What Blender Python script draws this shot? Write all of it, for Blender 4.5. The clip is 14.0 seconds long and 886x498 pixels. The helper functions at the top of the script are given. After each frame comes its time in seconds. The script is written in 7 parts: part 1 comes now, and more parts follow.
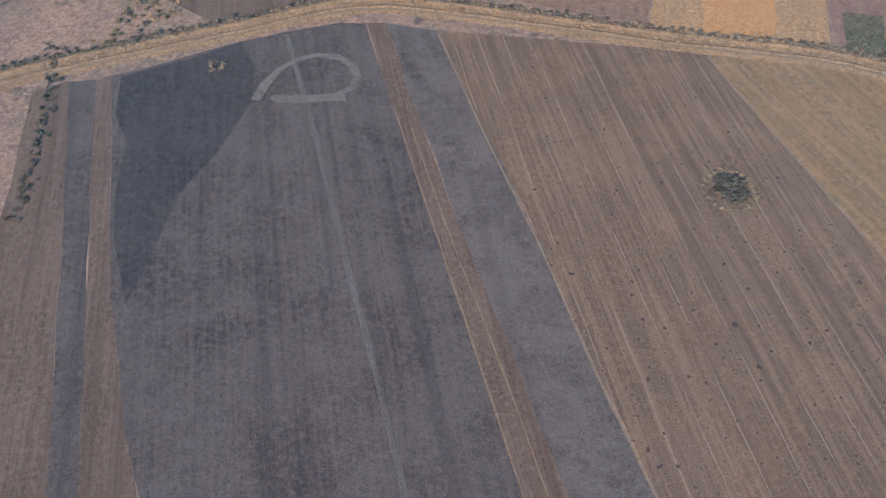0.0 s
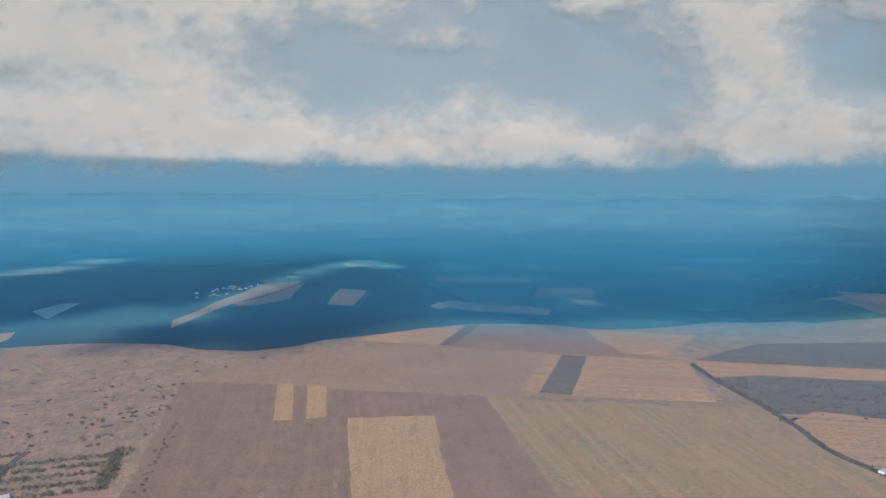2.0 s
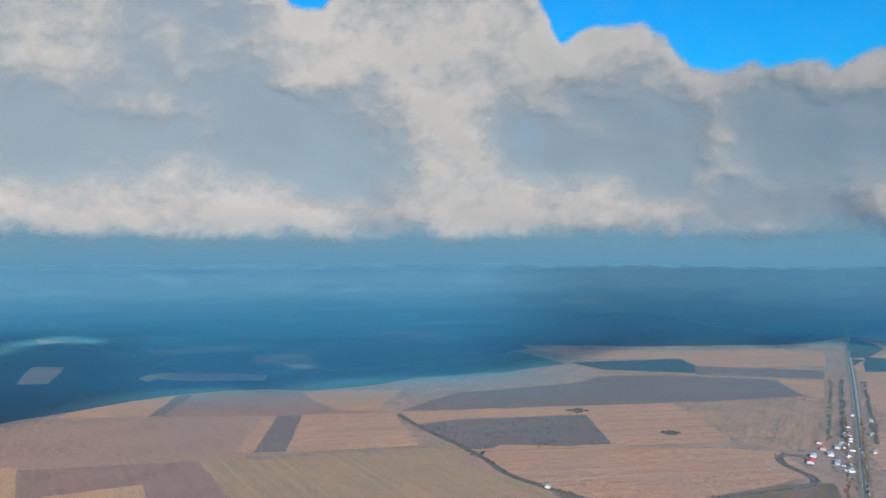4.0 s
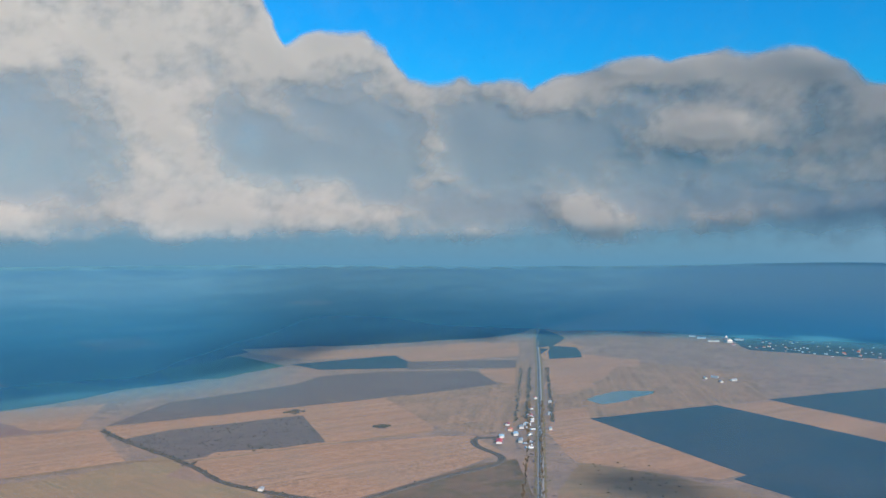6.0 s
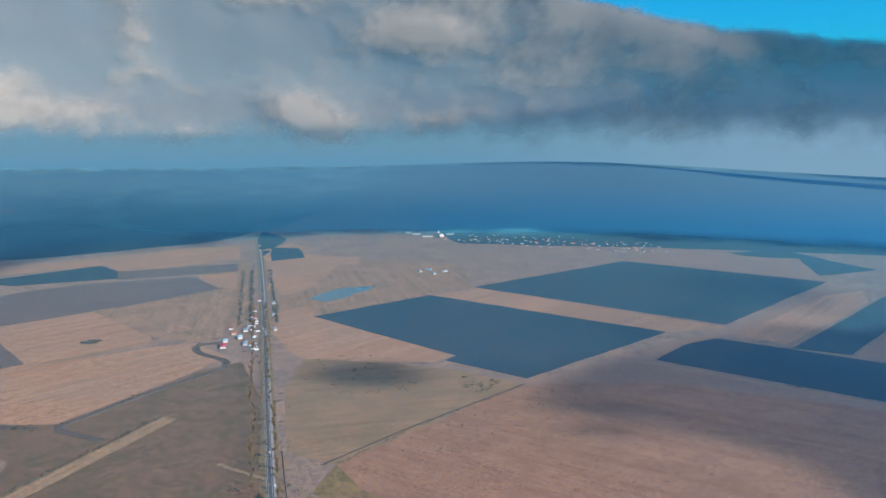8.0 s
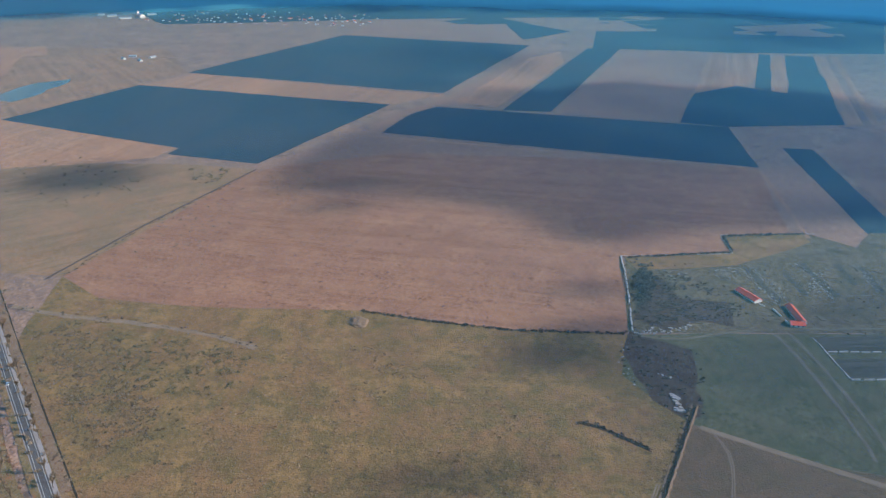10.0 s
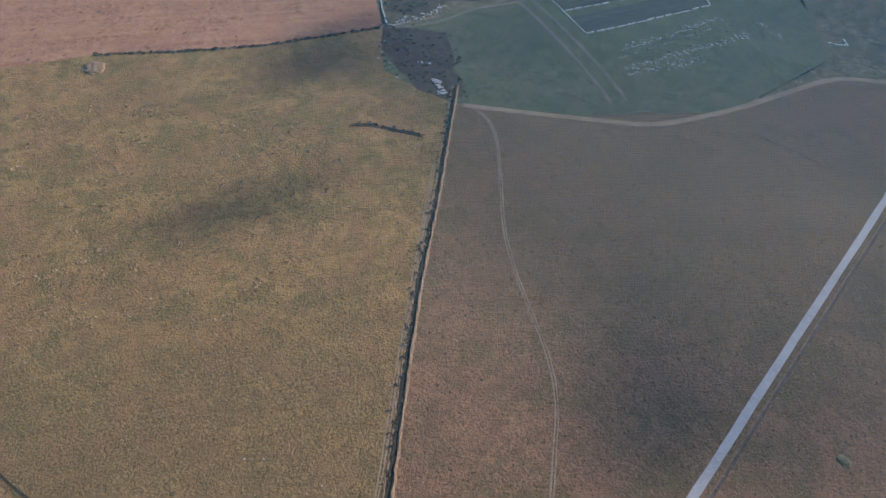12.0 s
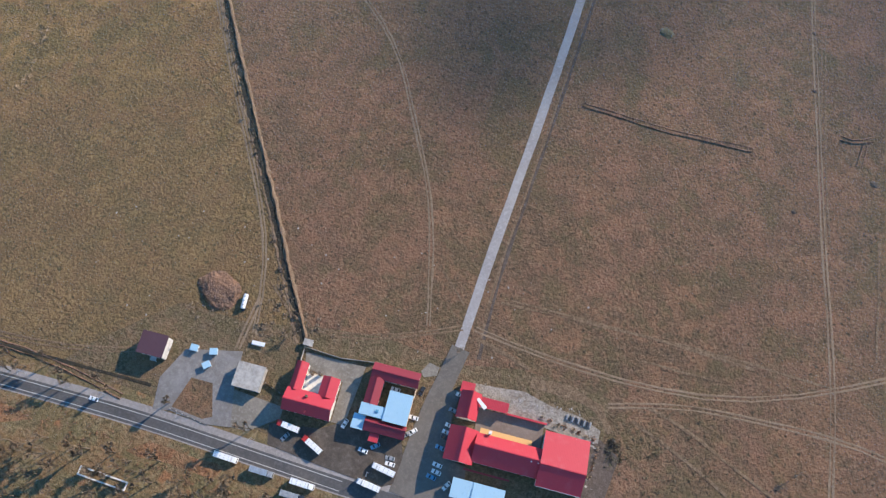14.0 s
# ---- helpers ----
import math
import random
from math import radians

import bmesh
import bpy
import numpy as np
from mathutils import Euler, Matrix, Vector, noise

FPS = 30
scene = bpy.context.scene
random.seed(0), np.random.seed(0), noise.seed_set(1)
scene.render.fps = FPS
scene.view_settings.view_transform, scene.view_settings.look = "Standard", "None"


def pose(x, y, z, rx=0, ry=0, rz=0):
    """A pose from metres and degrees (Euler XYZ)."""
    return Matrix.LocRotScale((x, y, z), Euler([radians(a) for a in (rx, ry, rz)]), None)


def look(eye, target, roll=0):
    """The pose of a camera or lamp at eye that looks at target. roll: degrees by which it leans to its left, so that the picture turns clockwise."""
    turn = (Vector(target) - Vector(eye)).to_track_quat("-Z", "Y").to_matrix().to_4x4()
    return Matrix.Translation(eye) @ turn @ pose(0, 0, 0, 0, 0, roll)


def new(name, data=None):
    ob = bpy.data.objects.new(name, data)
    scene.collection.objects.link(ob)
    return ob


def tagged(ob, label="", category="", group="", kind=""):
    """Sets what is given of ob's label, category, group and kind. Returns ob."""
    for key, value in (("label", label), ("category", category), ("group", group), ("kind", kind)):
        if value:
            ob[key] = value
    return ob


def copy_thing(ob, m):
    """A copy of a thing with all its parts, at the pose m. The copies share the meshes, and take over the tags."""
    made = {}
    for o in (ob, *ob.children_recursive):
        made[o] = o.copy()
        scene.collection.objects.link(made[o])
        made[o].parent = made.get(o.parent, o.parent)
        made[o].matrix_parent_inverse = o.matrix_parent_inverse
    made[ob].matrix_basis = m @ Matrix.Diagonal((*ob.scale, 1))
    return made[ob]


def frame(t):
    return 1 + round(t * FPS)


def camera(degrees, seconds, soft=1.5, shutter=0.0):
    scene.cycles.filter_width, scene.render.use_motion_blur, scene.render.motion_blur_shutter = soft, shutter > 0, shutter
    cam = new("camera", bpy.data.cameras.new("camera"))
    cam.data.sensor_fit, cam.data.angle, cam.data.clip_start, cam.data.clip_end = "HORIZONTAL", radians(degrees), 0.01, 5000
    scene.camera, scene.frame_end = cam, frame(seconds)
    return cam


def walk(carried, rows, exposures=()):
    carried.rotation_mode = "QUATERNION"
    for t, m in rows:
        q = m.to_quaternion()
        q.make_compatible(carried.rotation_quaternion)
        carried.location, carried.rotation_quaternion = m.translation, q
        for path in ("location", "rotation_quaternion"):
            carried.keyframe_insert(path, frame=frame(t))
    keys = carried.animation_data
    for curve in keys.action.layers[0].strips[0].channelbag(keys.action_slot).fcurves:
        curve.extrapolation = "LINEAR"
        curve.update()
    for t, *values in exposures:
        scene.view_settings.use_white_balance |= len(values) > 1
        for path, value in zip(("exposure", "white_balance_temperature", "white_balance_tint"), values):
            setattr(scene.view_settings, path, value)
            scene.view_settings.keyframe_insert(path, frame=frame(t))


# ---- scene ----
HOME = (0, 0, 340)
cam = camera(60.4, 14.0, soft=1.35)
walk(cam, [
    (0.0, pose(20.1, 177.9, 338.0, 38.05, 0, 3.87)),
    (0.5, pose(28.8, 162.5, 345.2, 53.32, 0, -1.87)),
    (1.0, pose(32.9, 144.7, 350.5, 66.05, 0, -7.27)),
    (1.5, pose(33.1, 125.6, 351.2, 76.65, 0, -12.92)),
    (2.0, pose(31.5, 107.2, 346.5, 84.47, 0, -18.50)),
    (2.5, pose(28.5, 89.8, 339.3, 88.91, 0, -23.85)),
    (3.0, pose(24.0, 72.6, 332.6, 89.60, 0, -29.03)),
    (3.5, pose(18.6, 54.5, 330.5, 89.85, 0, -34.15)),
    (4.0, pose(12.7, 36.4, 331.6, 89.94, 0, -39.22)),
    (4.5, pose(7.1, 20.1, 334.4, 89.94, 0, -44.29)),
    (5.0, pose(2.6, 7.3, 337.7, 89.94, 0, -49.35)),
    (5.5, pose(*HOME, 89.94, 0, -54.41)),
    (6.0, pose(*HOME, 89.95, 0, -59.60)),
    (6.5, pose(*HOME, 89.43, 0, -64.80)),
    (7.0, pose(*HOME, 87.92, 0, -70.00)),
    (7.5, pose(*HOME, 85.45, 0, -75.17)),
    (8.0, pose(*HOME, 82.50, 0, -80.35)),
    (8.5, pose(*HOME, 79.10, 0, -85.53)),
    (9.0, pose(*HOME, 75.15, 0, -90.72)),
    (9.5, pose(*HOME, 70.77, 0, -95.91)),
    (10.0, pose(*HOME, 66.06, 0, -101.08)),
    (10.5, pose(*HOME, 61.01, 0, -106.25)),
    (11.0, pose(*HOME, 55.68, 0, -111.38)),
    (11.5, pose(*HOME, 50.11, 0, -116.55)),
    (12.0, pose(*HOME, 44.30, 0, -121.70)),
    (12.5, pose(*HOME, 38.32, 0, -126.86)),
    (13.0, pose(*HOME, 32.22, 0, -132.03)),
    (13.5, pose(*HOME, 26.02, 0, -137.19)),
    (14.0, pose(*HOME, 19.79, 0, -142.39)),
], exposures=[(0.0, 0.49), (0.9, 0.49), (1.5, 0.42), (14.0, 0.43)])

# ---- light: low autumn sun behind the view of the clouds, deep blue sky ----
SUN_EL, SUN_AZ = radians(27), (-0.300, -0.954)
world = bpy.data.worlds.new("sky")
scene.world = world
world.use_nodes = True
wn, wl = world.node_tree.nodes, world.node_tree.links
sky = wn.new("ShaderNodeTexSky")
sky.sky_type, sky.sun_disc = "NISHITA", False
sky.sun_elevation, sky.sun_rotation = SUN_EL, radians(197.5)
sky.altitude, sky.air_density, sky.dust_density, sky.ozone_density = 400, 1.6, 0.2, 3.0
rich = wn.new("ShaderNodeHueSaturation")
rich.inputs["Saturation"].default_value = 1.15
tint = wn.new("ShaderNodeMix")
tint.data_type, tint.blend_type = "RGBA", "MULTIPLY"
tint.inputs[0].default_value, tint.inputs[7].default_value = 1.0, (0.04, 0.63, 1.12, 1.0)
wl.new(sky.outputs[0], rich.inputs["Color"])
wl.new(rich.outputs[0], tint.inputs[6])
wl.new(tint.outputs[2], wn["Background"].inputs["Color"])
wn["Background"].inputs["Strength"].default_value = 0.115
sun = new("sun", bpy.data.lights.new("sun", "SUN"))
sun.data.energy, sun.data.angle, sun.data.color = 4.9, radians(0.6), (1.0, 0.845, 0.70)
ce = math.cos(SUN_EL)
sun.matrix_world = look((0, 0, 1500), (-SUN_AZ[0] * ce, -SUN_AZ[1] * ce, 1500 - math.sin(SUN_EL)))


# ---- node materials ----
class Nodes:
    """A material and short ways to add nodes to it."""

    def __init__(self, name):
        self.mat = bpy.data.materials.new(name)
        self.mat.use_nodes = True
        self.t = self.mat.node_tree
        self.t.nodes.clear()
        self.out = self.t.nodes.new("ShaderNodeOutputMaterial")
        self.pos = self.t.nodes.new("ShaderNodeNewGeometry").outputs["Position"]

    def link(self, a, socket):
        if isinstance(a, bpy.types.NodeSocket):
            self.t.links.new(a, socket)
        else:
            socket.default_value = a

    def node(self, kind, ins=None, out=0, operation="", smooth=False):
        n = self.t.nodes.new(kind)
        if operation:
            n.operation = operation
        if smooth:
            n.interpolation_type = "SMOOTHSTEP"
        for k, v in (ins or {}).items():
            self.link(v, n.inputs[k])
        return n.outputs[out]

    def math(self, op, a, b=0.0, c=0.0):
        return self.node("ShaderNodeMath", {0: a, 1: b, 2: c}, operation=op)

    def noise(self, size, detail=4.0, rough=0.55, vector=None, distort=0.0):
        return self.node("ShaderNodeTexNoise", {"Vector": self.pos if vector is None else vector, "Scale": 1.0 / size, "Detail": detail, "Roughness": rough, "Distortion": distort})

    def ramp(self, v, a, b, lo=0.0, hi=1.0):
        return self.node("ShaderNodeMapRange", {"Value": v, "From Min": a, "From Max": b, "To Min": lo, "To Max": hi}, smooth=True)

    def mix(self, f, a, b):
        n = self.t.nodes.new("ShaderNodeMix")
        n.data_type = "RGBA"
        for sock, v in ((n.inputs[0], f), (n.inputs[6], a), (n.inputs[7], b)):
            if isinstance(v, tuple):
                v = (*v[:3], 1.0)
            self.link(v, sock)
        return n.outputs[2]

    def bump(self, height, strength, distance):
        return self.node("ShaderNodeBump", {"Height": height, "Strength": strength, "Distance": distance})

    def surface(self, colour, rough=0.9, metal=0.0, normal=None, **more):
        b = self.t.nodes.new("ShaderNodeBsdfPrincipled")
        if isinstance(colour, tuple):
            colour = (*colour[:3], 1.0)
        self.link(colour, b.inputs["Base Color"])
        self.link(rough, b.inputs["Roughness"])
        b.inputs["Metallic"].default_value = metal
        b.inputs["Specular IOR Level"].default_value = more.get("specular", 0.25)
        if normal is not None:
            self.link(normal, b.inputs["Normal"])
        self.t.links.new(b.outputs[0], self.out.inputs["Surface"])
        return self.mat


def land(name, dark, mid, light, furrow=None, patch=90.0, grain=4.0, relief=0.35, lines=None, fleck=None, speck=1.0, tuft=None, second=None, zones=(), worn=None):
    """Open land: large stains, middling patches, fine grain. furrow: heading in degrees, spacing, strength. lines: the
    same for pale wheel lines. worn: a tone laid round a place, fading outwards.
    """
    n = Nodes(name)
    big = n.noise(patch, 5, 0.6)
    small = n.noise(grain, 4, 0.65)
    fine = n.noise(grain * 0.22, 3, 0.7)
    col = n.mix(n.ramp(big, 0.34, 0.66), dark, mid)
    col = n.mix(n.ramp(small, 0.42, 0.75), col, light)
    if second:
        zone = n.math("ADD", n.math("MULTIPLY", n.noise(second[0], 4, 0.6, distort=0.8), 0.7), n.math("MULTIPLY", n.noise(second[0] * 0.23, 4, 0.65), 0.3))
        col = n.mix(n.ramp(zone, 0.40, 0.58, 0.0, second[2]), col, second[1])
    for size, shade_, most in zones:
        spread = n.math("ADD", n.math("MULTIPLY", n.noise(size, 3, 0.55, distort=1.2), 0.65), n.math("MULTIPLY", n.noise(size * 0.16, 4, 0.65), 0.35))
        col = n.mix(n.ramp(spread, 0.46, 0.58, 0.0, most), col, shade_)
    if worn:
        x, y, near_, far_, shade_ = worn
        away = n.node("ShaderNodeVectorMath", {0: n.pos, 1: (x, y, 0.0)}, out=1, operation="DISTANCE")
        away = n.math("ADD", away, n.math("MULTIPLY", n.math("SUBTRACT", n.noise(55.0, 5, 0.65), 0.5), 160.0))
        col = n.mix(n.ramp(away, near_, far_, 0.6, 0.0), col, shade_)
    dim = n.mix(0.55, col, tuple(c * 0.45 for c in dark))
    col = n.mix(n.ramp(fine, 0.50, 0.66, 0.0, speck), col, dim)
    col = n.mix(n.ramp(fine, 0.48, 0.32, 0.0, 0.5 * speck), col, tuple(min(1.0, c * 1.25) for c in light))
    mott = n.noise(patch * 0.22, 4, 0.6)
    col = n.mix(n.ramp(mott, 0.55, 0.75, 0.0, 0.45), col, dark)
    height = n.math("ADD", n.math("MULTIPLY", small, 0.7), n.math("MULTIPLY", fine, 0.5))
    if tuft:
        clump = n.noise(tuft[0], 2, 0.6, distort=0.6)
        drift = n.ramp(n.noise(tuft[0] * 14, 3), 0.35, 0.6, 0.35, 1.0)
        col = n.mix(n.math("MULTIPLY", n.ramp(clump, 0.54, 0.64, 0.0, tuft[1]), drift), col, tuple(c * 0.5 for c in dark))
        col = n.mix(n.math("MULTIPLY", n.ramp(clump, 0.47, 0.36, 0.0, tuft[1]), drift), col, tuple(c * 1.2 for c in light))
        height = n.math("ADD", height, n.math("MULTIPLY", clump, 1.2))
    if furrow:
        heading, spacing, strength = furrow
        a = radians(heading)
        across = n.node("ShaderNodeVectorMath", {0: n.pos, 1: (-math.sin(a), math.cos(a), 0.0)}, out=1, operation="DOT_PRODUCT")
        length = n.node("ShaderNodeVectorMath", {0: n.pos, 1: (math.cos(a), math.sin(a), 0.0)}, out=1, operation="DOT_PRODUCT")
        uv = n.node("ShaderNodeCombineXYZ", {0: n.math("DIVIDE", across, spacing), 1: n.math("DIVIDE", length, spacing * 45)})
        streak = n.node("ShaderNodeTexNoise", {"Vector": uv, "Scale": 1.0, "Detail": 5.0, "Roughness": 0.75})
        wide = n.node("ShaderNodeTexNoise", {"Vector": uv, "Scale": 0.17, "Detail": 3.0, "Roughness": 0.6})
        f = n.math("MULTIPLY", n.ramp(streak, 0.38, 0.68), strength)
        col = n.mix(f, col, light)
        col = n.mix(n.math("MULTIPLY", n.ramp(wide, 0.5, 0.68), strength * 0.8), col, dark)
        height = n.math("ADD", height, n.math("MULTIPLY", streak, 0.8))
    if lines:
        heading, spacing, width, shade = lines
        a = radians(heading)
        across = n.node("ShaderNodeVectorMath", {0: n.pos, 1: (-math.sin(a), math.cos(a), 0.0)}, out=1, operation="DOT_PRODUCT")
        wob = n.math("ADD", across, n.math("MULTIPLY", n.noise(70.0, 2), 3.0))
        tri = n.math("PINGPONG", wob, spacing)
        on = n.math("MULTIPLY", n.ramp(tri, 0.0, width, 1.0, 0.0), n.ramp(n.noise(45.0, 3), 0.35, 0.6))
        col = n.mix(on, col, shade)
    if fleck:
        col = n.mix(n.ramp(n.noise(fleck[0], 2, 0.5), 0.62, 0.72), col, fleck[1])
    return n.surface(col, 0.95, normal=n.bump(height, relief, 0.7 if tuft else 0.5), specular=0.1)


def plain(name, colour, vary=0.18, size=2.0, rough=0.7, metal=0.0, relief=0.1, specular=0.3):
    """A painted, built or growing thing: stains and grain over one colour, and a shade of its own per object."""
    n = Nodes(name)
    low = tuple(c * (1 - vary) for c in colour)
    high = tuple(min(1.0, c * (1 + vary)) for c in colour)
    col = n.mix(n.ramp(n.noise(size, 5, 0.6), 0.3, 0.7), low, high)
    rnd = n.node("ShaderNodeObjectInfo", out=5)
    col = n.mix(n.math("MULTIPLY", rnd, vary), col, low)
    return n.surface(col, rough, metal, n.bump(n.noise(size * 0.15, 3), relief, 0.05), specular=specular)


def roofing(name, colour, heading, rib=0.35, faded=(0.5, 0.3, 0.28)):
    """Profiled sheet: ribs down the slope, faded patches and dirt."""
    n = Nodes(name)
    a = radians(heading)
    across = n.node("ShaderNodeVectorMath", {0: n.pos, 1: (math.cos(a), math.sin(a), 0.0)}, out=1, operation="DOT_PRODUCT")
    ribs = n.math("PINGPONG", across, rib)
    col = n.mix(n.ramp(n.noise(5.0, 5, 0.65), 0.52, 0.85, 0.0, 0.22), colour, faded)
    col = n.mix(n.ramp(n.noise(1.2, 3), 0.55, 0.8, 0.0, 0.3), col, tuple(c * 0.6 for c in colour))
    return n.surface(col, 0.5, normal=n.bump(ribs, 0.5, 0.1), specular=0.35)


# colours of the land, dry autumn; the far soil has blue haze mixed in
soil = land("soil_ploughed", (0.048, 0.041, 0.044), (0.091, 0.075, 0.071), (0.145, 0.114, 0.100), furrow=(105, 2.6, 0.5), patch=90, tuft=(2.4, 0.3), second=(45.0, (0.135, 0.118, 0.109), 0.5))
soil_dry = land("soil_dusty", (0.067, 0.057, 0.056), (0.108, 0.090, 0.085), (0.158, 0.126, 0.111), furrow=(105, 2.6, 0.4), patch=70, tuft=(2.4, 0.3), second=(38.0, (0.178, 0.150, 0.133), 0.6))
soil_darker = land("soil_darker", (0.038, 0.035, 0.040), (0.061, 0.054, 0.057), (0.098, 0.082, 0.078), furrow=(105, 2.2, 0.4), patch=60, tuft=(2.4, 0.3))
stable_dark = land("stable_floor", (0.036, 0.037, 0.030), (0.060, 0.060, 0.047), (0.120, 0.112, 0.085), patch=14, grain=3, furrow=(82, 3.5, 0.8), tuft=(1.8, 0.5))
soil_mark = land("soil_pale", (0.215, 0.145, 0.108), (0.262, 0.178, 0.134), (0.315, 0.218, 0.165), patch=20, grain=4, tuft=(3.0, 0.7))
track_soil = land("soil_track", (0.086, 0.077, 0.071), (0.121, 0.107, 0.097), (0.173, 0.150, 0.133), furrow=(105, 1.2, 0.6), patch=30, grain=3)
# far soil with the blue of haze and shade put into its base colour
soil_hazed = land("soil_hazed", (0.022, 0.046, 0.070), (0.030, 0.060, 0.088), (0.050, 0.078, 0.104), furrow=(150, 9.0, 0.4), patch=260, grain=14, relief=0.06, tuft=(8.0, 0.3), second=(150.0, (0.066, 0.074, 0.088), 0.6))
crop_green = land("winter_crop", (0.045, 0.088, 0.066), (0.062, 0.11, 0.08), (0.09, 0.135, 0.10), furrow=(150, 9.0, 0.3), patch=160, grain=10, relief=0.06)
mauve_field = land("mauve_field", (0.190, 0.110, 0.086), (0.236, 0.140, 0.108), (0.290, 0.178, 0.138), furrow=(80, 6.0, 0.35), patch=120, grain=8, tuft=(5.0, 0.3), second=(60.0, (0.262, 0.158, 0.118), 0.6))
soil_grey = land("soil_harrowed", (0.174, 0.109, 0.077), (0.223, 0.138, 0.098), (0.299, 0.189, 0.134), furrow=(80, 5.0, 0.35), patch=50, grain=6, tuft=(3.5, 0.4), zones=[(70.0, (0.175, 0.125, 0.098), 0.65), (34.0, (0.245, 0.162, 0.118), 0.5)])
meadow_pale = land("dry_meadow_pale", (0.165, 0.112, 0.070), (0.205, 0.140, 0.088), (0.255, 0.176, 0.112), patch=18, grain=2.2, relief=0.6, tuft=(1.5, 0.5))
ring_soil = land("soil_dry", (0.115, 0.101, 0.090), (0.167, 0.143, 0.125), (0.213, 0.183, 0.160), patch=20, grain=4)
stubble_red = land("stubble_red", (0.095, 0.065, 0.051), (0.135, 0.092, 0.070), (0.194, 0.135, 0.104), furrow=(105, 1.8, 0.75), patch=50, tuft=(2.2, 0.4))
stubble_brown = land("stubble_brown", (0.112, 0.075, 0.055), (0.176, 0.113, 0.076), (0.280, 0.181, 0.119), furrow=(105.3, 3.0, 0.6), patch=60, lines=(105.3, 9.0, 0.4, (0.318, 0.240, 0.184)), fleck=(4.0, (0.066, 0.050, 0.045)), second=(40.0, (0.117, 0.085, 0.070), 0.6))
brown_field = land("brown_field", (0.234, 0.142, 0.100), (0.290, 0.178, 0.124), (0.355, 0.221, 0.158), furrow=(80, 6.0, 0.3), patch=150, grain=8, tuft=(6.0, 0.35))
tan_field = land("tan_field", (0.290, 0.168, 0.092), (0.375, 0.220, 0.118), (0.455, 0.285, 0.160), furrow=(76, 4.0, 0.45), patch=60, grain=5, tuft=(3.0, 0.6), zones=[(16.0, (0.255, 0.180, 0.105), 0.65), (36.0, (0.43, 0.25, 0.118), 0.55)])
tan_far = land("tan_far", (0.288, 0.152, 0.086), (0.381, 0.204, 0.118), (0.473, 0.263, 0.153), furrow=(150, 12.0, 0.55), patch=200, grain=16, relief=0.08, tuft=(8.0, 0.45), second=(120.0, (0.27, 0.18, 0.125), 0.7))
grey_far = land("soil_far_grey", (0.125, 0.091, 0.080), (0.162, 0.118, 0.102), (0.208, 0.154, 0.130), furrow=(150, 9.0, 0.4), patch=200, grain=12, tuft=(8.0, 0.4), second=(120.0, (0.118, 0.092, 0.086), 0.7))
dry_land = land("dry_land", (0.245, 0.142, 0.085), (0.322, 0.188, 0.112), (0.412, 0.244, 0.147), furrow=(23, 10.0, 0.5), patch=120, grain=10, tuft=(7.0, 0.6), second=(70.0, (0.165, 0.125, 0.09), 0.8), fleck=(14.0, (0.12, 0.092, 0.07)))
orange_field = land("orange_field", (0.420, 0.208, 0.086), (0.485, 0.248, 0.108), (0.540, 0.292, 0.138), furrow=(76, 3.0, 0.25), patch=40, tuft=(3.0, 0.4), zones=[(24.0, (0.43, 0.235, 0.115), 0.5)])
pink_field = land("fallow_pink", (0.228, 0.114, 0.066), (0.312, 0.158, 0.092), (0.392, 0.208, 0.124), furrow=(66, 4.0, 0.5), patch=130, grain=7, tuft=(4.0, 0.4), second=(90.0, (0.235, 0.120, 0.082), 0.7), fleck=(7.0, (0.16, 0.092, 0.064)), zones=[(42.0, (0.36, 0.20, 0.115), 0.5), (26.0, (0.20, 0.108, 0.075), 0.45)])
# the worn tone here is a duller brown near the houses, fading outwards
meadow = land("dry_meadow", (0.150, 0.108, 0.046), (0.200, 0.136, 0.058), (0.270, 0.180, 0.084), patch=46, grain=2.6, relief=1.0, speck=0.75, fleck=(2.8, (0.100, 0.082, 0.044)), tuft=(1.5, 0.5), furrow=(75, 5.0, 0.22), second=(120.0, (0.370, 0.218, 0.092), 0.8), zones=[(30.0, (0.112, 0.104, 0.044), 0.7), (44.0, (0.275, 0.146, 0.076), 0.7), (9.0, (0.118, 0.088, 0.048), 0.5)], worn=(150, 20, 60.0, 260.0, (0.138, 0.100, 0.062)))
# the worn tone here puts the olive grey of cloud shade into the colour
meadow_brown = land("dry_meadow_brown", (0.114, 0.080, 0.049), (0.176, 0.111, 0.070), (0.238, 0.156, 0.098), patch=80, grain=2.2, relief=0.9, speck=0.6, fleck=(2.4, (0.080, 0.061, 0.04)), tuft=(1.4, 0.45), furrow=(60, 6.0, 0.10), second=(38.0, (0.272, 0.148, 0.086), 0.8), zones=[(26.0, (0.108, 0.094, 0.048), 0.7), (60.0, (0.242, 0.128, 0.084), 0.55), (8.0, (0.112, 0.078, 0.052), 0.5)], worn=(260, -360, 90.0, 270.0, (0.132, 0.114, 0.070)))
fallow_tan = land("fallow_tan", (0.207, 0.125, 0.066), (0.270, 0.161, 0.088), (0.352, 0.213, 0.124), furrow=(118, 5.0, 0.6), patch=90, grain=5, tuft=(3.0, 0.4), second=(40.0, (0.16, 0.135, 0.08), 0.7))
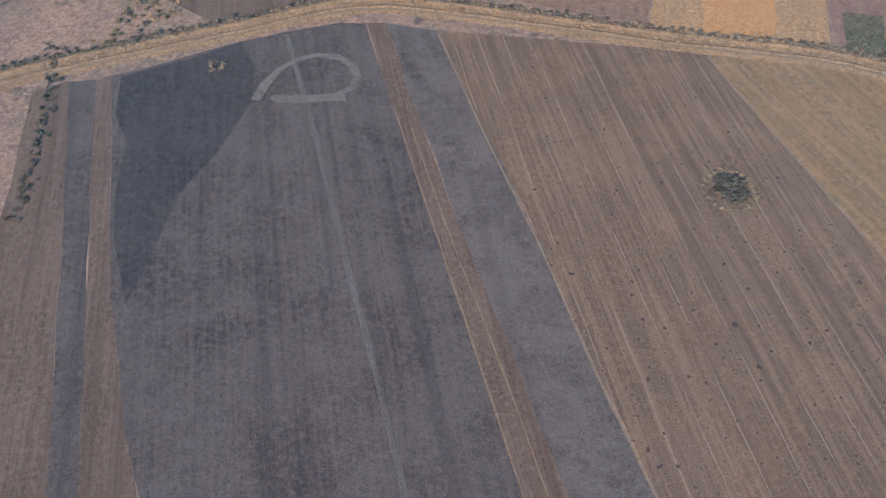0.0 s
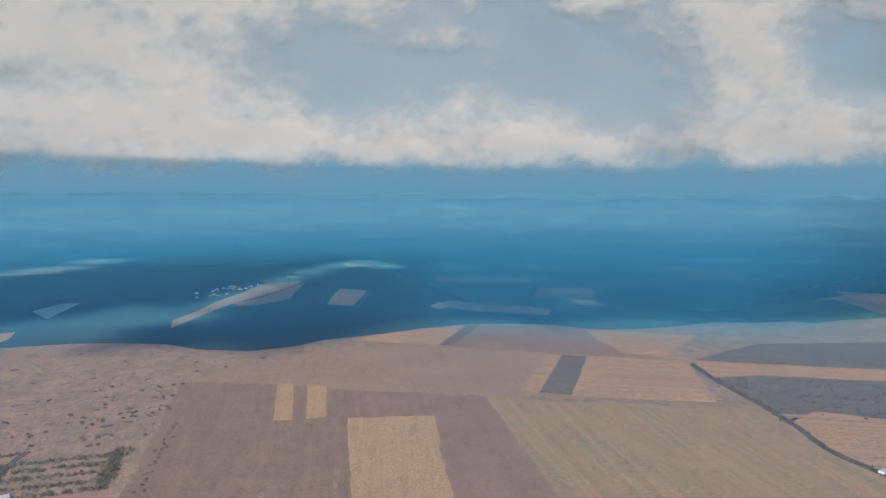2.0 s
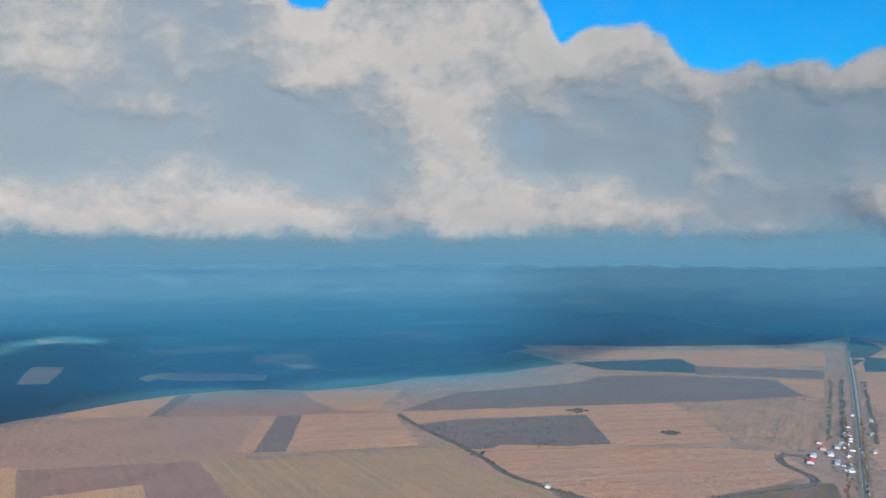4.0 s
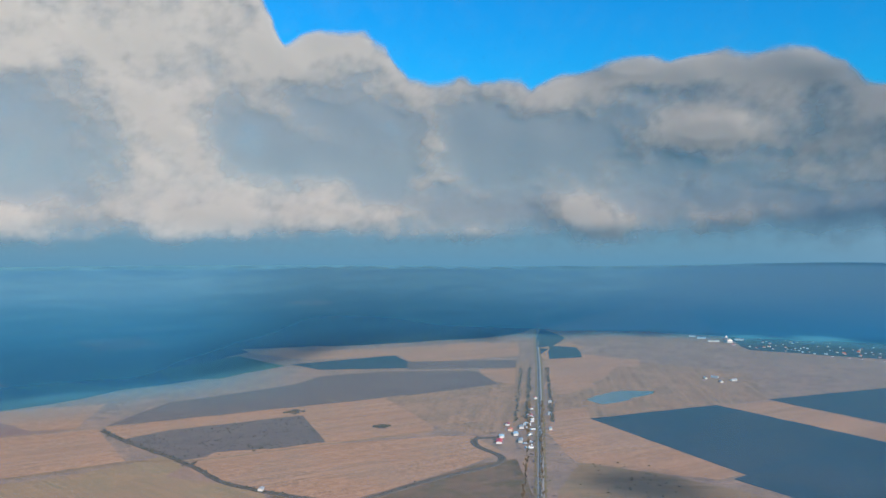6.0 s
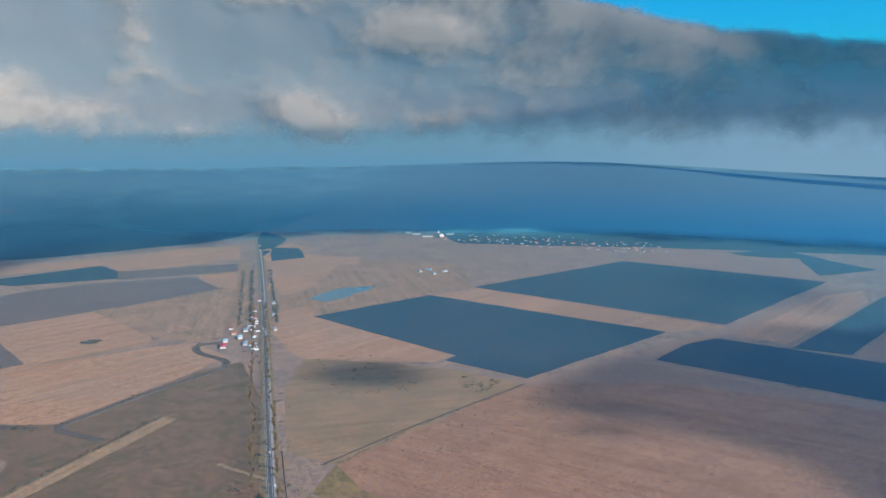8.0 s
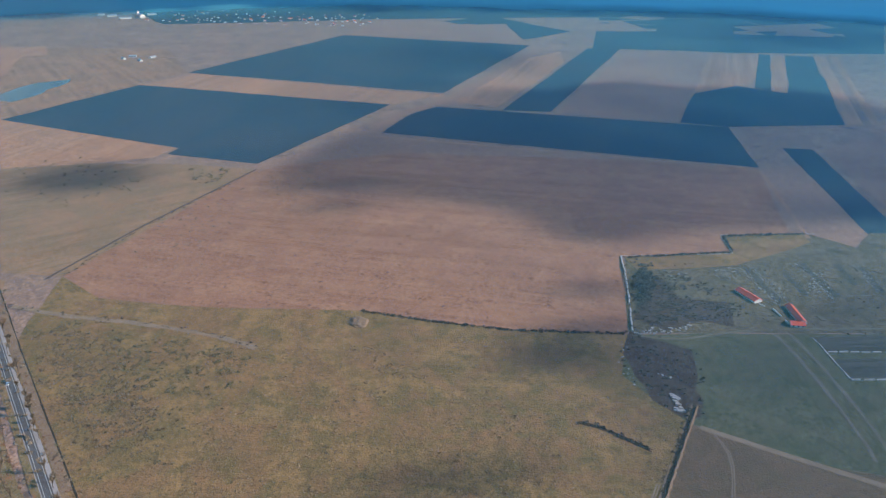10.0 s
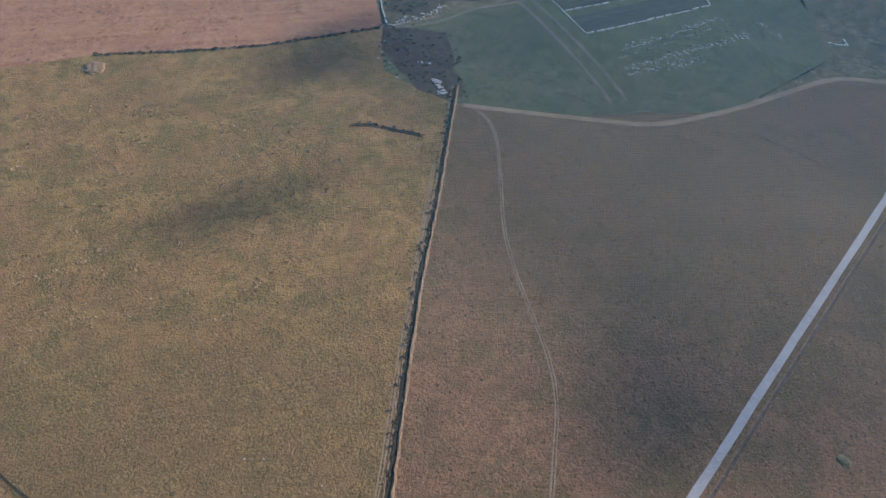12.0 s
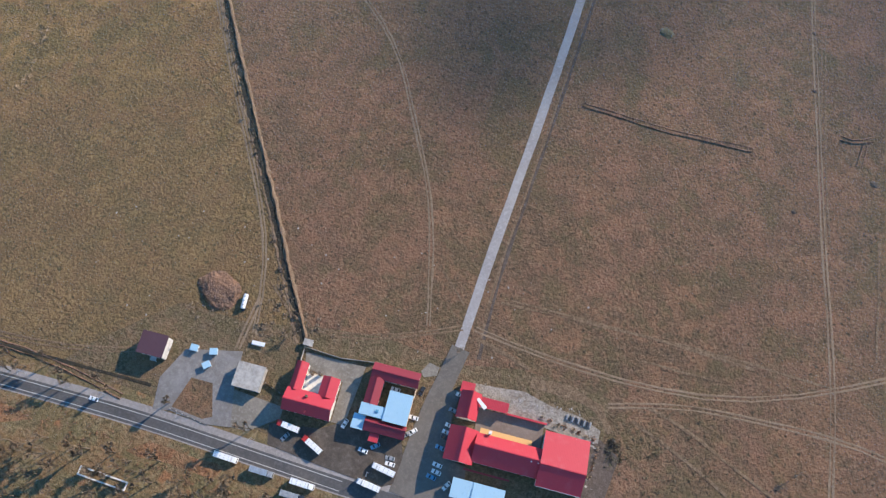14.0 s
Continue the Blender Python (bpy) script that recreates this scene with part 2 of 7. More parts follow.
green_field = land("green_field", (0.265, 0.167, 0.086), (0.335, 0.202, 0.110), (0.418, 0.250, 0.140), furrow=(81, 12.0, 0.45), patch=120, grain=7, tuft=(5.0, 0.4), second=(70.0, (0.190, 0.170, 0.10), 0.75), zones=[(110.0, (0.275, 0.168, 0.105), 0.7), (28.0, (0.21, 0.165, 0.098), 0.5)])
worn_grass = land("worn_grass", (0.120, 0.092, 0.053), (0.158, 0.114, 0.067), (0.215, 0.158, 0.100), patch=26, grain=2.0, relief=0.8, tuft=(1.4, 0.6), second=(18.0, (0.205, 0.132, 0.080), 0.7), zones=[(12.0, (0.112, 0.100, 0.050), 0.6)])
verge_grass = land("verge_grass", (0.138, 0.110, 0.056), (0.190, 0.145, 0.078), (0.270, 0.200, 0.112), patch=22, grain=2.2, relief=0.8, fleck=(9.0, (0.285, 0.145, 0.074)), tuft=(1.6, 0.6), second=(14.0, (0.300, 0.162, 0.086), 0.6), zones=[(24.0, (0.155, 0.140, 0.066), 0.5)])
heap_earth = land("heap_earth", (0.165, 0.102, 0.072), (0.245, 0.142, 0.094), (0.330, 0.198, 0.128), patch=9, grain=1.4, relief=0.9, tuft=(1.4, 0.6), zones=[(8.0, (0.11, 0.085, 0.075), 0.7)])
rust_earth = land("rust_earth", (0.235, 0.112, 0.058), (0.305, 0.150, 0.078), (0.370, 0.205, 0.115), patch=9, grain=1.8, relief=0.8, tuft=(1.6, 0.7), second=(6.0, (0.19, 0.13, 0.07), 0.7))
grass_green = land("grass_green", (0.074, 0.086, 0.047), (0.106, 0.116, 0.064), (0.158, 0.156, 0.096), patch=60, grain=4, tuft=(2.2, 0.5), second=(30.0, (0.130, 0.120, 0.072), 0.7), zones=[(22.0, (0.066, 0.078, 0.044), 0.65), (12.0, (0.112, 0.104, 0.066), 0.5)])
farm_grass = land("farm_grass", (0.094, 0.088, 0.054), (0.142, 0.120, 0.075), (0.210, 0.170, 0.112), patch=34, grain=4, tuft=(2.2, 0.7), second=(24.0, (0.092, 0.086, 0.054), 0.8), zones=[(16.0, (0.185, 0.138, 0.080), 0.7), (9.0, (0.060, 0.055, 0.040), 0.65)])
rough_grass = land("rough_grass", (0.235, 0.150, 0.112), (0.315, 0.198, 0.146), (0.400, 0.258, 0.186), patch=140, grain=9, fleck=(24.0, (0.12, 0.09, 0.078)), tuft=(4.0, 0.45), second=(90.0, (0.165, 0.132, 0.108), 0.7), zones=[(60.0, (0.205, 0.140, 0.115), 0.7), (22.0, (0.355, 0.225, 0.140), 0.5)])
ditch_earth = land("ditch_earth", (0.17, 0.115, 0.075), (0.23, 0.155, 0.10), (0.30, 0.21, 0.14), patch=12, grain=1.5, relief=0.6)
tan_verge = land("dry_verge", (0.225, 0.138, 0.080), (0.315, 0.195, 0.112), (0.40, 0.265, 0.160), patch=30, grain=3, relief=0.6, tuft=(1.8, 0.55), zones=[(14.0, (0.20, 0.135, 0.085), 0.6)])
bare_earth = land("bare_earth", (0.085, 0.066, 0.055), (0.12, 0.094, 0.078), (0.17, 0.135, 0.112), patch=18, grain=1.6)
gravel = land("pale_gravel", (0.186, 0.163, 0.134), (0.247, 0.222, 0.186), (0.320, 0.290, 0.246), patch=14, grain=1.2, speck=0.3)
pale_gravel = land("stony_gravel", (0.235, 0.205, 0.170), (0.315, 0.280, 0.236), (0.42, 0.38, 0.33), patch=7, grain=1.0, speck=0.5, tuft=(1.4, 0.4), zones=[(5.0, (0.19, 0.15, 0.11), 0.6)])
dirt_path = land("dirt_path", (0.199, 0.143, 0.094), (0.257, 0.184, 0.123), (0.314, 0.235, 0.160), patch=20, grain=1.5)
pale_dirt = land("pale_dirt", (0.215, 0.150, 0.098), (0.275, 0.195, 0.130), (0.34, 0.25, 0.17), patch=14, grain=1.4)
asphalt = land("asphalt_old", (0.085, 0.082, 0.082), (0.105, 0.10, 0.098), (0.135, 0.13, 0.126), patch=18, grain=1.2, relief=0.15, speck=0.3)
shoulder = land("asphalt_pale", (0.255, 0.228, 0.212), (0.315, 0.284, 0.264), (0.38, 0.345, 0.32), patch=16, grain=1.2, relief=0.15, speck=0.3)
pale_road = land("concrete_lane", (0.293, 0.268, 0.257), (0.355, 0.331, 0.316), (0.417, 0.394, 0.375), furrow=(71, 1.1, 0.35), patch=22, grain=1.5, relief=0.15, speck=0.3)
# dark earth that also carries the shadow inside ditch and frame
hollow_dark = land("hollow_dark_earth", (0.035, 0.032, 0.026), (0.05, 0.045, 0.035), (0.08, 0.07, 0.052), patch=8, grain=1.0)
farm_path = land("farm_path", (0.125, 0.108, 0.072), (0.165, 0.142, 0.096), (0.215, 0.186, 0.130), patch=14, grain=2.0, tuft=(2.0, 0.5))
debris_ground = land("debris_ground", (0.056, 0.042, 0.035), (0.082, 0.062, 0.049), (0.140, 0.108, 0.082), patch=12, grain=2.0, speck=0.6, tuft=(2.0, 0.6), zones=[(9.0, (0.042, 0.036, 0.034), 0.7)])
mud_yard = land("mud_yard", (0.085, 0.070, 0.058), (0.115, 0.096, 0.080), (0.16, 0.136, 0.112), patch=9, grain=1.4, speck=0.5, zones=[(7.0, (0.075, 0.060, 0.050), 0.6)])
apron = land("apron_asphalt", (0.135, 0.120, 0.104), (0.165, 0.148, 0.129), (0.200, 0.180, 0.157), patch=12, grain=1.2, relief=0.15, speck=0.3)
paving = land("yard_paving", (0.20, 0.155, 0.13), (0.24, 0.19, 0.16), (0.28, 0.225, 0.19), patch=9, grain=1.0, relief=0.1, speck=0.3)
white_line = plain("road_paint", (0.46, 0.45, 0.42), 0.2, 1.0, 0.6)
forecourt_paving = land("forecourt_paving", (0.195, 0.182, 0.172), (0.245, 0.230, 0.218), (0.30, 0.282, 0.265), patch=14, grain=1.2, relief=0.15, speck=0.4, zones=[(6.0, (0.17, 0.15, 0.135), 0.5)])
twig = plain("bare_twigs", (0.24, 0.182, 0.125), 0.3, 3.0, 0.95)
scrub_grey = plain("grey_scrub", (0.125, 0.115, 0.09), 0.35, 3.0, 0.95)
twig_dark = plain("dark_scrub", (0.105, 0.09, 0.072), 0.35, 3.0, 0.95)
leaf_rust = plain("rusty_leaves", (0.25, 0.135, 0.08), 0.3, 3.0, 0.95)
leaf_olive = plain("olive_scrub", (0.155, 0.13, 0.075), 0.3, 3.0, 0.95)
tussock_grass = plain("tussock_grass", (0.185, 0.135, 0.08), 0.3, 3.0, 0.95)
tussock_olive = plain("tussock_olive", (0.175, 0.142, 0.075), 0.3, 3.0, 0.95)
straw = plain("straw_tuft", (0.33, 0.225, 0.125), 0.25, 3.0, 0.95)
bark = plain("bark", (0.15, 0.118, 0.088), 0.25, 0.6, 0.95)
pale_bark = plain("pale_bark", (0.42, 0.36, 0.30), 0.2, 0.6, 0.95)
stone = plain("stone", (0.34, 0.31, 0.28), 0.3, 1.0, 0.9, relief=0.4)
old_stone = plain("weathered_stone", (0.25, 0.235, 0.205), 0.4, 1.5, 0.95, relief=0.4)
concrete = plain("concrete", (0.42, 0.39, 0.35), 0.25, 2.5, 0.9, relief=0.3)
white_wall = plain("white_render", (0.72, 0.68, 0.62), 0.14, 1.5, 0.85)
cream_wall = plain("cream_render", (0.60, 0.47, 0.34), 0.15, 1.5, 0.85)
white_paint = plain("white_paint", (0.80, 0.80, 0.79), 0.06, 1.0, 0.35, specular=0.5)
blue_paint = plain("blue_paint", (0.10, 0.30, 0.45), 0.15, 1.0, 0.35, specular=0.5)
grey_paint = plain("grey_paint", (0.28, 0.29, 0.30), 0.2, 1.0, 0.35, specular=0.5)
dark_paint = plain("dark_paint", (0.03, 0.035, 0.045), 0.3, 1.0, 0.3, specular=0.5)
red_paint = plain("red_paint", (0.48, 0.035, 0.03), 0.1, 1.0, 0.35, specular=0.5)
green_paint = plain("green_paint", (0.05, 0.26, 0.13), 0.1, 1.0, 0.4)
rubber = plain("rubber", (0.02, 0.02, 0.02), 0.1, 0.5, 0.85)
glass = Nodes("dark_glass").surface((0.02, 0.03, 0.035), 0.08, specular=0.6)
tin = plain("galvanised_tin", (0.50, 0.52, 0.53), 0.18, 2.0, 0.4, metal=0.6)
roof_red = roofing("roof_red", (0.52, 0.05, 0.068), 23)
roof_maroon = roofing("roof_maroon", (0.26, 0.035, 0.05), 23, faded=(0.3, 0.12, 0.12))
roof_brown = roofing("roof_brown", (0.10, 0.05, 0.06), 23, faded=(0.16, 0.10, 0.10))
roof_blue = roofing("roof_pale_blue", (0.36, 0.56, 0.68), 23, faded=(0.55, 0.65, 0.7))
roof_tile = roofing("roof_orange", (0.62, 0.13, 0.045), 70, faded=(0.6, 0.25, 0.15))
roof_coral = roofing("roof_coral", (0.66, 0.115, 0.060), 100, faded=(0.7, 0.2, 0.12))
roof_tan = roofing("awning_tan", (0.62, 0.36, 0.14), 23, faded=(0.6, 0.45, 0.28))
lake_water = Nodes("lake_water")
lake_water = lake_water.surface((0.05, 0.13, 0.17), 0.12, normal=lake_water.bump(lake_water.noise(3.0), 0.1, 0.1), specular=0.5)


# ---- shapes ----
def rise(x, y):
    """Height of the land: a plain, with low ground rising to far ridges."""
    r = math.hypot(x, y)
    if r <= 2600:
        return 0.0
    a = math.degrees(math.atan2(-x, y))
    low = min(1.0, max(0.0, (-a - 76) / 44))
    top = 232 + 9 * math.sin(radians(a * 2.3 + 40)) * (1 - low) + 5 * math.sin(radians(a * 6.1)) - 72 * low * low * (3 - 2 * low) + 40 * math.exp(-((a + 91) / 12) ** 2)
    return top * ((min(r, 4900) - 2600) / 2300) ** 2


def mesh_from(name, bm, *mats):
    me = bpy.data.meshes.new(name)
    bm.to_mesh(me)
    bm.free()
    for m in mats:
        me.materials.append(m)
    return me


def part(name, bm, mat, parent, label=""):
    ob = new(name, mesh_from(name, bm, mat))
    ob.parent = parent
    return tagged(ob, label)


def shared(name, me, parent, m=None):
    ob = new(name, me)
    ob.parent = parent
    if m is not None:
        ob.matrix_basis = m
    return ob


LAYER = [0.02]


def outline(pts, step=30.0, wobble=1.6):
    """A field's outline with the small unevenness that a real margin has."""
    out = []
    for (x0, y0), (x1, y1) in zip(pts, pts[1:] + pts[:1]):
        d = math.hypot(x1 - x0, y1 - y0)
        k = max(1, int(d / step))
        for i in range(k):
            f = i / k
            j = wobble if i else 0.4 * wobble
            out.append((x0 + (x1 - x0) * f + random.uniform(-j, j), y0 + (y1 - y0) * f + random.uniform(-j, j)))
    return out


def field(name, mat, pts, label, category="field", wobble=1.6, lift=None):
    """A sheet of land, laid a little above what it lies on, and following the rise."""
    if lift is None:
        LAYER[0] += 0.0025
        lift = LAYER[0]
    bm = bmesh.new()
    far = max(math.hypot(*p) for p in pts)
    raised = 0.14 if far > 2500 or min(p[1] for p in pts) > 1500 else 0.0
    ring = outline(pts, 30.0 if far < 2000 else 80.0, wobble * max(1.0, far / 900))
    bm.faces.new([bm.verts.new((x, y, 0)) for x, y in ring])
    if far > 2500:
        for axis in (0, 1):
            lo, hi = min(p[axis] for p in ring), max(p[axis] for p in ring)
            for k in range(int(lo // 100) + 1, int(hi // 100) + 1):
                bmesh.ops.bisect_plane(bm, geom=bm.verts[:] + bm.edges[:] + bm.faces[:], plane_co=(100 * k, 100 * k, 0), plane_no=(1 - axis, axis, 0))
    bmesh.ops.triangulate(bm, faces=bm.faces[:])
    for v in bm.verts:
        v.co.z = rise(v.co.x, v.co.y) + lift + raised
    bm.normal_update()
    bmesh.ops.reverse_faces(bm, faces=[f for f in bm.faces if f.normal.z < 0])
    return tagged(new(name, mesh_from(name, bm, mat)), label, category, kind="structure")


def ribbon(pts, width, z=0.2, step=12.0, wobble=0.0, profile=None):
    """A strip along a line of points, as a bmesh. profile: (offset, height) pairs across it."""
    profile = profile or [(-width / 2 - 0.1, -0.05), (-width / 2, 0), (width / 2, 0), (width / 2 + 0.1, -0.05)]
    line = []
    for (x0, y0), (x1, y1) in zip(pts, pts[1:]):
        k = max(1, int(math.hypot(x1 - x0, y1 - y0) / step))
        line += [(x0 + (x1 - x0) * i / k, y0 + (y1 - y0) * i / k) for i in range(k)]
    line.append(pts[-1])
    smooth = line[:]
    for _ in range(3):
        smooth = [smooth[0]] + [tuple((a + 2 * b + c) / 4 for a, b, c in zip(p, q, r)) for p, q, r in zip(smooth, smooth[1:], smooth[2:])] + [smooth[-1]]
    bm = bmesh.new()
    rows = []
    for i, (x, y) in enumerate(smooth):
        a, b = smooth[max(0, i - 1)], smooth[min(len(smooth) - 1, i + 1)]
        d = math.hypot(b[0] - a[0], b[1] - a[1]) or 1.0
        nx, ny = -(b[1] - a[1]) / d, (b[0] - a[0]) / d
        row = []
        for o, h in profile:
            o += random.uniform(-wobble, wobble)
            px_, py_ = x + nx * o, y + ny * o
            row.append(bm.verts.new((px_, py_, rise(px_, py_) + z + h + (random.uniform(-0.12, 0.12) if wobble and len(profile) > 4 else 0))))
        rows.append(row)
    for r0, r1 in zip(rows, rows[1:]):
        for a, b, c, d in zip(r0, r1, r1[1:], r0[1:]):
            bm.faces.new((a, d, c, b))
    bmesh.ops.recalc_face_normals(bm, faces=bm.faces[:])
    if sum(f.normal.z for f in bm.faces) < 0:
        bmesh.ops.reverse_faces(bm, faces=bm.faces[:])
    return bm


def lane(name, mat, pts, width, label, category="track", wobble=0.3, z=None):
    if z is None:
        LAYER[0] += 0.0025
        z = LAYER[0]
    return tagged(new(name, mesh_from(name, ribbon(pts, width, z, wobble=wobble), mat)), label, category, kind="structure")


def box(bm, x0, x1, y0, y1, z0, z1, bevel=0.0):
    vs = bmesh.ops.create_cube(bm, size=1.0)["verts"]
    for v in vs:
        v.co = Vector((x0 + (v.co.x + 0.5) * (x1 - x0), y0 + (v.co.y + 0.5) * (y1 - y0), z0 + (v.co.z + 0.5) * (z1 - z0)))
    if bevel:
        bmesh.ops.bevel(bm, geom=list({e for v in vs for e in v.link_edges}), offset=bevel, segments=1, affect="EDGES")
    return bm


def boxes(*dims, bevel=0.0):
    bm = bmesh.new()
    for d in dims:
        box(bm, *d, bevel=bevel)
    return bm


def scatter(name, mat, spots, label, category, seed=1):
    """Many low bushes or tufts as one mesh: each a dome of small ragged blades and clumps. spots: x, y, radius, height."""
    rng = np.random.default_rng(seed)
    verts, faces = [], []
    for x, y, rad, high in spots:
        z0 = rise(x, y)
        k = 7 if rad < 0.75 else 16 if rad < 1.2 else 30
        for _ in range(k):
            a, q = rng.uniform(0, 2 * math.pi), math.sqrt(rng.uniform(0, 1))
            cx, cy = x + rad * q * math.cos(a), y + rad * q * math.sin(a)
            cz = z0 + high * (1 - 0.75 * q * q) * rng.uniform(0.35, 1.0)
            s = rad * rng.uniform(0.22, 0.5)
            t = rng.normal(size=(4, 3)) * s * 0.6
            b = len(verts)
            for d in t:
                verts.append((cx + d[0], cy + d[1], max(z0 - 0.1, cz + d[2])))
            faces += [(b, b + 1, b + 2), (b, b + 2, b + 3), (b, b + 3, b + 1), (b + 1, b + 3, b + 2)]
        b = len(verts)
        for dx, dy, dz in ((-.05, 0, 0), (.05, 0, 0), (0, .05, high * .6)):
            verts.append((x + dx * rad, y + dy * rad, z0 - 0.1 + dz))
        faces.append((b, b + 1, b + 2))
    me = bpy.data.meshes.new(name)
    me.from_pydata(verts, [], faces)
    me.materials.append(mat)
    return tagged(new(name, me), label, category, kind="stuff")


def along(pts, gap, spread, rad, high, seed=1):
    """Spots strung along a line of points."""
    rng = np.random.default_rng(seed)
    out = []
    for (x0, y0), (x1, y1) in zip(pts, pts[1:]):
        d = math.hypot(x1 - x0, y1 - y0)
        for i in range(max(1, int(d / gap))):
            f = (i + rng.uniform(0, 1)) * gap / d
            r = rad * rng.uniform(0.5, 1.4)
            out.append((x0 + (x1 - x0) * f + rng.normal() * spread, y0 + (y1 - y0) * f + rng.normal() * spread, r, high * r / rad * rng.uniform(0.8, 1.2)))
    return out


def inside(x, y, poly):
    hit = False
    for (x0, y0), (x1, y1) in zip(poly, poly[1:] + poly[:1]):
        if (y0 > y) != (y1 > y) and x < x0 + (x1 - x0) * (y - y0) / (y1 - y0):
            hit = not hit
    return hit


def strewn(poly, count, rad, high, seed=1, patchy=0.0, size=40.0):
    """Spots strewn over an area, in drifts when patchy."""
    rng = np.random.default_rng(seed)
    xs, ys = [p[0] for p in poly], [p[1] for p in poly]
    out = []
    for _ in range(count * 12):
        if len(out) >= count:
            break
        x, y = rng.uniform(min(xs), max(xs)), rng.uniform(min(ys), max(ys))
        if inside(x, y, poly) and (not patchy or noise.noise((x / size, y / size, seed)) > patchy):
            r = rad * rng.uniform(0.5, 1.5)
            out.append((x, y, r, high * r / rad))
    return out


# ---- the ground: one sheet to the ridges ----
bm = bmesh.new()
CELL, SPAN = 100, 49
grid = {}
for i in range(-SPAN, SPAN + 1):
    for j in range(-SPAN, SPAN + 1):
        if math.hypot(i, j) <= SPAN + 0.5:
            grid[i, j] = bm.verts.new((i * CELL, j * CELL, rise(i * CELL, j * CELL)))
for (i, j), v in grid.items():
    quad = [grid.get(k) for k in ((i, j), (i + 1, j), (i + 1, j + 1), (i, j + 1))]
    if all(quad):
        bm.faces.new(quad)
tagged(new("ground", mesh_from("ground", bm, rough_grass)), "wide plain of dry brown rough grassland reaching low ridges", "ground", kind="structure")

# near ploughland, north
field("ploughed_field", stubble_brown, [(-17, 643), (24, 535), (58, 448), (86, 363), (108, 307), (127, 257), (313, 304), (281, 376), (249, 448), (226, 506), (201, 562), (176, 630)], "brown stubble field with pale wheel lines")
field("fallow_field", fallow_tan, [(313, 304), (281, 376), (249, 448), (226, 506), (201, 562), (176, 630), (430, 606), (700, 575), (860, 545), (760, 300), (560, 280)], "dry tan striped fallow field beside the canal track")
field("stubble_field", stubble_red, [(-282, 557), (-261, 472), (-251, 410), (-212, 285), (-197, 235), (-149, 239), (-166, 289), (-189, 357), (-218, 445), (-262, 569)], "narrow reddish-brown stubble strip")
field("ploughed_field", soil, [(-262, 569), (-218, 445), (-189, 357), (-166, 289), (-149, 239), (-136, 240), (-152, 290), (-174, 358), (-203, 446), (-244, 572)], "narrow dark ploughed strip", wobble=0.8)
field("stubble_field", stubble_red, [(-244, 572), (-203, 446), (-174, 358), (-152, 290), (-136, 240), (-103, 242), (-125, 291), (-157, 360), (-188, 438), (-235, 577)], "narrow reddish stubble strip with tractor marks", wobble=0.8)
field("ploughed_field", soil, [(-103, 242), (-125, 291), (-157, 360), (-188, 438), (-235, 577), (-213, 587), (-165, 615), (-124, 634), (-88, 647), (-68, 648), (-36, 552), (-5, 460), (25, 372), (48, 303), (65, 253)], "wide dark grey freshly ploughed field with a pale ring mark")
field("stubble_field", stubble_red, [(-68, 648), (-36, 552), (-5, 460), (25, 372), (48, 303), (65, 253), (87, 255), (69, 304), (45, 371), (15, 448), (-18, 542), (-54, 650)], "long reddish stubble strip between ploughed fields", wobble=0.8)
field("ploughed_field", soil_dry, [(-54, 650), (-18, 542), (15, 448), (45, 371), (69, 304), (87, 255), (127, 257), (108, 307), (86, 363), (58, 448), (24, 535), (-17, 643)], "dusty grey ploughed strip")
# darker soil tone in one corner of the ploughed field
field("dark_soil", soil_darker, [(-229, 577), (-189, 599), (-153, 619), (-139, 593), (-135, 557), (-144, 510), (-156, 474), (-162, 429), (-165, 393), (-185, 439)], "darker corner of the ploughed field", wobble=5.0)
lane("field_track", track_soil, [(-124, 631), (-113, 602), (-98, 563), (-77, 505), (-47, 419), (-15, 329), (-5, 299), (9, 258)], 3.2, "faint pale tractor path over the dark soil", wobble=0.5)
lane("ring_mark", ring_soil, [(-131, 559), (-129, 581), (-120, 604), (-100, 617), (-79, 615), (-66, 602), (-60, 587), (-64, 571), (-71, 565), (-91, 564), (-105, 560), (-121, 562)], 5.0, "pale ring of dry soil in the ploughed field", "soil mark", wobble=1.3)
lane("ring_mark", ring_soil, [(-119, 560), (-105, 560), (-90, 561), (-71, 566)], 5.5, "pale bar of dry soil across the ring", "soil mark", wobble=1.0)
lane("furrow_line", ditch_earth, [(-36, 552), (-5, 460), (25, 372), (48, 303)], 1.0, "pale dry furrow along the stubble strip", "furrow", wobble=0.3)
lane("furrow_line", ditch_earth, [(-27, 546), (5, 453), (36, 371), (59, 304)], 0.8, "pale dry furrow along the stubble strip", "furrow", wobble=0.3)
lane("furrow_line", dirt_path, [(-15, 640), (24, 532), (58, 445), (86, 362), (108, 306)], 1.0, "pale unploughed line between two fields", "furrow", wobble=0.3)
lane("furrow_line", dirt_path, [(176, 626), (202, 562), (226, 505), (250, 448)], 1.2, "pale dry margin of the stubble field", "furrow", wobble=0.4)

# land past the canal track
field("rough_pasture", rough_grass, [(-335, 1414), (46, 1489), (21, 1237), (-39, 962), (-86, 693), (-230, 641), (-420, 560), (-600, 900)], "rough brown pasture with scrub")
lane("valley_bank", grey_far, [(-700, 1440), (-570, 1529), (-535, 1592), (-466, 1624), (-421, 1688), (-395, 1811), (-353, 1892), (-246, 2008), (-96, 2152)], 34.0, "dark scrubby bank of a shallow valley", "bank", wobble=7.0)
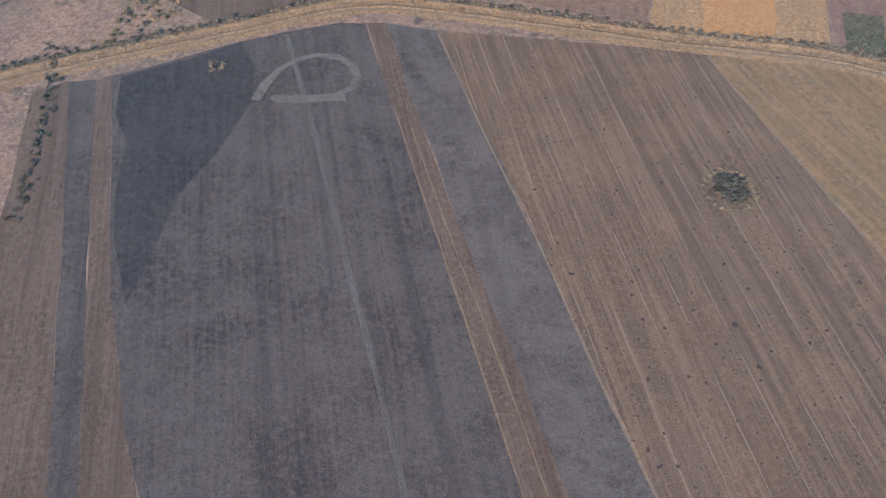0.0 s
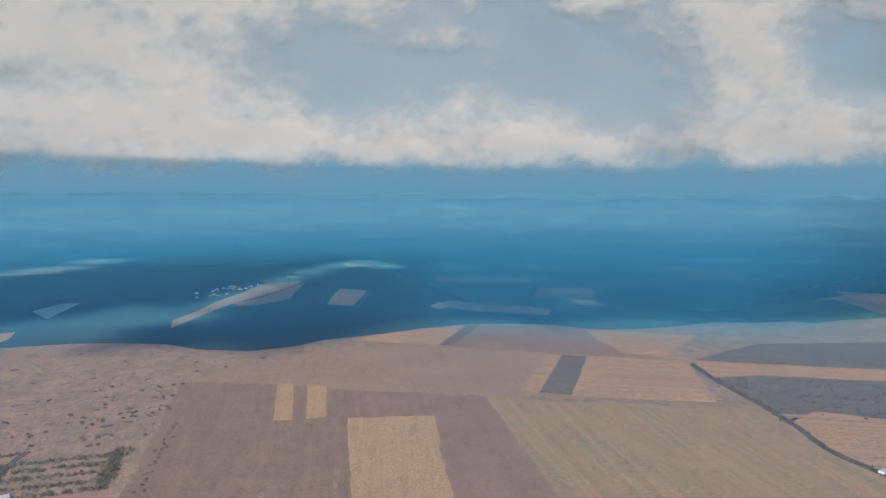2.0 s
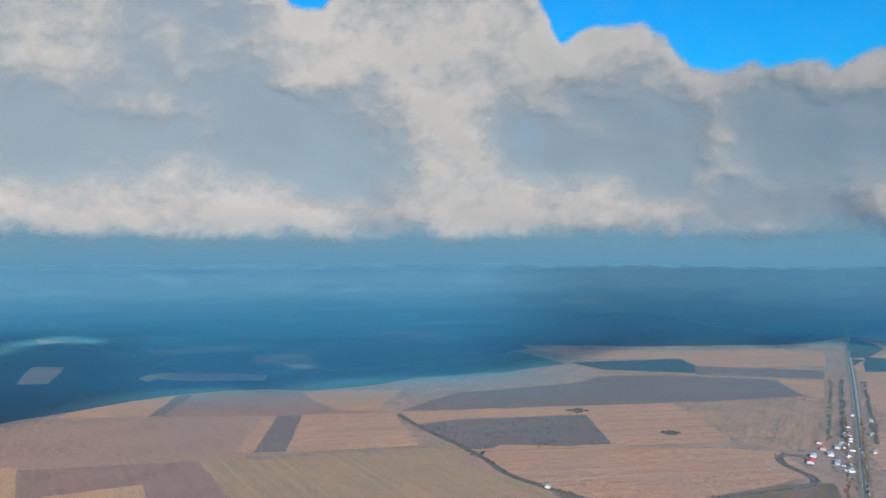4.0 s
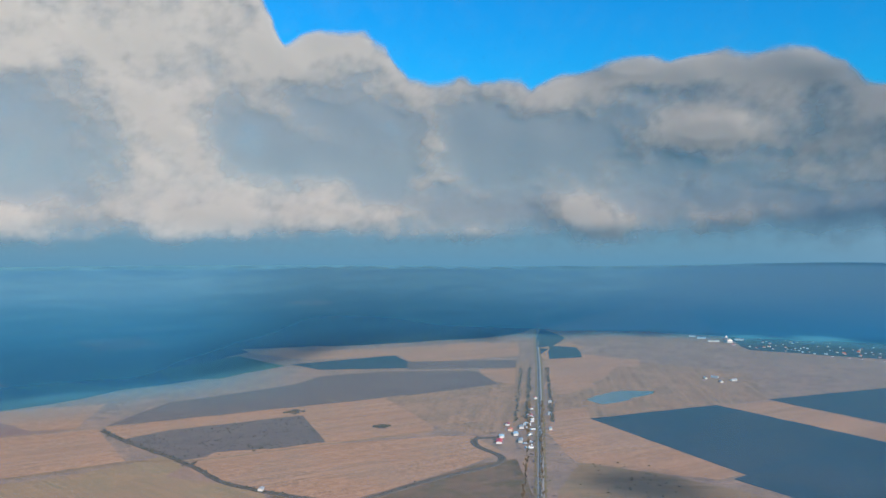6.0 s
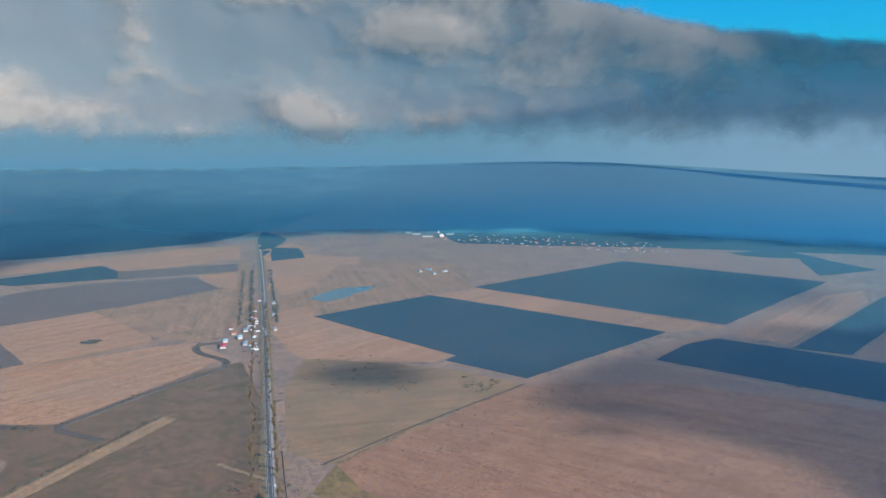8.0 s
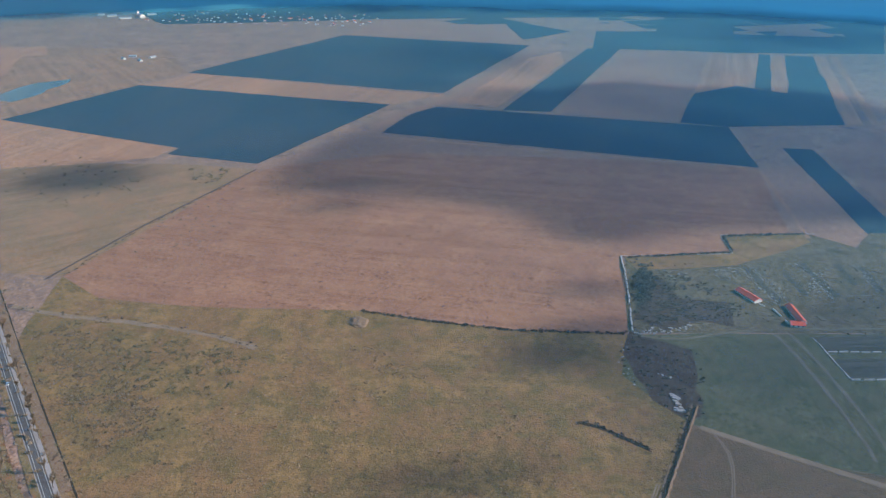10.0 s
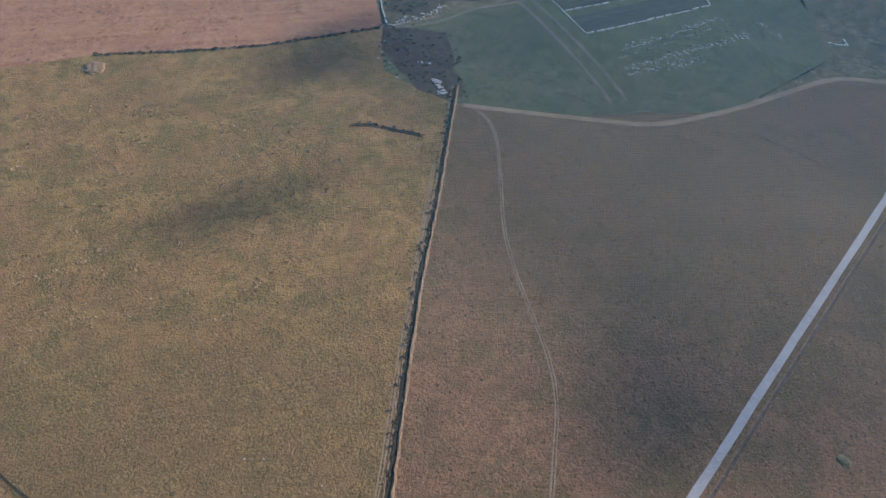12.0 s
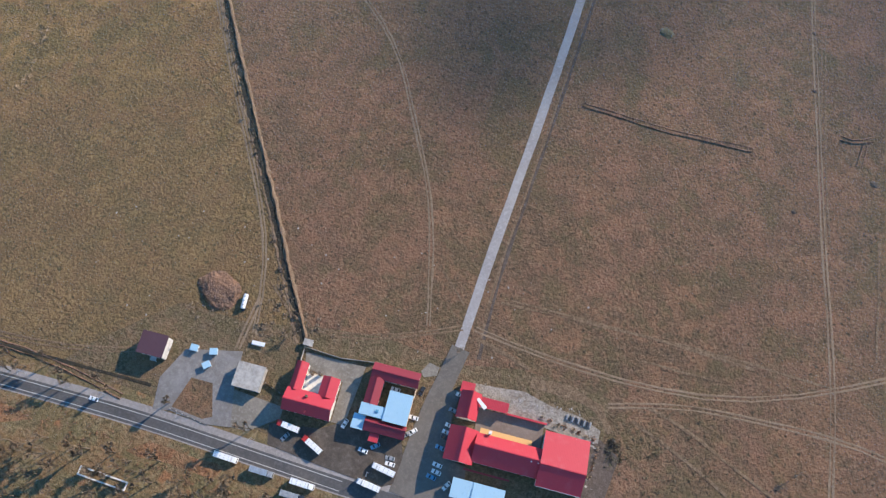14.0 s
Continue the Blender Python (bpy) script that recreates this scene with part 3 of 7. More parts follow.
field("scrub_land", stubble_red, [(-223, 667), (-171, 712), (-96, 726), (-88, 696), (-104, 677), (-178, 640)], "dark brown bare plot beside the track")
field("tilled_plot", brown_field, [(-168, 998), (-57, 997), (-74, 849), (-173, 844)], "small brown tilled plot with dry margins")
field("tilled_plot", tan_field, [(-182, 989), (-168, 998), (-173, 845), (-200, 848)], "thin dry tan margin of a plot", wobble=1.0)
field("tilled_plot", tan_field, [(-333, 986), (-261, 998), (-228, 932), (-287, 888), (-417, 903)], "dry tan plot beside the creek")
field("brown_field", brown_field, [(13, 1445), (324, 1625), (496, 1535), (825, 1395), (734, 1381), (530, 1168), (467, 1196), (270, 1300), (140, 1385)], "brown tilled field", wobble=2.5)
field("harrowed_field", soil_grey, [(-79, 709), (-66, 886), (-40, 1027), (-8, 1276), (13, 1436), (140, 1382), (270, 1300), (240, 1159), (207, 990), (177, 822), (158, 767), (136, 661)], "grey-brown harrowed field with pale cross marks")
field("brown_field", mauve_field, [(270, 1300), (467, 1196), (416, 905), (374, 630), (367, 587), (271, 616), (274, 688), (289, 835), (337, 1042), (361, 1130), (240, 1159)], "smooth reddish-brown tilled field")
field("tan_field", tan_field, [(240, 1159), (361, 1130), (317, 964), (289, 835), (274, 688), (264, 631), (226, 639), (137, 657), (158, 767), (177, 822), (207, 990)], "dry tan field with lumpy rows")
field("orange_field", orange_field, [(208, 815), (250, 808), (243, 736), (233, 672), (226, 650), (214, 646), (178, 654), (186, 720), (196, 775)], "orange-tan stubble block inside the tan field")
field("green_plot", farm_grass, [(284, 686), (313, 683), (302, 633), (276, 639)], "small dark green plot", wobble=0.8)
field("green_field", green_field, [(467, 1196), (546, 1146), (708, 1055), (845, 1024), (802, 911), (789, 761), (757, 705), (562, 575), (377, 515), (367, 587), (374, 630), (404, 824)], "wide greenish-tan field with slanting stripes")
for pts in ([(163, 1374), (191, 1367), (163, 1175), (136, 1181)], [(210, 1349), (240, 1338), (210, 1174), (181, 1172)]):
    field("tan_strip", tan_field, pts, "short dry tan strip in the brown land", wobble=0.8)
field("tan_strip", tan_far, [(687, 1422), (708, 1408), (553, 1185), (529, 1203)], "slanting dry tan strip", wobble=0.7)
field("ploughed_field", grey_far, [(711, 1407), (751, 1385), (599, 1159), (553, 1185)], "slanting grey ploughed strip", wobble=0.7)
field("tan_field", tan_far, [(753, 1384), (907, 1286), (858, 1192), (789, 1046), (597, 1156)], "pinkish-tan dry field", wobble=1.0)
field("brown_field", mauve_field, [(673, 1742), (789, 1679), (881, 1642), (833, 1387), (883, 1318), (692, 1423), (508, 1561)], "grey-mauve tilled field")
field("tan_field", tan_far, [(395, 1694), (511, 1784), (626, 1766), (644, 1757), (510, 1567), (361, 1660)], "dry tan field at the edge of the cloud shade")
field("ploughed_field", grey_far, [(639, 1745), (665, 1729), (536, 1552), (512, 1566)], "thin grey ploughed strip", wobble=0.7)
field("tan_field", tan_far, [(874, 1615), (1064, 1478), (972, 1398), (883, 1318), (830, 1382), (845, 1512)], "pinkish-tan wedge field")
lane("field_track", tan_verge, [(185, 1444), (244, 1548), (308, 1621), (399, 1683), (511, 1784)], 9.0, "dry pale bank along a field edge", wobble=2.0)
lane("field_track", tan_verge, [(-7, 1542), (190, 1424), (357, 1310), (472, 1226), (595, 1146), (783, 1039)], 4.0, "dry pale field margin", wobble=1.2)
lane("field_track", tan_verge, [(368, 1646), (674, 1439), (886, 1312), (1058, 1211), (1240, 1092)], 4.0, "dry pale field margin", wobble=1.2)
field("ploughed_field", grey_far, [(927, 1292), (1143, 1367), (1490, 1270), (1809, 1096), (1534, 929), (1191, 1122)], "grey-brown ploughed field")
field("tan_field", tan_far, [(921, 1286), (1534, 929), (1207, 731), (844, 958), (854, 1117)], "dry tan fallow field")
field("scrub_field", grey_far, [(876, 1174), (970, 1162), (1192, 1030), (1047, 853), (839, 979)], "brown scrubby field")
field("tan_field", tan_far, [(769, 932), (899, 970), (1185, 702), (1221, 651), (1147, 559), (1061, 566), (817, 627), (794, 760)], "broad dry tan field beside the curved bank")
field("brown_field", brown_field, [(844, 958), (899, 970), (769, 932), (794, 760), (802, 911)], "brown field corner")
field("meadow", meadow_brown, [(793, 752), (817, 627), (1061, 560), (1120, 520), (964, 420), (560, 250), (420, 190), (561, 541), (700, 600)], "brown meadow beside the road")
field("ploughed_field", grey_far, [(1574, 1303), (1726, 1204), (1864, 1012), (1715, 843), (1428, 996), (1240, 1110), (1287, 1257)], "dark greyish ploughed field")
field("ploughed_field", soil_hazed, [(1697, 1515), (2005, 1355), (1833, 1141), (1664, 1377)], "dark ploughed field")
field("tan_field", tan_far, [(2225, 1408), (2521, 1161), (2202, 1014), (1934, 1184)], "dry tan field beside the road")
field("tan_field", tan_far, [(1856, 973), (1979, 903), (1678, 766), (1684, 821)], "dry tan field beside the road")
field("tan_field", tan_far, [(1816, 1824), (1978, 1779), (1923, 1662), (2260, 1370), (1966, 1192), (1921, 1236), (2023, 1352), (1790, 1527)], "long dry tan field")

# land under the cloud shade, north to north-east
# dark blue land sheet; cloud shade and haze are part of its colour
field("ploughed_field", soil_hazed, [(-900, 3111), (-164, 3767), (891, 3952), (1951, 3590), (3257, 3152), (4200, 2000), (4500, 900), (3700, 1100), (2600, 1300), (2300, 1480), (1868, 1872), (1379, 1546), (988, 1587), (640, 1760), (408, 1700), (150, 1640), (-109, 1800), (-400, 1850), (-700, 2300)], "vast ploughed land reaching low hills, shade and haze in its dark colour", wobble=6.0)
field("tan_strip", tan_far, [(-17, 2019), (51, 2153), (119, 2312), (181, 2430), (273, 2623), (375, 2782), (463, 2886), (484, 2830), (421, 2672), (301, 2449), (215, 2321), (127, 2208), (49, 2040), (-15, 1921)], "long sunlit tan valley strip", wobble=3.0)
field("tan_strip", tan_far, [(471, 2866), (562, 3004), (641, 3091), (665, 2986), (820, 2866), (796, 2782), (646, 2873), (489, 2814)], "sunlit tan end of the valley strip", wobble=3.0)
field("grey_plot", brown_field, [(141, 2232), (221, 2308), (339, 2506), (391, 2587), (292, 2249), (217, 2190), (150, 2168)], "pale grey plot beside the valley strip", wobble=3.0)
field("tan_strip", tan_far, [(-514, 1818), (-478, 1922), (-407, 1968), (-337, 1981), (-341, 1902), (-383, 1808), (-360, 1741), (-426, 1726), (-488, 1730)], "sunlit tan strip beside a creek", wobble=3.0)
field("tan_strip", brown_field, [(-457, 1624), (-351, 1667), (-272, 1875), (-132, 2077), (20, 2176), (-22, 2053), (-159, 1940), (-265, 1761), (-325, 1594), (-420, 1500)], "pale bank of a creek", wobble=3.0)
field("tan_strip", tan_far, [(-814, 3007), (-612, 3080), (-404, 3259), (-284, 3325), (-90, 3412), (-210, 3186), (-389, 2991), (-587, 2958)], "far sunlit tan valley strip", wobble=4.0)
field("tan_strip", tan_far, [(-937, 3245), (-856, 3266), (-827, 3053), (-869, 3012)], "far sunlit tan patch", wobble=4.0)
field("tan_strip", brown_field, [(-62, 3166), (134, 3245), (320, 3298), (217, 3147), (-19, 3080)], "far pale strip in dark land", wobble=4.0)
field("tan_strip", brown_field, [(-323, 3514), (-144, 3637), (52, 3760), (-47, 3574), (-271, 3430)], "far pale strip in dark land", wobble=4.0)
field("tan_strip", brown_field, [(-48, 3556), (91, 3601), (217, 3609), (69, 3498), (-46, 3450)], "far pale strip in dark land", wobble=4.0)
field("tan_strip", brown_field, [(372, 3636), (524, 3738), (715, 3771), (607, 3652), (410, 3565)], "far pale strip in dark land", wobble=5.0)
field("tan_strip", brown_field, [(929, 3731), (1298, 3655), (1604, 3390), (1427, 3390), (1061, 3617)], "far pale strip in dark land", wobble=5.0)
field("tan_strip", brown_field, [(2859, 2615), (3031, 2563), (3023, 2394), (2853, 2446)], "far pale strip in dark land", wobble=5.0)
field("grey_plot", brown_field, [(468, 2409), (538, 2344), (442, 2083), (380, 2126)], "pale grey plot inside dark ploughland")
field("grey_plot", brown_field, [(829, 2560), (1028, 2548), (1149, 2482), (1079, 2341), (822, 2422)], "pale plot in dark land", wobble=3.0)
field("grey_plot", brown_field, [(642, 2021), (707, 2083), (834, 1989), (916, 1861), (869, 1789), (732, 1893)], "pale plot in dark land", wobble=3.0)
field("grey_plot", brown_field, [(1047, 2222), (1214, 2176), (1121, 1996), (950, 2064)], "pale plot in dark land", wobble=3.0)
field("tan_strip", tan_far, [(1039, 2016), (1087, 1952), (1071, 1860), (1019, 1910)], "small tan plot", wobble=2.0)
field("tan_strip", tan_far, [(631, 2018), (680, 2076), (679, 2002), (640, 1954)], "small tan plot", wobble=2.0)
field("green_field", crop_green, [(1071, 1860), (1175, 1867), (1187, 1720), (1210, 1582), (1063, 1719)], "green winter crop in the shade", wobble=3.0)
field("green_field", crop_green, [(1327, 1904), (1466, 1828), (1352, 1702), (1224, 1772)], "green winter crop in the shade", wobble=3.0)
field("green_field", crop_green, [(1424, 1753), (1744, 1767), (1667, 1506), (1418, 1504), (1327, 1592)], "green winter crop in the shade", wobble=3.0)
field("brown_field", brown_field, [(1658, 2500), (1882, 2438), (1788, 2190), (1581, 2244)], "pale strip in dark land", wobble=3.0)
field("brown_field", brown_field, [(1204, 2753), (1411, 2728), (1343, 2644), (1187, 2661)], "pale strip in dark land", wobble=3.0)
field("brown_field", brown_field, [(1635, 2896), (2089, 2515), (2061, 2448), (1638, 2806)], "long pale strip in dark land", wobble=3.0)

# east and south-east, past the road
field("meadow", fallow_tan, [(758, 246), (1080, 64), (1130, 179), (1156, 309), (1151, 423), (1000, 400), (780, 310)], "dry meadow with dark grass drifts")
field("tan_field", dry_land, [(1160, 440), (1400, 570), (2240, 960), (2330, 880), (2200, 330), (1846, 236), (1725, 324), (1459, 516), (1300, 480)], "broad dry tan land along the road")
field("tan_field", dry_land, [(1227, 640), (1380, 610), (2150, 955), (1900, 985), (1715, 850), (1428, 996), (1240, 740)], "broad dry tan land beside the fuel stop")
field("tan_field", tan_far, [(1151, 430), (1156, 309), (1168, 214), (1214, 190), (1459, 516), (1560, 560), (1480, 610), (1300, 540)], "dry tan field between road and ploughland")
field("tan_field", tan_far, [(1700, 720), (1900, 640), (2300, 700), (2350, 900), (2150, 900), (1980, 830)], "dry tan field past the lake")
field("tan_field", tan_far, [(2100, 880), (2500, 900), (2600, 1000), (2400, 1030)], "dry tan field past the lake")
field("ploughed_field", soil_hazed, [(2250, 960), (2700, 1050), (2900, 1230), (2600, 1130)], "dark wood-like plot along the road")
field("ploughed_field", soil_hazed, [(2000, 810), (2180, 880), (2120, 800), (1990, 760)], "small dark plot along the road")
field("ploughed_field", soil_hazed, [(1459, 516), (1725, 324), (1442, -179), (1107, 61), (1183, 198), (1214, 185)], "dark blue-grey ploughed field with a stepped corner", wobble=0.7)
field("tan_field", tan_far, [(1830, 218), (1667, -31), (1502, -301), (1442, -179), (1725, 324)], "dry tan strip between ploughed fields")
field("ploughed_field", soil_hazed, [(1846, 236), (2358, -158), (2068, -649), (1521, -299)], "large dark ploughed field", wobble=0.7)
field("ploughed_field", soil_hazed, [(1252, -125), (1420, -241), (1164, -728), (948, -652)], "long dark ploughed field", wobble=0.7)
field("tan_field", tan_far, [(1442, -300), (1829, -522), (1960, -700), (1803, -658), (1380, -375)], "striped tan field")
field("ploughed_field", soil_hazed, [(1356, -379), (1991, -788), (1974, -878), (1326, -463)], "long dark ploughed strip", wobble=0.7)
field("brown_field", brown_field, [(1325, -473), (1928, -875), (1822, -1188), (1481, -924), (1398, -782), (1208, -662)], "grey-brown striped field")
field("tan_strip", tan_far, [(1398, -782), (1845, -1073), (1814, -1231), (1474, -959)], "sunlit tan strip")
field("ploughed_field", soil_hazed, [(1208, -662), (1420, -800), (1470, -925), (1384, -988), (1785, -1247), (1756, -1305), (1135, -935), (1164, -728)], "dark shaded field")
field("ploughed_field", soil_hazed, [(1818, -1192), (1803, -1215), (1414, -969), (1446, -952)], "narrow dark ploughed strip", wobble=0.7)
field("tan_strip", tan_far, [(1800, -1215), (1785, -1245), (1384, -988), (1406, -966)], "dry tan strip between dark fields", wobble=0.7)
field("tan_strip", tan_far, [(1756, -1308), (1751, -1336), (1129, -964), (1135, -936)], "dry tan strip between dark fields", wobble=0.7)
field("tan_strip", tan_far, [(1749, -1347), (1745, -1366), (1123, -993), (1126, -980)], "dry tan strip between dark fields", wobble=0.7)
field("ploughed_field", soil_hazed, [(1988, -803), (2589, -1058), (2325, -1972), (1758, -1516), (1830, -1200)], "dark far field")
field("ploughed_field", soil_hazed, [(2100, -560), (2500, -300), (2700, -700), (2300, -850)], "dark far field")
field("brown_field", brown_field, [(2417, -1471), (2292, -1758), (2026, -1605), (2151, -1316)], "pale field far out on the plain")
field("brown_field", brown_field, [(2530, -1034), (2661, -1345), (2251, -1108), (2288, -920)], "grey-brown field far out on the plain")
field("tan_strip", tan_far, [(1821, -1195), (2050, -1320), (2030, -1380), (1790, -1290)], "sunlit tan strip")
field("ploughed_field", soil_hazed, [(2700, 400), (3600, 800), (4500, 600), (4700, -600), (4200, -2000), (3000, -1700), (2600, -1058), (2700, -300)], "dark far hills")
field("ploughed_field", soil_hazed, [(2600, -1058), (3000, -1700), (4700, -600), (4750, -1300), (4350, -2450), (3700, -3250), (2500, -3000), (2000, -2200), (2325, -1972)], "dark far land")
field("brown_field", brown_field, [(2068, -649), (2358, -158), (2700, -300), (2500, -700)], "far grey-brown field")
field("fallow_field", pink_field, [(758, 246), (1085, 61), (1229, -113), (941, -648), (716, -547), (726, -471), (682, -455), (691, -333), (539, -271), (566, -170), (626, -46), (663, 104), (700, 200)], "wide pinkish-brown fallow field with tilled streaks")
field("brown_field", brown_field, [(1085, 61), (1229, -113), (948, -652), (941, -648), (1020, -480), (1120, -160)], "grey-brown strip along the field track")
field("brown_field", brown_field, [(716, -547), (941, -648), (951, -773), (696, -634), (640, -560)], "grey-brown field")
field("ploughed_field", soil_hazed, [(1032, -744), (1015, -786), (689, -675), (696, -634)], "narrow dark ploughed strip", wobble=0.7)
field("meadow", meadow, [(758, 246), (700, 200), (663, 104), (626, -46), (566, -170), (539, -271), (410, -262), (335, -203), (202, -99), (109, -30), (100, -5), (110, 30), (205, 76), (420, 175), (600, 255)], "wide dry ochre meadow with mown drifts")
field("meadow", meadow_brown, [(170, -455), (300, -420), (291, -440), (281, -544), (254, -569), (200, -640), (232, -650), (200, -560)], "dry brown strip between lane and dirt road")
field("meadow", farm_grass, [(291, -440), (281, -544), (254, -569), (200, -640), (240, -760), (350, -1000), (600, -1000), (720, -770), (690, -680), (700, -640), (640, -560), (460, -680), (300, -560)], "grey-green rough pasture behind the farm")
field("brown_field", brown_field, [(700, -690), (1000, -795), (1102, -985), (1050, -1150), (800, -1100), (620, -1000), (725, -775)], "grey-brown field past the farm")
field("meadow", meadow_brown, [(410, -262), (335, -203), (202, -99), (109, -30), (100, -5), (20, -30), (37, -55), (103, -256), (170, -455), (300, -420), (352, -325)], "dry brown meadow between ditch and lane")
field("meadow", meadow_brown, [(37, -55), (103, -256), (170, -455), (300, -850), (-300, -850), (-520, -300), (-300, -100), (-60, -40), (20, -42)], "dry brown meadow past the lane")
field("meadow", grass_green, [(539, -271), (509, -429), (486, -548), (553, -623), (460, -680), (300, -560), (290, -440), (352, -325), (410, -262), (480, -240)], "dull green pasture round old foundations")
field("farm_yard", farm_grass, [(690, -334), (682, -452), (726, -471), (712, -566), (626, -620), (553, -623), (486, -548), (509, -429), (541, -273)], "worn farm yard with rubble and dry grass", "yard")
# brighter meadow colour paints the sunlight on the yard's upper edge
field("farm_yard", meadow, [(691, -333), (682, -455), (726, -471), (714, -560), (690, -556), (650, -440), (660, -335)], "grass edge of the farm yard, sunlight put into its brighter colour", "yard")
field("debris_ground", debris_ground, [(542, -273), (530, -285), (522, -296), (504, -313), (486, -304), (465, -298), (450, -290), (436, -286), (414, -275), (420, -260), (442, -250), (460, -250), (476, -247), (494, -252), (507, -253), (524, -262)], "dark churned ground with debris", "yard", wobble=6.0)
field("farm_plot", debris_ground, [(564, -288), (539, -309), (548, -345), (532, -371), (575, -391), (591, -349), (640, -350), (648, -332), (595, -308)], "dark churned farm ground", "yard", wobble=4.0)

field("ploughed_field", grey_far, [(1739, 1132), (1868, 993), (1715, 845), (1542, 925), (1471, 958), (1574, 1200)], "grey-blue ploughed field by the road")
field("ploughed_field", grey_far, [(1913, 1245), (2110, 980), (1976, 920), (1788, 1164)], "grey ploughed strip by the road")
field("tan_strip", tan_far, [(1888, 997), (1952, 905), (1725, 805), (1732, 839)], "dry tan strip by the road")
field("tan_strip", tan_far, [(2319, 1349), (2458, 1267), (2379, 1095), (2237, 1030)], "dry tan strip by the road")
field("ploughed_field", soil_hazed, [(2480, 1030), (2480, 925), (2268, 828), (2180, 900)], "dark plot along the road")
field("ploughed_field", soil_hazed, [(2093, 858), (2136, 824), (2059, 729), (1960, 800)], "small dark plot along the road")
field("tan_strip", tan_far, [(2217, 872), (2318, 664), (2159, 619), (2101, 792)], "dry tan field past the pond")
field("tan_strip", tan_far, [(1930, 788), (1956, 737), (1815, 623), (1680, 650), (1665, 672)], "dry tan field beside the pond")

# the roadside ground
U = (0.9195, 0.3931)
TURN = math.degrees(math.atan2(U[1], U[0]))


def spot(a, b):
    """World place of a metres along the road and b metres across it."""
    return (a * U[0] - b * U[1], a * U[1] + b * U[0])


def plot(name, mat, ab, label, category="yard", wobble=0.5):
    return field(name, mat, [spot(a, b) for a, b in ab], label, category, wobble)


plot("roadside_grass", verge_grass, [(-120, 2), (60, 4), (200, -4), (420, 8), (600, 12), (600, 70), (300, 110), (-120, 110)], "rough olive grass below the road", "grass land", 2.5)
field("rust_patch", rust_earth, [(128, 60), (120, 49), (101, 41), (89, 40), (89, 46), (109, 53), (120, 60)], "rusty bare earth below the road", "bare ground", wobble=3.0)
field("rust_patch", rust_earth, [(195, 90), (186, 81), (178, 76), (169, 77), (180, 86)], "rusty bare earth below the road", "bare ground", wobble=2.5)
plot("worn_ground", worn_grass, [(-60, -66), (-20, -72), (12, -66), (48, -72), (80, -68), (108, -60), (140, -60), (172, -40), (190, -18), (150, -12), (-60, -8)], "worn brown grass round the roadside houses", wobble=6.0)

# lake
field("lake", lake_water, [(1636, 587), (1720, 578), (1787, 552), (1814, 479), (1740, 492), (1680, 505), (1600, 540)], "flat blue-green pond with a straight dam", "pond", wobble=4)
field("pond", lake_water, [(-355, 2266), (-294, 2372), (-254, 2356), (-300, 2131)], "pale far pond", "pond")
LAYER[0] += 0.02

# roads and tracks
TRACES = [[(37, -92), (-8, -113), (-52, -130), (-71, -136)], [(-40, -84), (-67, -85), (-89, -82)], [(68, -88), (50, -81)], [(-88, -226), (-113, -173)]]
ROAD = [(-260, -110), (-60, -27), (44, 14), (94, 32), (133, 46), (195, 72), (417, 171), (597, 252), (778, 331), (1380, 589), (2000, 858), (2573, 1112), (3300, 1420)]
lane("road_verge", verge_grass, ROAD, 18.0, "worn brown road verge", "verge", wobble=1.5)
road = lane("road", shoulder, ROAD, 10.2, "pale worn asphalt country road with paved shoulders", "road", wobble=0.0)
LAYER[0] += 0.012


def offset_line(pts, off):
    out = []
    for i, p in enumerate(pts):
        a, b = pts[max(0, i - 1)], pts[min(len(pts) - 1, i + 1)]
        d = math.hypot(b[0] - a[0], b[1] - a[1])
        out.append((p[0] - (b[1] - a[1]) / d * off, p[1] + (b[0] - a[0]) / d * off))
    return out


lanes = lane("road_lanes", asphalt, offset_line(ROAD, 1.2), 6.6, "dark asphalt driving lanes", "road", wobble=0.0)
LAYER[0] += 0.012
for off in (-0.9, 3.2):
    lane("road_line", white_line, offset_line(ROAD[2:], off), 0.24, "worn white road line", "road marking", wobble=0.0)
lane("side_lane", pale_road, [(38.5, -60), (52, -100), (79, -185), (103, -256), (162, -436), (230, -640), (300, -850)], 4.3, "straight pale concrete lane", "road", wobble=0.2)
lane("lane_ditch", bare_earth, offset_line([(36, -62), (52, -100), (79, -185), (103, -256), (162, -436), (230, -640)], -7.0), 1.1, "narrow dark drain beside the lane", "ditch", wobble=0.3)
lane("lane_ditch", meadow_pale, offset_line([(36, -62), (52, -100), (79, -185), (103, -256), (162, -436)], -5.6), 0.7, "dry pale margin beside the lane", "verge", wobble=0.3)
lane("dirt_road", dirt_path, [(405, -268), (392, -281), (352, -325), (307, -374), (291, -440), (281, -544), (254, -569), (200, -640)], 5.0, "pale dirt road round the pasture")
for off in (-0.8, 0.8):
    lane("wheel_track", dirt_path, offset_line([(400, -272), (386, -281), (338, -256), (280, -218), (244, -201), (197, -186), (164, -174), (116, -132), (95, -115), (71, -83), (57, -63)], off), 0.45, "worn wheel track through dry grass")
    lane("wheel_track", dirt_path, offset_line([(355, -212), (277, -151), (212, -101), (158, -61), (135, -42), (118, -12)], off), 0.6, "worn wheel track beside the ditch")
lane("dirt_road", meadow_pale, [(5, -71), (0, -73), (-11, -79), (-20, -83), (-27, -82), (-32, -76), (-35, -73)], 3.6, "trodden pale curve behind the inn", wobble=1.6)
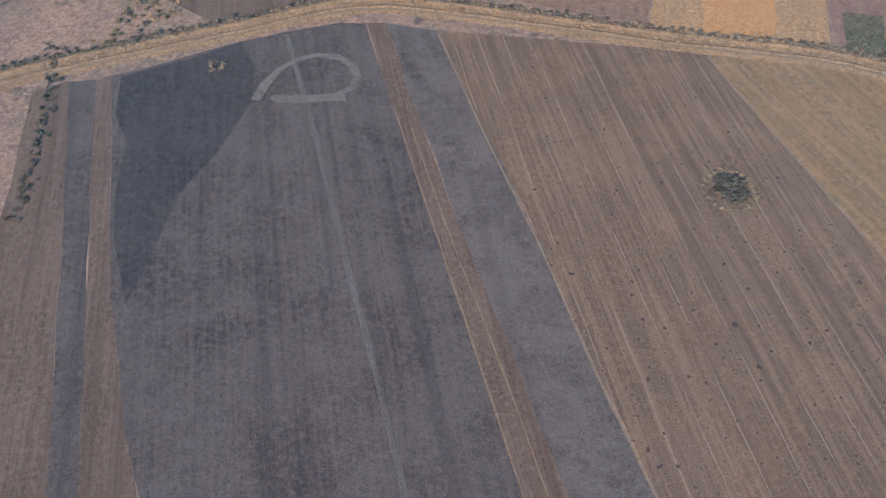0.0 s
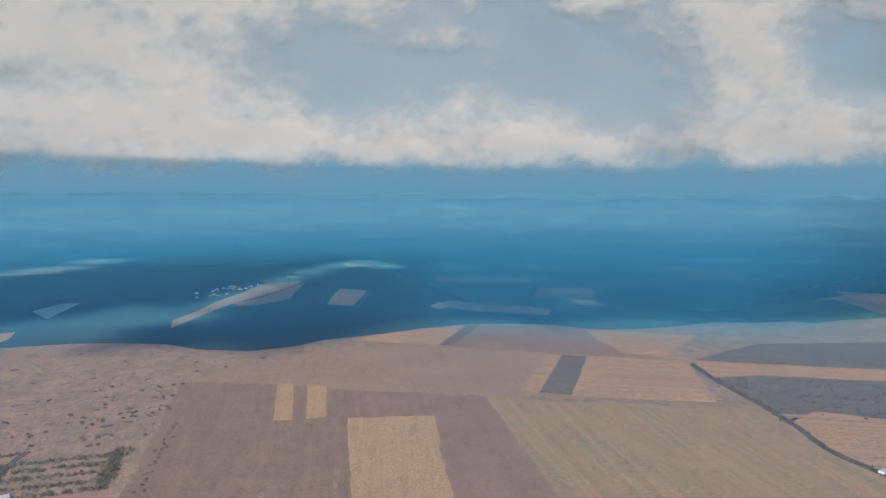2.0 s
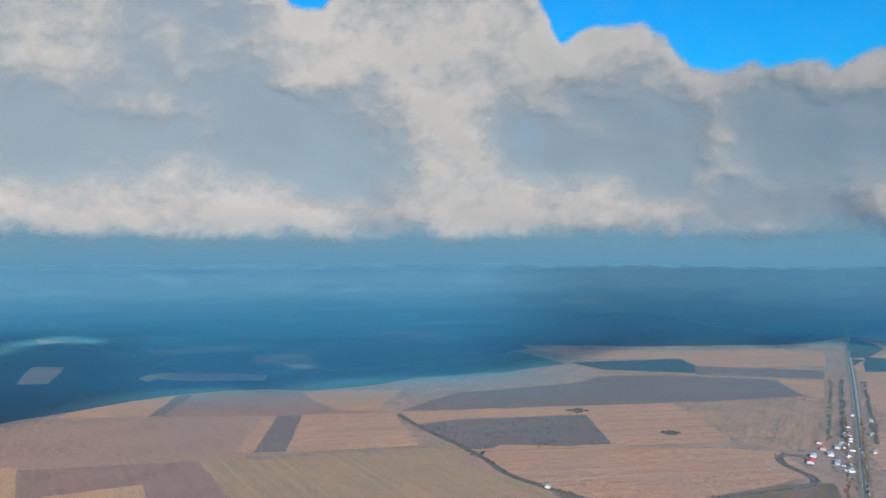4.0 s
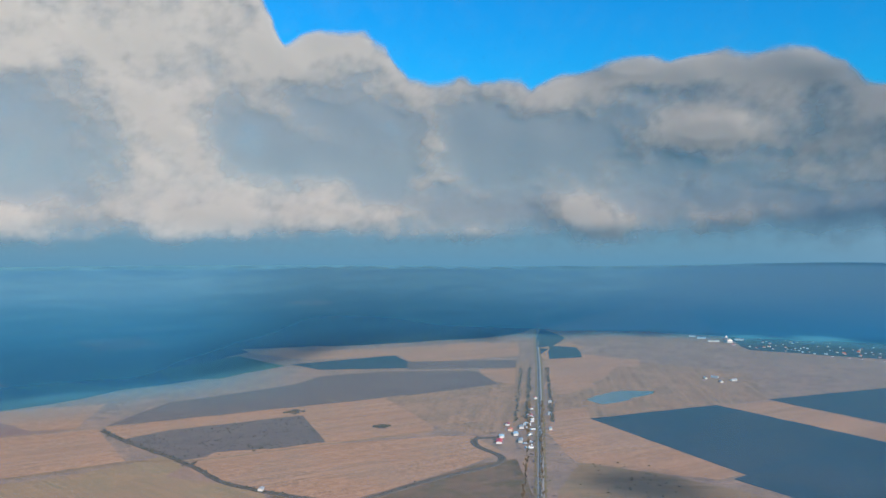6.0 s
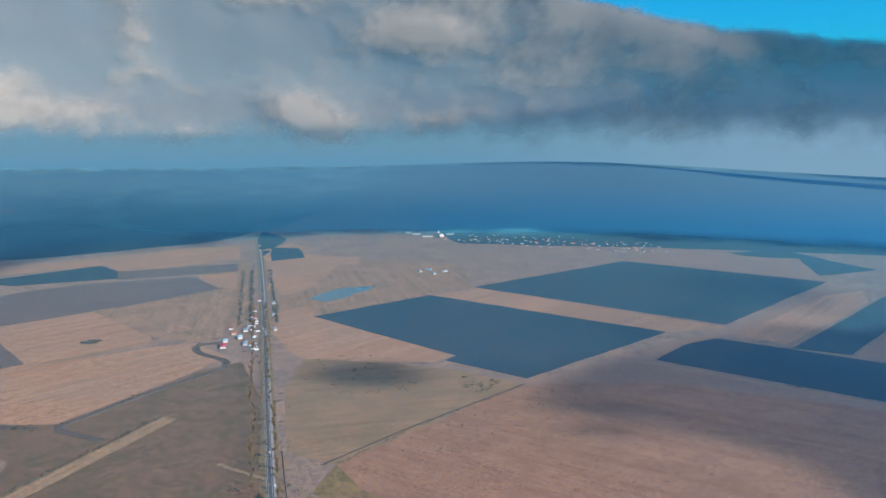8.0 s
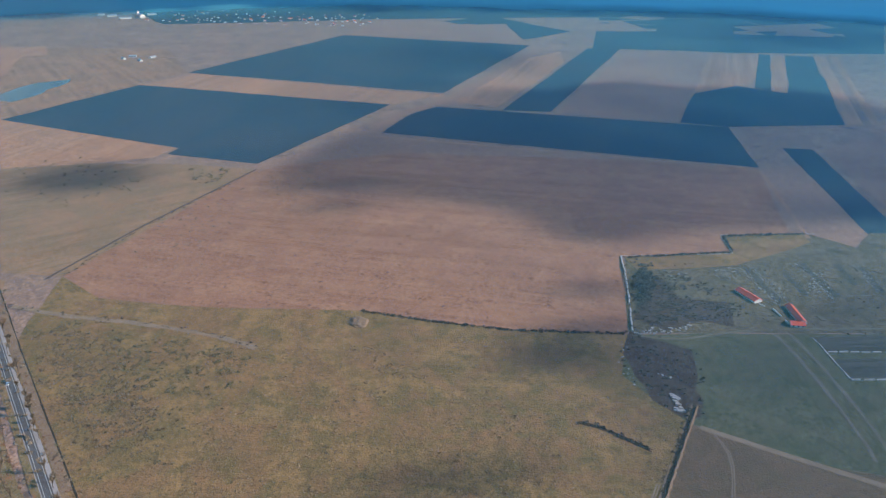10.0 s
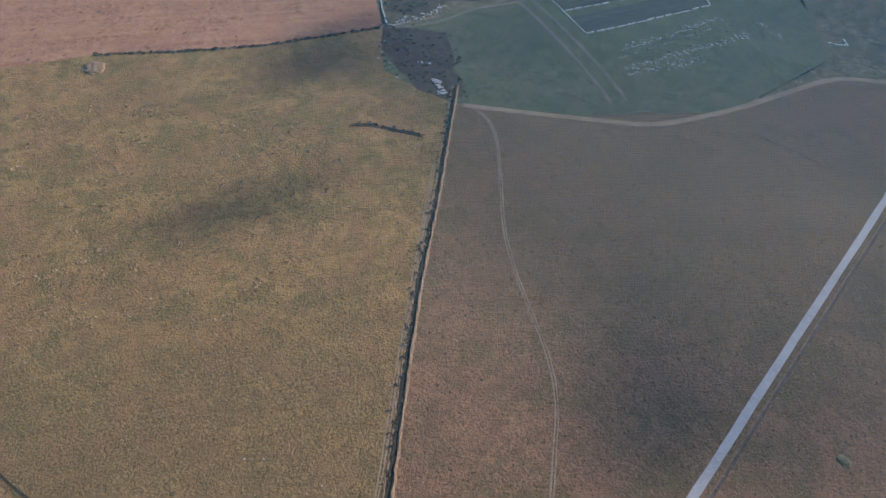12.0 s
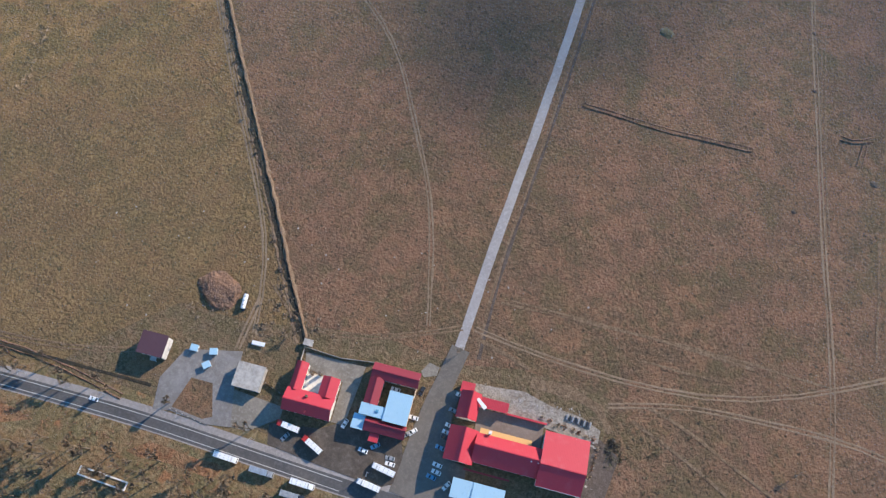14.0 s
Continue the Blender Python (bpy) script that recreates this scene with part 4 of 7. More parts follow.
TRACES += [[(-29, -109), (-46, -114), (-64, -123)], [(-43, -93), (-56, -97), (-68, -96), (-80, -94)]]
for off in (-0.9, 0.9):
    lane("wheel_track", pale_dirt, offset_line([(39, -75), (23, -78), (2, -85), (-22, -94), (-42, -101), (-60, -110), (-78, -122), (-95, -138), (-106, -151), (-121, -169)], off), 0.5, "pale worn wheel track through dry grass", wobble=0.25)
    lane("wheel_track", pale_dirt, offset_line([(-28, -83), (-38, -90), (-47, -98), (-57, -106.5), (-71, -112), (-85, -117), (-99, -124), (-113, -132), (-122, -135), (-137, -136), (-160, -142)], off), 0.5, "pale worn wheel track through dry grass", wobble=0.25)
    lane("wheel_track", pale_dirt, offset_line([(8, -338), (-3, -319), (-24, -283), (-47, -244), (-68, -207), (-77, -193), (-92, -170), (-104, -150), (-113, -132), (-126, -105)], off), 0.4, "faint wheel track across the meadow", wobble=0.4)
    lane("wheel_track", meadow_pale, offset_line([(-11, -315), (-33, -273), (-52, -238), (-70, -209)], off), 0.4, "faint wheel track across the meadow", wobble=0.4)
    lane("wheel_track", meadow_pale, offset_line([(126, -35), (109, -22), (100, -26), (86, -34), (65, -49), (55, -61), (44, -72)], off), 0.55, "trodden path behind the houses", wobble=0.3)
    lane("wheel_track", pale_dirt, offset_line([(119, -2), (122.5, -11), (125, -20), (127, -27)], off), 0.7, "pale worn wheel track from the forecourt", wobble=0.2)
    lane("wheel_track", meadow_pale, offset_line([(210, 59), (195, 52), (180, 46), (167, 37), (152, 24)], off), 0.5, "faint wheel track in the grass", wobble=0.3)
lane("grass_track", meadow_pale, [(34, -96), (20, -103), (2, -109), (-18, -116), (-35, -123), (-58, -135), (-73, -139), (-92, -146), (-104, -150)], 0.8, "faint pale trace in the grass", wobble=0.6)
lane("grass_track", meadow_pale, [(36, -72), (23, -76), (9, -75)], 1.2, "faint pale trace in the grass", wobble=0.5)
lane("grass_track", meadow_pale, [(-47, -94), (-64, -95), (-86, -95), (-104, -93)], 0.9, "faint pale trace in the grass", wobble=0.5)
for pts in TRACES:
    lane("grass_track", meadow_pale, pts, 0.9, "faint pale trace in the grass", wobble=0.5)
lane("field_track", brown_field, [(1080, 64), (1229, -113), (1375, -200), (1444, -290), (1897, -585), (2015, -668)], 26.0, "pale broad field track between ploughed fields", wobble=3.0)
lane("field_track", bare_earth, [(753, 262), (878, 192), (1080, 62)], 3.0, "thin dark field path")
lane("field_track", tan_far, [(1229, -113), (1075, -402), (941, -648), (700, -560)], 5.0, "pale field path")
lane("field_track", dirt_path, [(-321, 1085), (-267, 1254), (-48, 1395)], 4.0, "faint path in pasture")
for off in (-6.5, 6.5):
    lane("field_track", farm_path, offset_line([(512, -404), (497, -404), (454, -398), (409, -389), (371, -381), (345, -372)], off), 2.2, "grassy pale path in the pasture", wobble=0.9)
lane("field_track", farm_path, [(537, -274), (519, -305), (524, -342), (525, -384), (519, -418), (513, -446), (506, -492), (494, -529)], 3.0, "pale path through the farm")
lane("field_track", tan_verge, [(-48, 1494), (303, 1451), (522, 1206), (646, 1121), (798, 1044), (848, 956), (1207, 735)], 6.0, "dry pale field margin", wobble=1.5)

# canal track with dry verge
CANAL = [(-420, 470), (-305, 572), (-242, 599), (-199, 619), (-156, 636), (-119, 656), (-86, 670), (-61, 675), (6, 667), (150, 643), (263, 631), (359, 595), (561, 546), (860, 500)]
tagged(new("canal_verge", mesh_from("canal_verge", ribbon(CANAL, 26, 0.5, wobble=0.8, profile=[(-13, -0.6), (-8, 0.1), (-4, 0.9), (-1, 0.2), (3, 0.3), (6, 1.0), (10, 0.2), (14, -0.6)]), tan_verge)), "dry tan grass banks of a small canal track", "verge", kind="structure")
lane("canal_track", dirt_path, offset_line(CANAL, -6.5), 3.0, "pale dirt track along the canal", z=1.0)
lane("canal_track", bare_earth, offset_line(CANAL, 9.0), 3.0, "dark trodden path along the canal", z=0.9)

# strips and ridge beside the east road
lane("roadside_strip", ditch_earth, offset_line(ROAD[6:9], -9.5), 6.0, "rusty dry strip along the road", "verge", wobble=1.2)
lane("roadside_drain", hollow_dark, offset_line(ROAD[4:9], -13.5), 1.0, "thin dark drain along the road", "ditch", wobble=0.3)
lane("grass_ridge", dirt_path, [(698, 275), (679, 246), (662, 206), (649, 171), (631, 132), (609, 90), (578, 49)], 4.5, "worn earth ridge across the meadow", "ridge", wobble=1.6)
lane("field_track", tan_verge, [(737, 373), (719, 332), (709, 308)], 5.0, "pale crossing path to the road", wobble=0.6)

for pts in ([(67, 753), (82, 833), (99, 934)], [(125, 704), (130, 760), (125, 825)], [(38, 864), (70, 890), (158, 883)], [(159, 742), (161, 820), (179, 933), (189, 971)], [(27, 732), (34, 799)]):
    lane("soil_mark", soil_mark, pts, 4.5, "pale worn streak over the harrowed field", "soil mark", wobble=1.8)

# creek beds and curved bank
for pts, w in (([(-299, 772), (-264, 811), (-225, 856), (-199, 910), (-192, 996), (-184, 1110), (-170, 1154)], 5.0), ([(902, 1265), (866, 1134), (845, 1014), (820, 919), (789, 837), (789, 761), (800, 640)], 6.0),
               ([(1227, 609), (1203, 645), (1155, 613), (1120, 540), (1075, 530), (970, 575), (800, 622), (778, 538)], 7.0)):
    tagged(new("creek", mesh_from("creek", ribbon(pts, w, 0.35, wobble=0.6, profile=[(-w, -0.5), (-w * 0.6, 0.6), (-w * 0.3, 0.1), (w * 0.3, 0.1), (w * 0.6, 0.8), (w, -0.5)]), bare_earth)), "dark creek bed between earth banks", "creek", kind="structure")

# the long ditch across the meadow
DITCH = [(430, -277), (411, -262), (374, -233), (335, -203), (266, -147), (202, -99), (158, -67), (133, -48), (111, -32), (98, -22)]
tagged(new("ditch_bank", mesh_from("ditch_bank", ribbon(DITCH, 4, 0.2, step=3, wobble=0.5, profile=[(-3.0, -0.15), (-2.3, 0.3), (-1.6, 0.1), (1.2, 0.1), (1.8, 1.0), (2.5, 0.8), (3.4, -0.15)]), ditch_earth)), "pale earth banks of a straight ditch", "ditch", kind="structure")
# dark ribbon that holds the shadow lying in the ditch
tagged(new("ditch_bed", mesh_from("ditch_bed", ribbon(DITCH, 2.0, 0.40, step=2.5, wobble=0.8), hollow_dark)), "dark bed of the ditch, its shadow put into the colour", "ditch", kind="structure")
for pts in ([(66, -202), (51, -207), (23, -216), (4, -224), (-15, -232)], [(428, -184), (418, -198), (387, -223)], [(207, 62), (192, 56), (177, 52), (160, 48), (145, 45)], [(-47, -265), (-53, -264), (-59, -268), (-60, -274)], [(-59, -268), (-62, -261), (-62, -256)]):
    tagged(new("trench", mesh_from("trench", ribbon(pts, 1.6, 0.22, step=4, wobble=0.3, profile=[(-2.1, -0.2), (-1.3, 0.7), (-0.8, -0.05), (0.4, -0.05), (1.0, 0.45), (1.8, -0.2)]), heap_earth)), "short shallow earth trench in grass", "trench", kind="structure")


# ---- sky: cloud bank, haze ----
def dome(az, el, r):
    a, e = radians(az), radians(el)
    return (-math.sin(a) * r, math.cos(a) * r, HOME[2] + math.tan(e) * r)


def fbm(p, octaves=5, gain=0.55):
    s, k, tot = 0.0, 1.0, 0.0
    for _ in range(octaves):
        s += k * noise.noise(p)
        tot += k
        k *= gain
        p = p * 2.07
    return s / tot


SKYLINE = [(40, 27), (-20, 26), (-25.5, 20.0), (-28.0, 17.2), (-30.1, 17.0), (-32.2, 20.0), (-44.6, 20.1), (-46.7, 16.9), (-47.8, 14.7), (-49.6, 15.8), (-53.6, 15.7), (-55.3, 14.9), (-56.3, 13.4), (-57.0, 12.6), (-59.4, 12.3), (-62.8, 12.9), (-65.4, 12.7), (-66.2, 12.0), (-68.7, 13.0), (-71.2, 13.5), (-74.0, 14.0), (-76.4, 13.4), (-78.3, 13.7), (-80.6, 13.6), (-83.1, 13.8), (-85.6, 13.5), (-87.2, 12.6), (-88.6, 11.3), (-89.8, 10.8), (-93, 9.9), (-97, 9.0), (-101, 8.2), (-107, 7.2), (-113, 6.9), (-120, 5.2), (-128, 4.4), (-160, 3.0)]
# sunlit puffs (BRIGHT) and shaded hollows (HOLLOW), placed by colour
BRIGHT = [(-39.8, 13.7, 8.1, 4.7, 1.0), (-51.4, 13.6, 4.5, 2.6, 0.8), (-30.7, 13.5, 3.8, 2.6, 0.7), (-36.0, 7.9, 2.8, 3.0, 0.85), (-38.4, 4.7, 4.5, 2.6, 1.0), (-44.5, 2.1, 6.4, 1.6, 1.0), (-50.2, 3.8, 2.6, 1.5, 0.6), (-53.9, 2.2, 3.8, 1.2, 0.75), (-60.3, 1.2, 3.8, 0.8, 0.6), (-71.3, 2.0, 2.8, 2.0, 1.0), (-68.7, 3.8, 2.1, 0.9, 0.6), (-58.6, 7.2, 1.7, 2.6, 0.4), (-78.3, 8.0, 5.1, 1.2, 0.75), (-80.6, 12.7, 9.8, 1.9, 0.6), (-74.0, 13.3, 3.8, 0.9, 0.7), (-88.2, 7.8, 2.6, 1.2, 0.45), (-68.7, 11.0, 5.1, 1.5, 0.4), (-78.3, 2.1, 1.9, 0.9, 0.45), (-30.0, 2.2, 2.6, 2.1, 0.7), (-84.2, 5.4, 6.8, 1.7, 0.25), (-0.8, 3.8, 7.4, 3.2, 1.0), (-10.4, 2.2, 11.1, 1.4, 0.95), (-23.8, 2.5, 7.2, 1.9, 0.95), (-19.6, 4.5, 4.3, 1.7, 0.5), (-29.7, 13.4, 3.4, 2.3, 0.75), (-9.3, 14.5, 14.9, 3.6, 0.5), (-0.8, 11.5, 9.4, 5.5, 0.55), (-18.0, 10.4, 2.6, 1.7, 0.45), (8, 9, 8, 5, 0.8), (4, 2.5, 9, 1.8, 0.9), (18, 6, 10, 6, 0.8), (-95, 6, 9, 3, 0.5), (-100, 7.5, 7, 1.5, 0.5), (-73.6, 13.2, 2.6, 1.1, 0.7), (-79, 8.4, 3.4, 1.1, 0.7), (-70.3, 2.6, 2.2, 1.3, 0.6), (-85, 12.6, 4.0, 1.2, 0.7), (-90.8, 9.2, 4.5, 1.4, 0.6), (-84, 10.2, 8, 2.0, 0.35), (-38.5, 10.5, 4.0, 2.6, 0.7), (-41.3, 7.0, 3.0, 1.7, 0.9), (-45.0, 4.0, 3.2, 1.3, 0.9), (-50.0, 2.3, 3.2, 1.0, 0.8), (-70.4, 2.6, 2.2, 1.1, 0.8), (-48.3, 14.5, 4.0, 2.0, 0.5)]
HOLLOW = [(-44.5, 7.8, 3.0, 2.3, 0.8), (-48.5, 6.6, 3.0, 1.6, 0.5), (-32.0, 7.5, 3.4, 3.6, 0.7), (-64.5, 8.8, 6.4, 2.6, 0.5), (-52.7, 8.4, 3.4, 2.6, 0.4), (-66.2, 2.1, 2.1, 1.7, 0.4), (-76.0, 4.5, 4.7, 1.7, 0.5), (-12.3, 7.8, 4.9, 2.1, 1.0), (-5.6, 9.3, 3.4, 1.7, 0.35), (-27.2, 9.5, 5.1, 3.0, 0.7), (-32.7, 6.0, 4.3, 2.1, 0.7), (-45.0, 8.7, 3.2, 1.6, 0.5), (-30.6, 4.3, 3.0, 1.6, 0.6), (-56.8, 4.7, 4.0, 2.2, 0.4)]


def lattice(u, v, seed):
    """Smooth gradient noise over a plane, for whole arrays."""
    rg = np.random.default_rng(seed)
    turn = rg.uniform(0, 2 * math.pi, 4096)
    iu, iv = np.floor(u).astype(int), np.floor(v).astype(int)
    fu, fv = u - iu, v - iv
    total = 0.0
    for du in (0, 1):
        for dv in (0, 1):
            a = turn[((iu + du) * 157 + (iv + dv) * 2741 + 7 * seed) % 4096]
            wu = fu if du else 1 - fu
            wv = fv if dv else 1 - fv
            total = total + (wu * wu * wu * (wu * (wu * 6 - 15) + 10)) * (wv * wv * wv * (wv * (wv * 6 - 15) + 10)) * (np.cos(a) * (fu - du) + np.sin(a) * (fv - dv))
    return total * 1.5


def layers(u, v, octaves, gain, seed, lumps=False):
    total, k, weight = 0.0, 1.0, 0.0
    for o in range(octaves):
        f = lattice(u * 2.03 ** o, v * 2.03 ** o, seed + o)
        total = total + k * ((1 - 2 * np.abs(f)) if lumps else f)
        weight += k
        k *= gain
    return total / weight


def skyline(az):
    return np.interp(-az, [-a for a, _ in SKYLINE], [t for _, t in SKYLINE])


def blobs(az, el, table):
    return sum(w * np.exp(-(((az - a) / ra) ** 2 + ((el - e) / re) ** 2)) for a, e, ra, re, w in table)


def cloud_sheet(name, label, mat, radius, thick, step, density):
    """A curved bank of cloud with soft billows; its cloudiness at each place is kept on the mesh."""
    na, ne = int(178 / step), int(27 / step)
    az, el = np.meshgrid(30 - 178 * np.arange(na + 1) / na, -0.8 + 27 * np.arange(ne + 1) / ne)
    warp_a = 1.5 * layers(az / 5, el / 4, 5, 0.6, 11)
    warp_e = 1.1 * layers(az / 5, el / 4, 5, 0.6, 31)
    fine = layers(az / 2.6, el / 1.9, 6, 0.58, 51)
    lump = layers((az + 0.6 * warp_a) / 6.5, (el + 0.6 * warp_e) / 5.0, 4, 0.45, 71, True)
    dens = density(az + warp_a, el + warp_e, az, el, fine, lump)
    r = radius - thick * (np.clip(blobs(az + 0.3 * warp_a, el + 0.3 * warp_e, BRIGHT), 0, 1.2) + 0.8 * layers(az / 6, el / 4.6, 2, 0.4, 91))
    a, e = np.radians(az), np.radians(el)
    verts = np.stack([-np.sin(a) * r, np.cos(a) * r, HOME[2] + np.tan(e) * r], -1).reshape(-1, 3)
    k = np.arange(ne)[:, None] * (na + 1) + np.arange(na)[None]
    faces = np.stack([k, k + 1, k + na + 2, k + na + 1], -1).reshape(-1, 4)
    flat = dens.reshape(-1)
    faces = faces[np.max(flat[faces], axis=1) > -0.1]
    me = bpy.data.meshes.new(name)
    me.from_pydata(verts.tolist(), [], faces.tolist())
    me.attributes.new("cloudiness", "FLOAT", "POINT").data.foreach_set("value", flat.astype(np.float32))
    me.polygons.foreach_set("use_smooth", [True] * len(faces))
    me.materials.append(mat)
    return tagged(new(name, me), label, "cloud", kind="structure")


def vapour(name, colour, lo, hi, most, glow):
    """Cloud: light scatters on it and through it; thin places let the sky show."""
    n = Nodes(name)
    d = n.node("ShaderNodeAttribute", out=2)
    d.node.attribute_name = "cloudiness"
    ragged = n.math("ADD", d, n.math("MULTIPLY", n.math("SUBTRACT", n.noise(190.0, 8, 0.66), 0.5), 0.5))
    alpha = n.ramp(ragged, lo, hi, 0.0, most)
    face = n.node("ShaderNodeBsdfDiffuse", {"Color": (*colour, 1.0), "Normal": n.bump(n.noise(240.0, 4, 0.5), 0.05, 30.0)})
    through_ = n.node("ShaderNodeBsdfTranslucent", {"Color": (*colour, 1.0)})
    body = n.node("ShaderNodeMixShader", {0: glow, 1: face, 2: through_})
    clear = n.node("ShaderNodeBsdfTransparent")
    n.link(n.node("ShaderNodeMixShader", {0: alpha, 1: clear, 2: body}), n.out.inputs["Surface"])
    return n.mat


def cloud_edge(az, az0, el0, fine, lump):
    top = skyline(az0 + 0.2 * (az - az0)) + 0.7 * (lump - 0.6) + 0.2 * fine
    return np.clip((top - el0) / 0.8 + 0.25, 0, 1) * np.clip((az0 + 148) / 30, 0, 1)


def bank_density(az, el, az0, el0, fine, lump):
    edge = cloud_edge(az, az0, el0, fine, lump) * np.clip((el + 0.2) / 3.2, 0, 1)
    return edge * (1.0 + 0.15 * fine) + 0.08 * (lump - 0.6) * (edge > 0) - 0.38 * blobs(az, el, HOLLOW) * 0.3


def sunlit_density(az, el, az0, el0, fine, lump):
    edge = cloud_edge(az, az0, el0, fine, lump) * np.clip((el + 0.9) / 2.2, 0, 1)
    drift = layers(az / 5.5, el / 3.4, 4, 0.6, 131)
    # sunlit rim along the cloud tops, put into the white sheet
    crown = 0.6 * np.exp(-((skyline(az0) - el0 - 0.8) / 1.0) ** 2)
    return edge * (crown + 1.25 * np.tanh(0.85 * blobs(az, el, BRIGHT)) - 0.8 * blobs(az, el, HOLLOW) + 0.22 + 0.75 * drift + 0.6 * fine + 0.45 * (lump - 0.62))


# the grey sheet paints shaded cloud, the white sheet its sunlit parts
cloud_sheet("cloud_bank", "long grey-blue bank of cumulus cloud with a billowing top", vapour("cloud_shaded", (0.475, 0.48, 0.47), 0.08, 0.90, 0.97, 0.66), 4740, 26, 0.25, bank_density)
cloud_sheet("cumulus_cloud", "bright cream cumulus billows along the cloud bank", vapour("cloud_sunlit", (0.715, 0.665, 0.61), -0.10, 1.30, 0.95, 0.62), 4716, 26, 0.17, sunlit_density)

# unseen broken cloud deck high overhead, placed to shade parts of the land
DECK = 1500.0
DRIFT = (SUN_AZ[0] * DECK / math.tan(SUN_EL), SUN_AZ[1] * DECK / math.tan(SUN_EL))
SHADE_EDGE = [(-900, 1920), (-680, 1850), (-572, 1870), (-392, 2035), (-251, 2065), (-97, 2190), (-10, 2150), (-40, 2050), (-150, 1830), (-155, 1720), (-60, 1685), (83, 1680), (193, 1607), (317, 1672), (439, 1749), (550, 1826), (655, 1769), (811, 1665), (963, 1718), (1086, 1649), (1189, 1556), (1333, 1514), (1700, 1480), (2000, 1560), (2360, 1397), (2700, 1180), (2830, 960), (2990, 600), (3050, 158), (3000, -60), (2890, -260), (2850, -520), (2700, -1000), (2300, -1650), (1700, -2300), (900, -3100)]
LIT = [(16, 2044, 60, 60, 1.0), (89, 2204, 60, 60, 1.0), (161, 2340, 60, 60, 1.0), (244, 2480, 60, 60, 1.0), (341, 2643, 60, 60, 1.0), (440, 2794, 60, 60, 1.0), (546, 2921, 60, 60, 1.0), (646, 2966, 60, 60, 1.0), (734, 2861, 60, 60, 1.0), (-452, 1824, 80, 50, 1.0), (-369, 1899, 80, 50, 1.0), (-391, 1749, 80, 50, 1.0), (-600, 3021, 110, 50, 0.75), (-424, 3109, 110, 50, 0.75), (-279, 3259, 110, 50, 0.75), (-872, 3151, 110, 50, 0.75), (1054, 1936, 50, 50, 0.35), (449, 2227, 60, 120, 0.3), (658, 2013, 40, 50, 0.3), (2200, 1500, 300, 120, 0.4)]
DIM = [(1620, -950, 200, 200, 0.35), (495, -215, 45, 45, 0.5), (150, 40, 90, 90, 0.3), (985, -70, 45, 130, 1.25), (900, -40, 26, 60, 0.9), (1085, 310, 75, 90, 1.2), (1500, -100, 120, 220, 0.5), (632, -275, 20, 48, 1.1), (560, -240, 20, 48, 1.1), (520, -185, 30, 60, 0.9),
       (385, -75, 28, 90, 1.0), (1150, -850, 220, 220, 0.45), (1950, -400, 350, 300, 0.55), (2100, -1500, 500, 500, 0.7), (-151, 377, 70, 190, 0.3), (89, 385, 60, 200, 0.25), (125, -211, 38, 38, 0.85), (163, -218, 34, 34, 0.60), (90, -290, 28, 30, 0.60), (119, -172, 20, 24, 0.45), (292, -192, 28, 20, 0.5)]
CLOUD_SHADOWS = [[(530, -165), (480, -172), (430, -185), (310, -195), (245, -200), (200, -190), (160, -165), (125, -142), (92, -165), (84, -200), (58, -212), (57, -233), (52, -263), (39, -288), (20, -320), (0, -338), (-20, -330), (-24, -303), (-40, -278), (-77, -255), (-140, -262), (-180, -380), (60, -700), (500, -900), (620, -680), (590, -560), (565, -440), (535, -330), (510, -250)],
                 [(965, 74), (983, -1), (870, -24), (908, -72), (885, -185), (831, -256), (755, -266), (718, -340), (729, -445), (723, -529), (740, -640), (690, -760), (1000, -1000), (1650, -1150), (1600, -600), (1480, -330), (1370, -160), (1240, -60), (1090, 50)]]


def near_line(x, y, pts):
    """Distance to a line of points, and the side on which the place lies."""
    d, side = 1e9, -1.0
    for (x0, y0), (x1, y1) in zip(pts, pts[1:]):
        ux, uy = x1 - x0, y1 - y0
        q = max(0.0, min(1.0, ((x - x0) * ux + (y - y0) * uy) / (ux * ux + uy * uy)))
        e = math.hypot(x - x0 - q * ux, y - y0 - q * uy)
        if e < d:
            d, side = e, 1.0 if ux * (y - y0) - uy * (x - x0) > 0 else -1.0
    return d, side


def shade(x, y, u, v):
    """How much cloud stands between the sun and this place of the land."""
    d, best = near_line(x, y, SHADE_EDGE)
    north = min(1.0, max(0.0, 0.5 + best * d / (150 if y > 1300 else 240)))
    lit = sum(w * math.exp(-(((u - a) / ra) ** 2 + ((v - b) / rb) ** 2)) for a, b, ra, rb, w in LIT)
    dim = sum(w * math.exp(-(((x - a) / ra) ** 2 + ((y - b) / rb) ** 2)) for a, b, ra, rb, w in DIM)
    if math.hypot(x, y) < 1700:
        for poly, most in zip(CLOUD_SHADOWS, (0.53, 0.76)):
            d, _ = near_line(x, y, poly + poly[:1])
            dim = max(dim, most * min(1.0, max(0.0, 0.5 + (d if inside(x, y, poly) else -d) / (30 if most < 0.7 else 60))))
    return max(north * (1.25 - 0.36 * min(1.0, max(0.0, (y - 900) / 600))) - lit, dim)


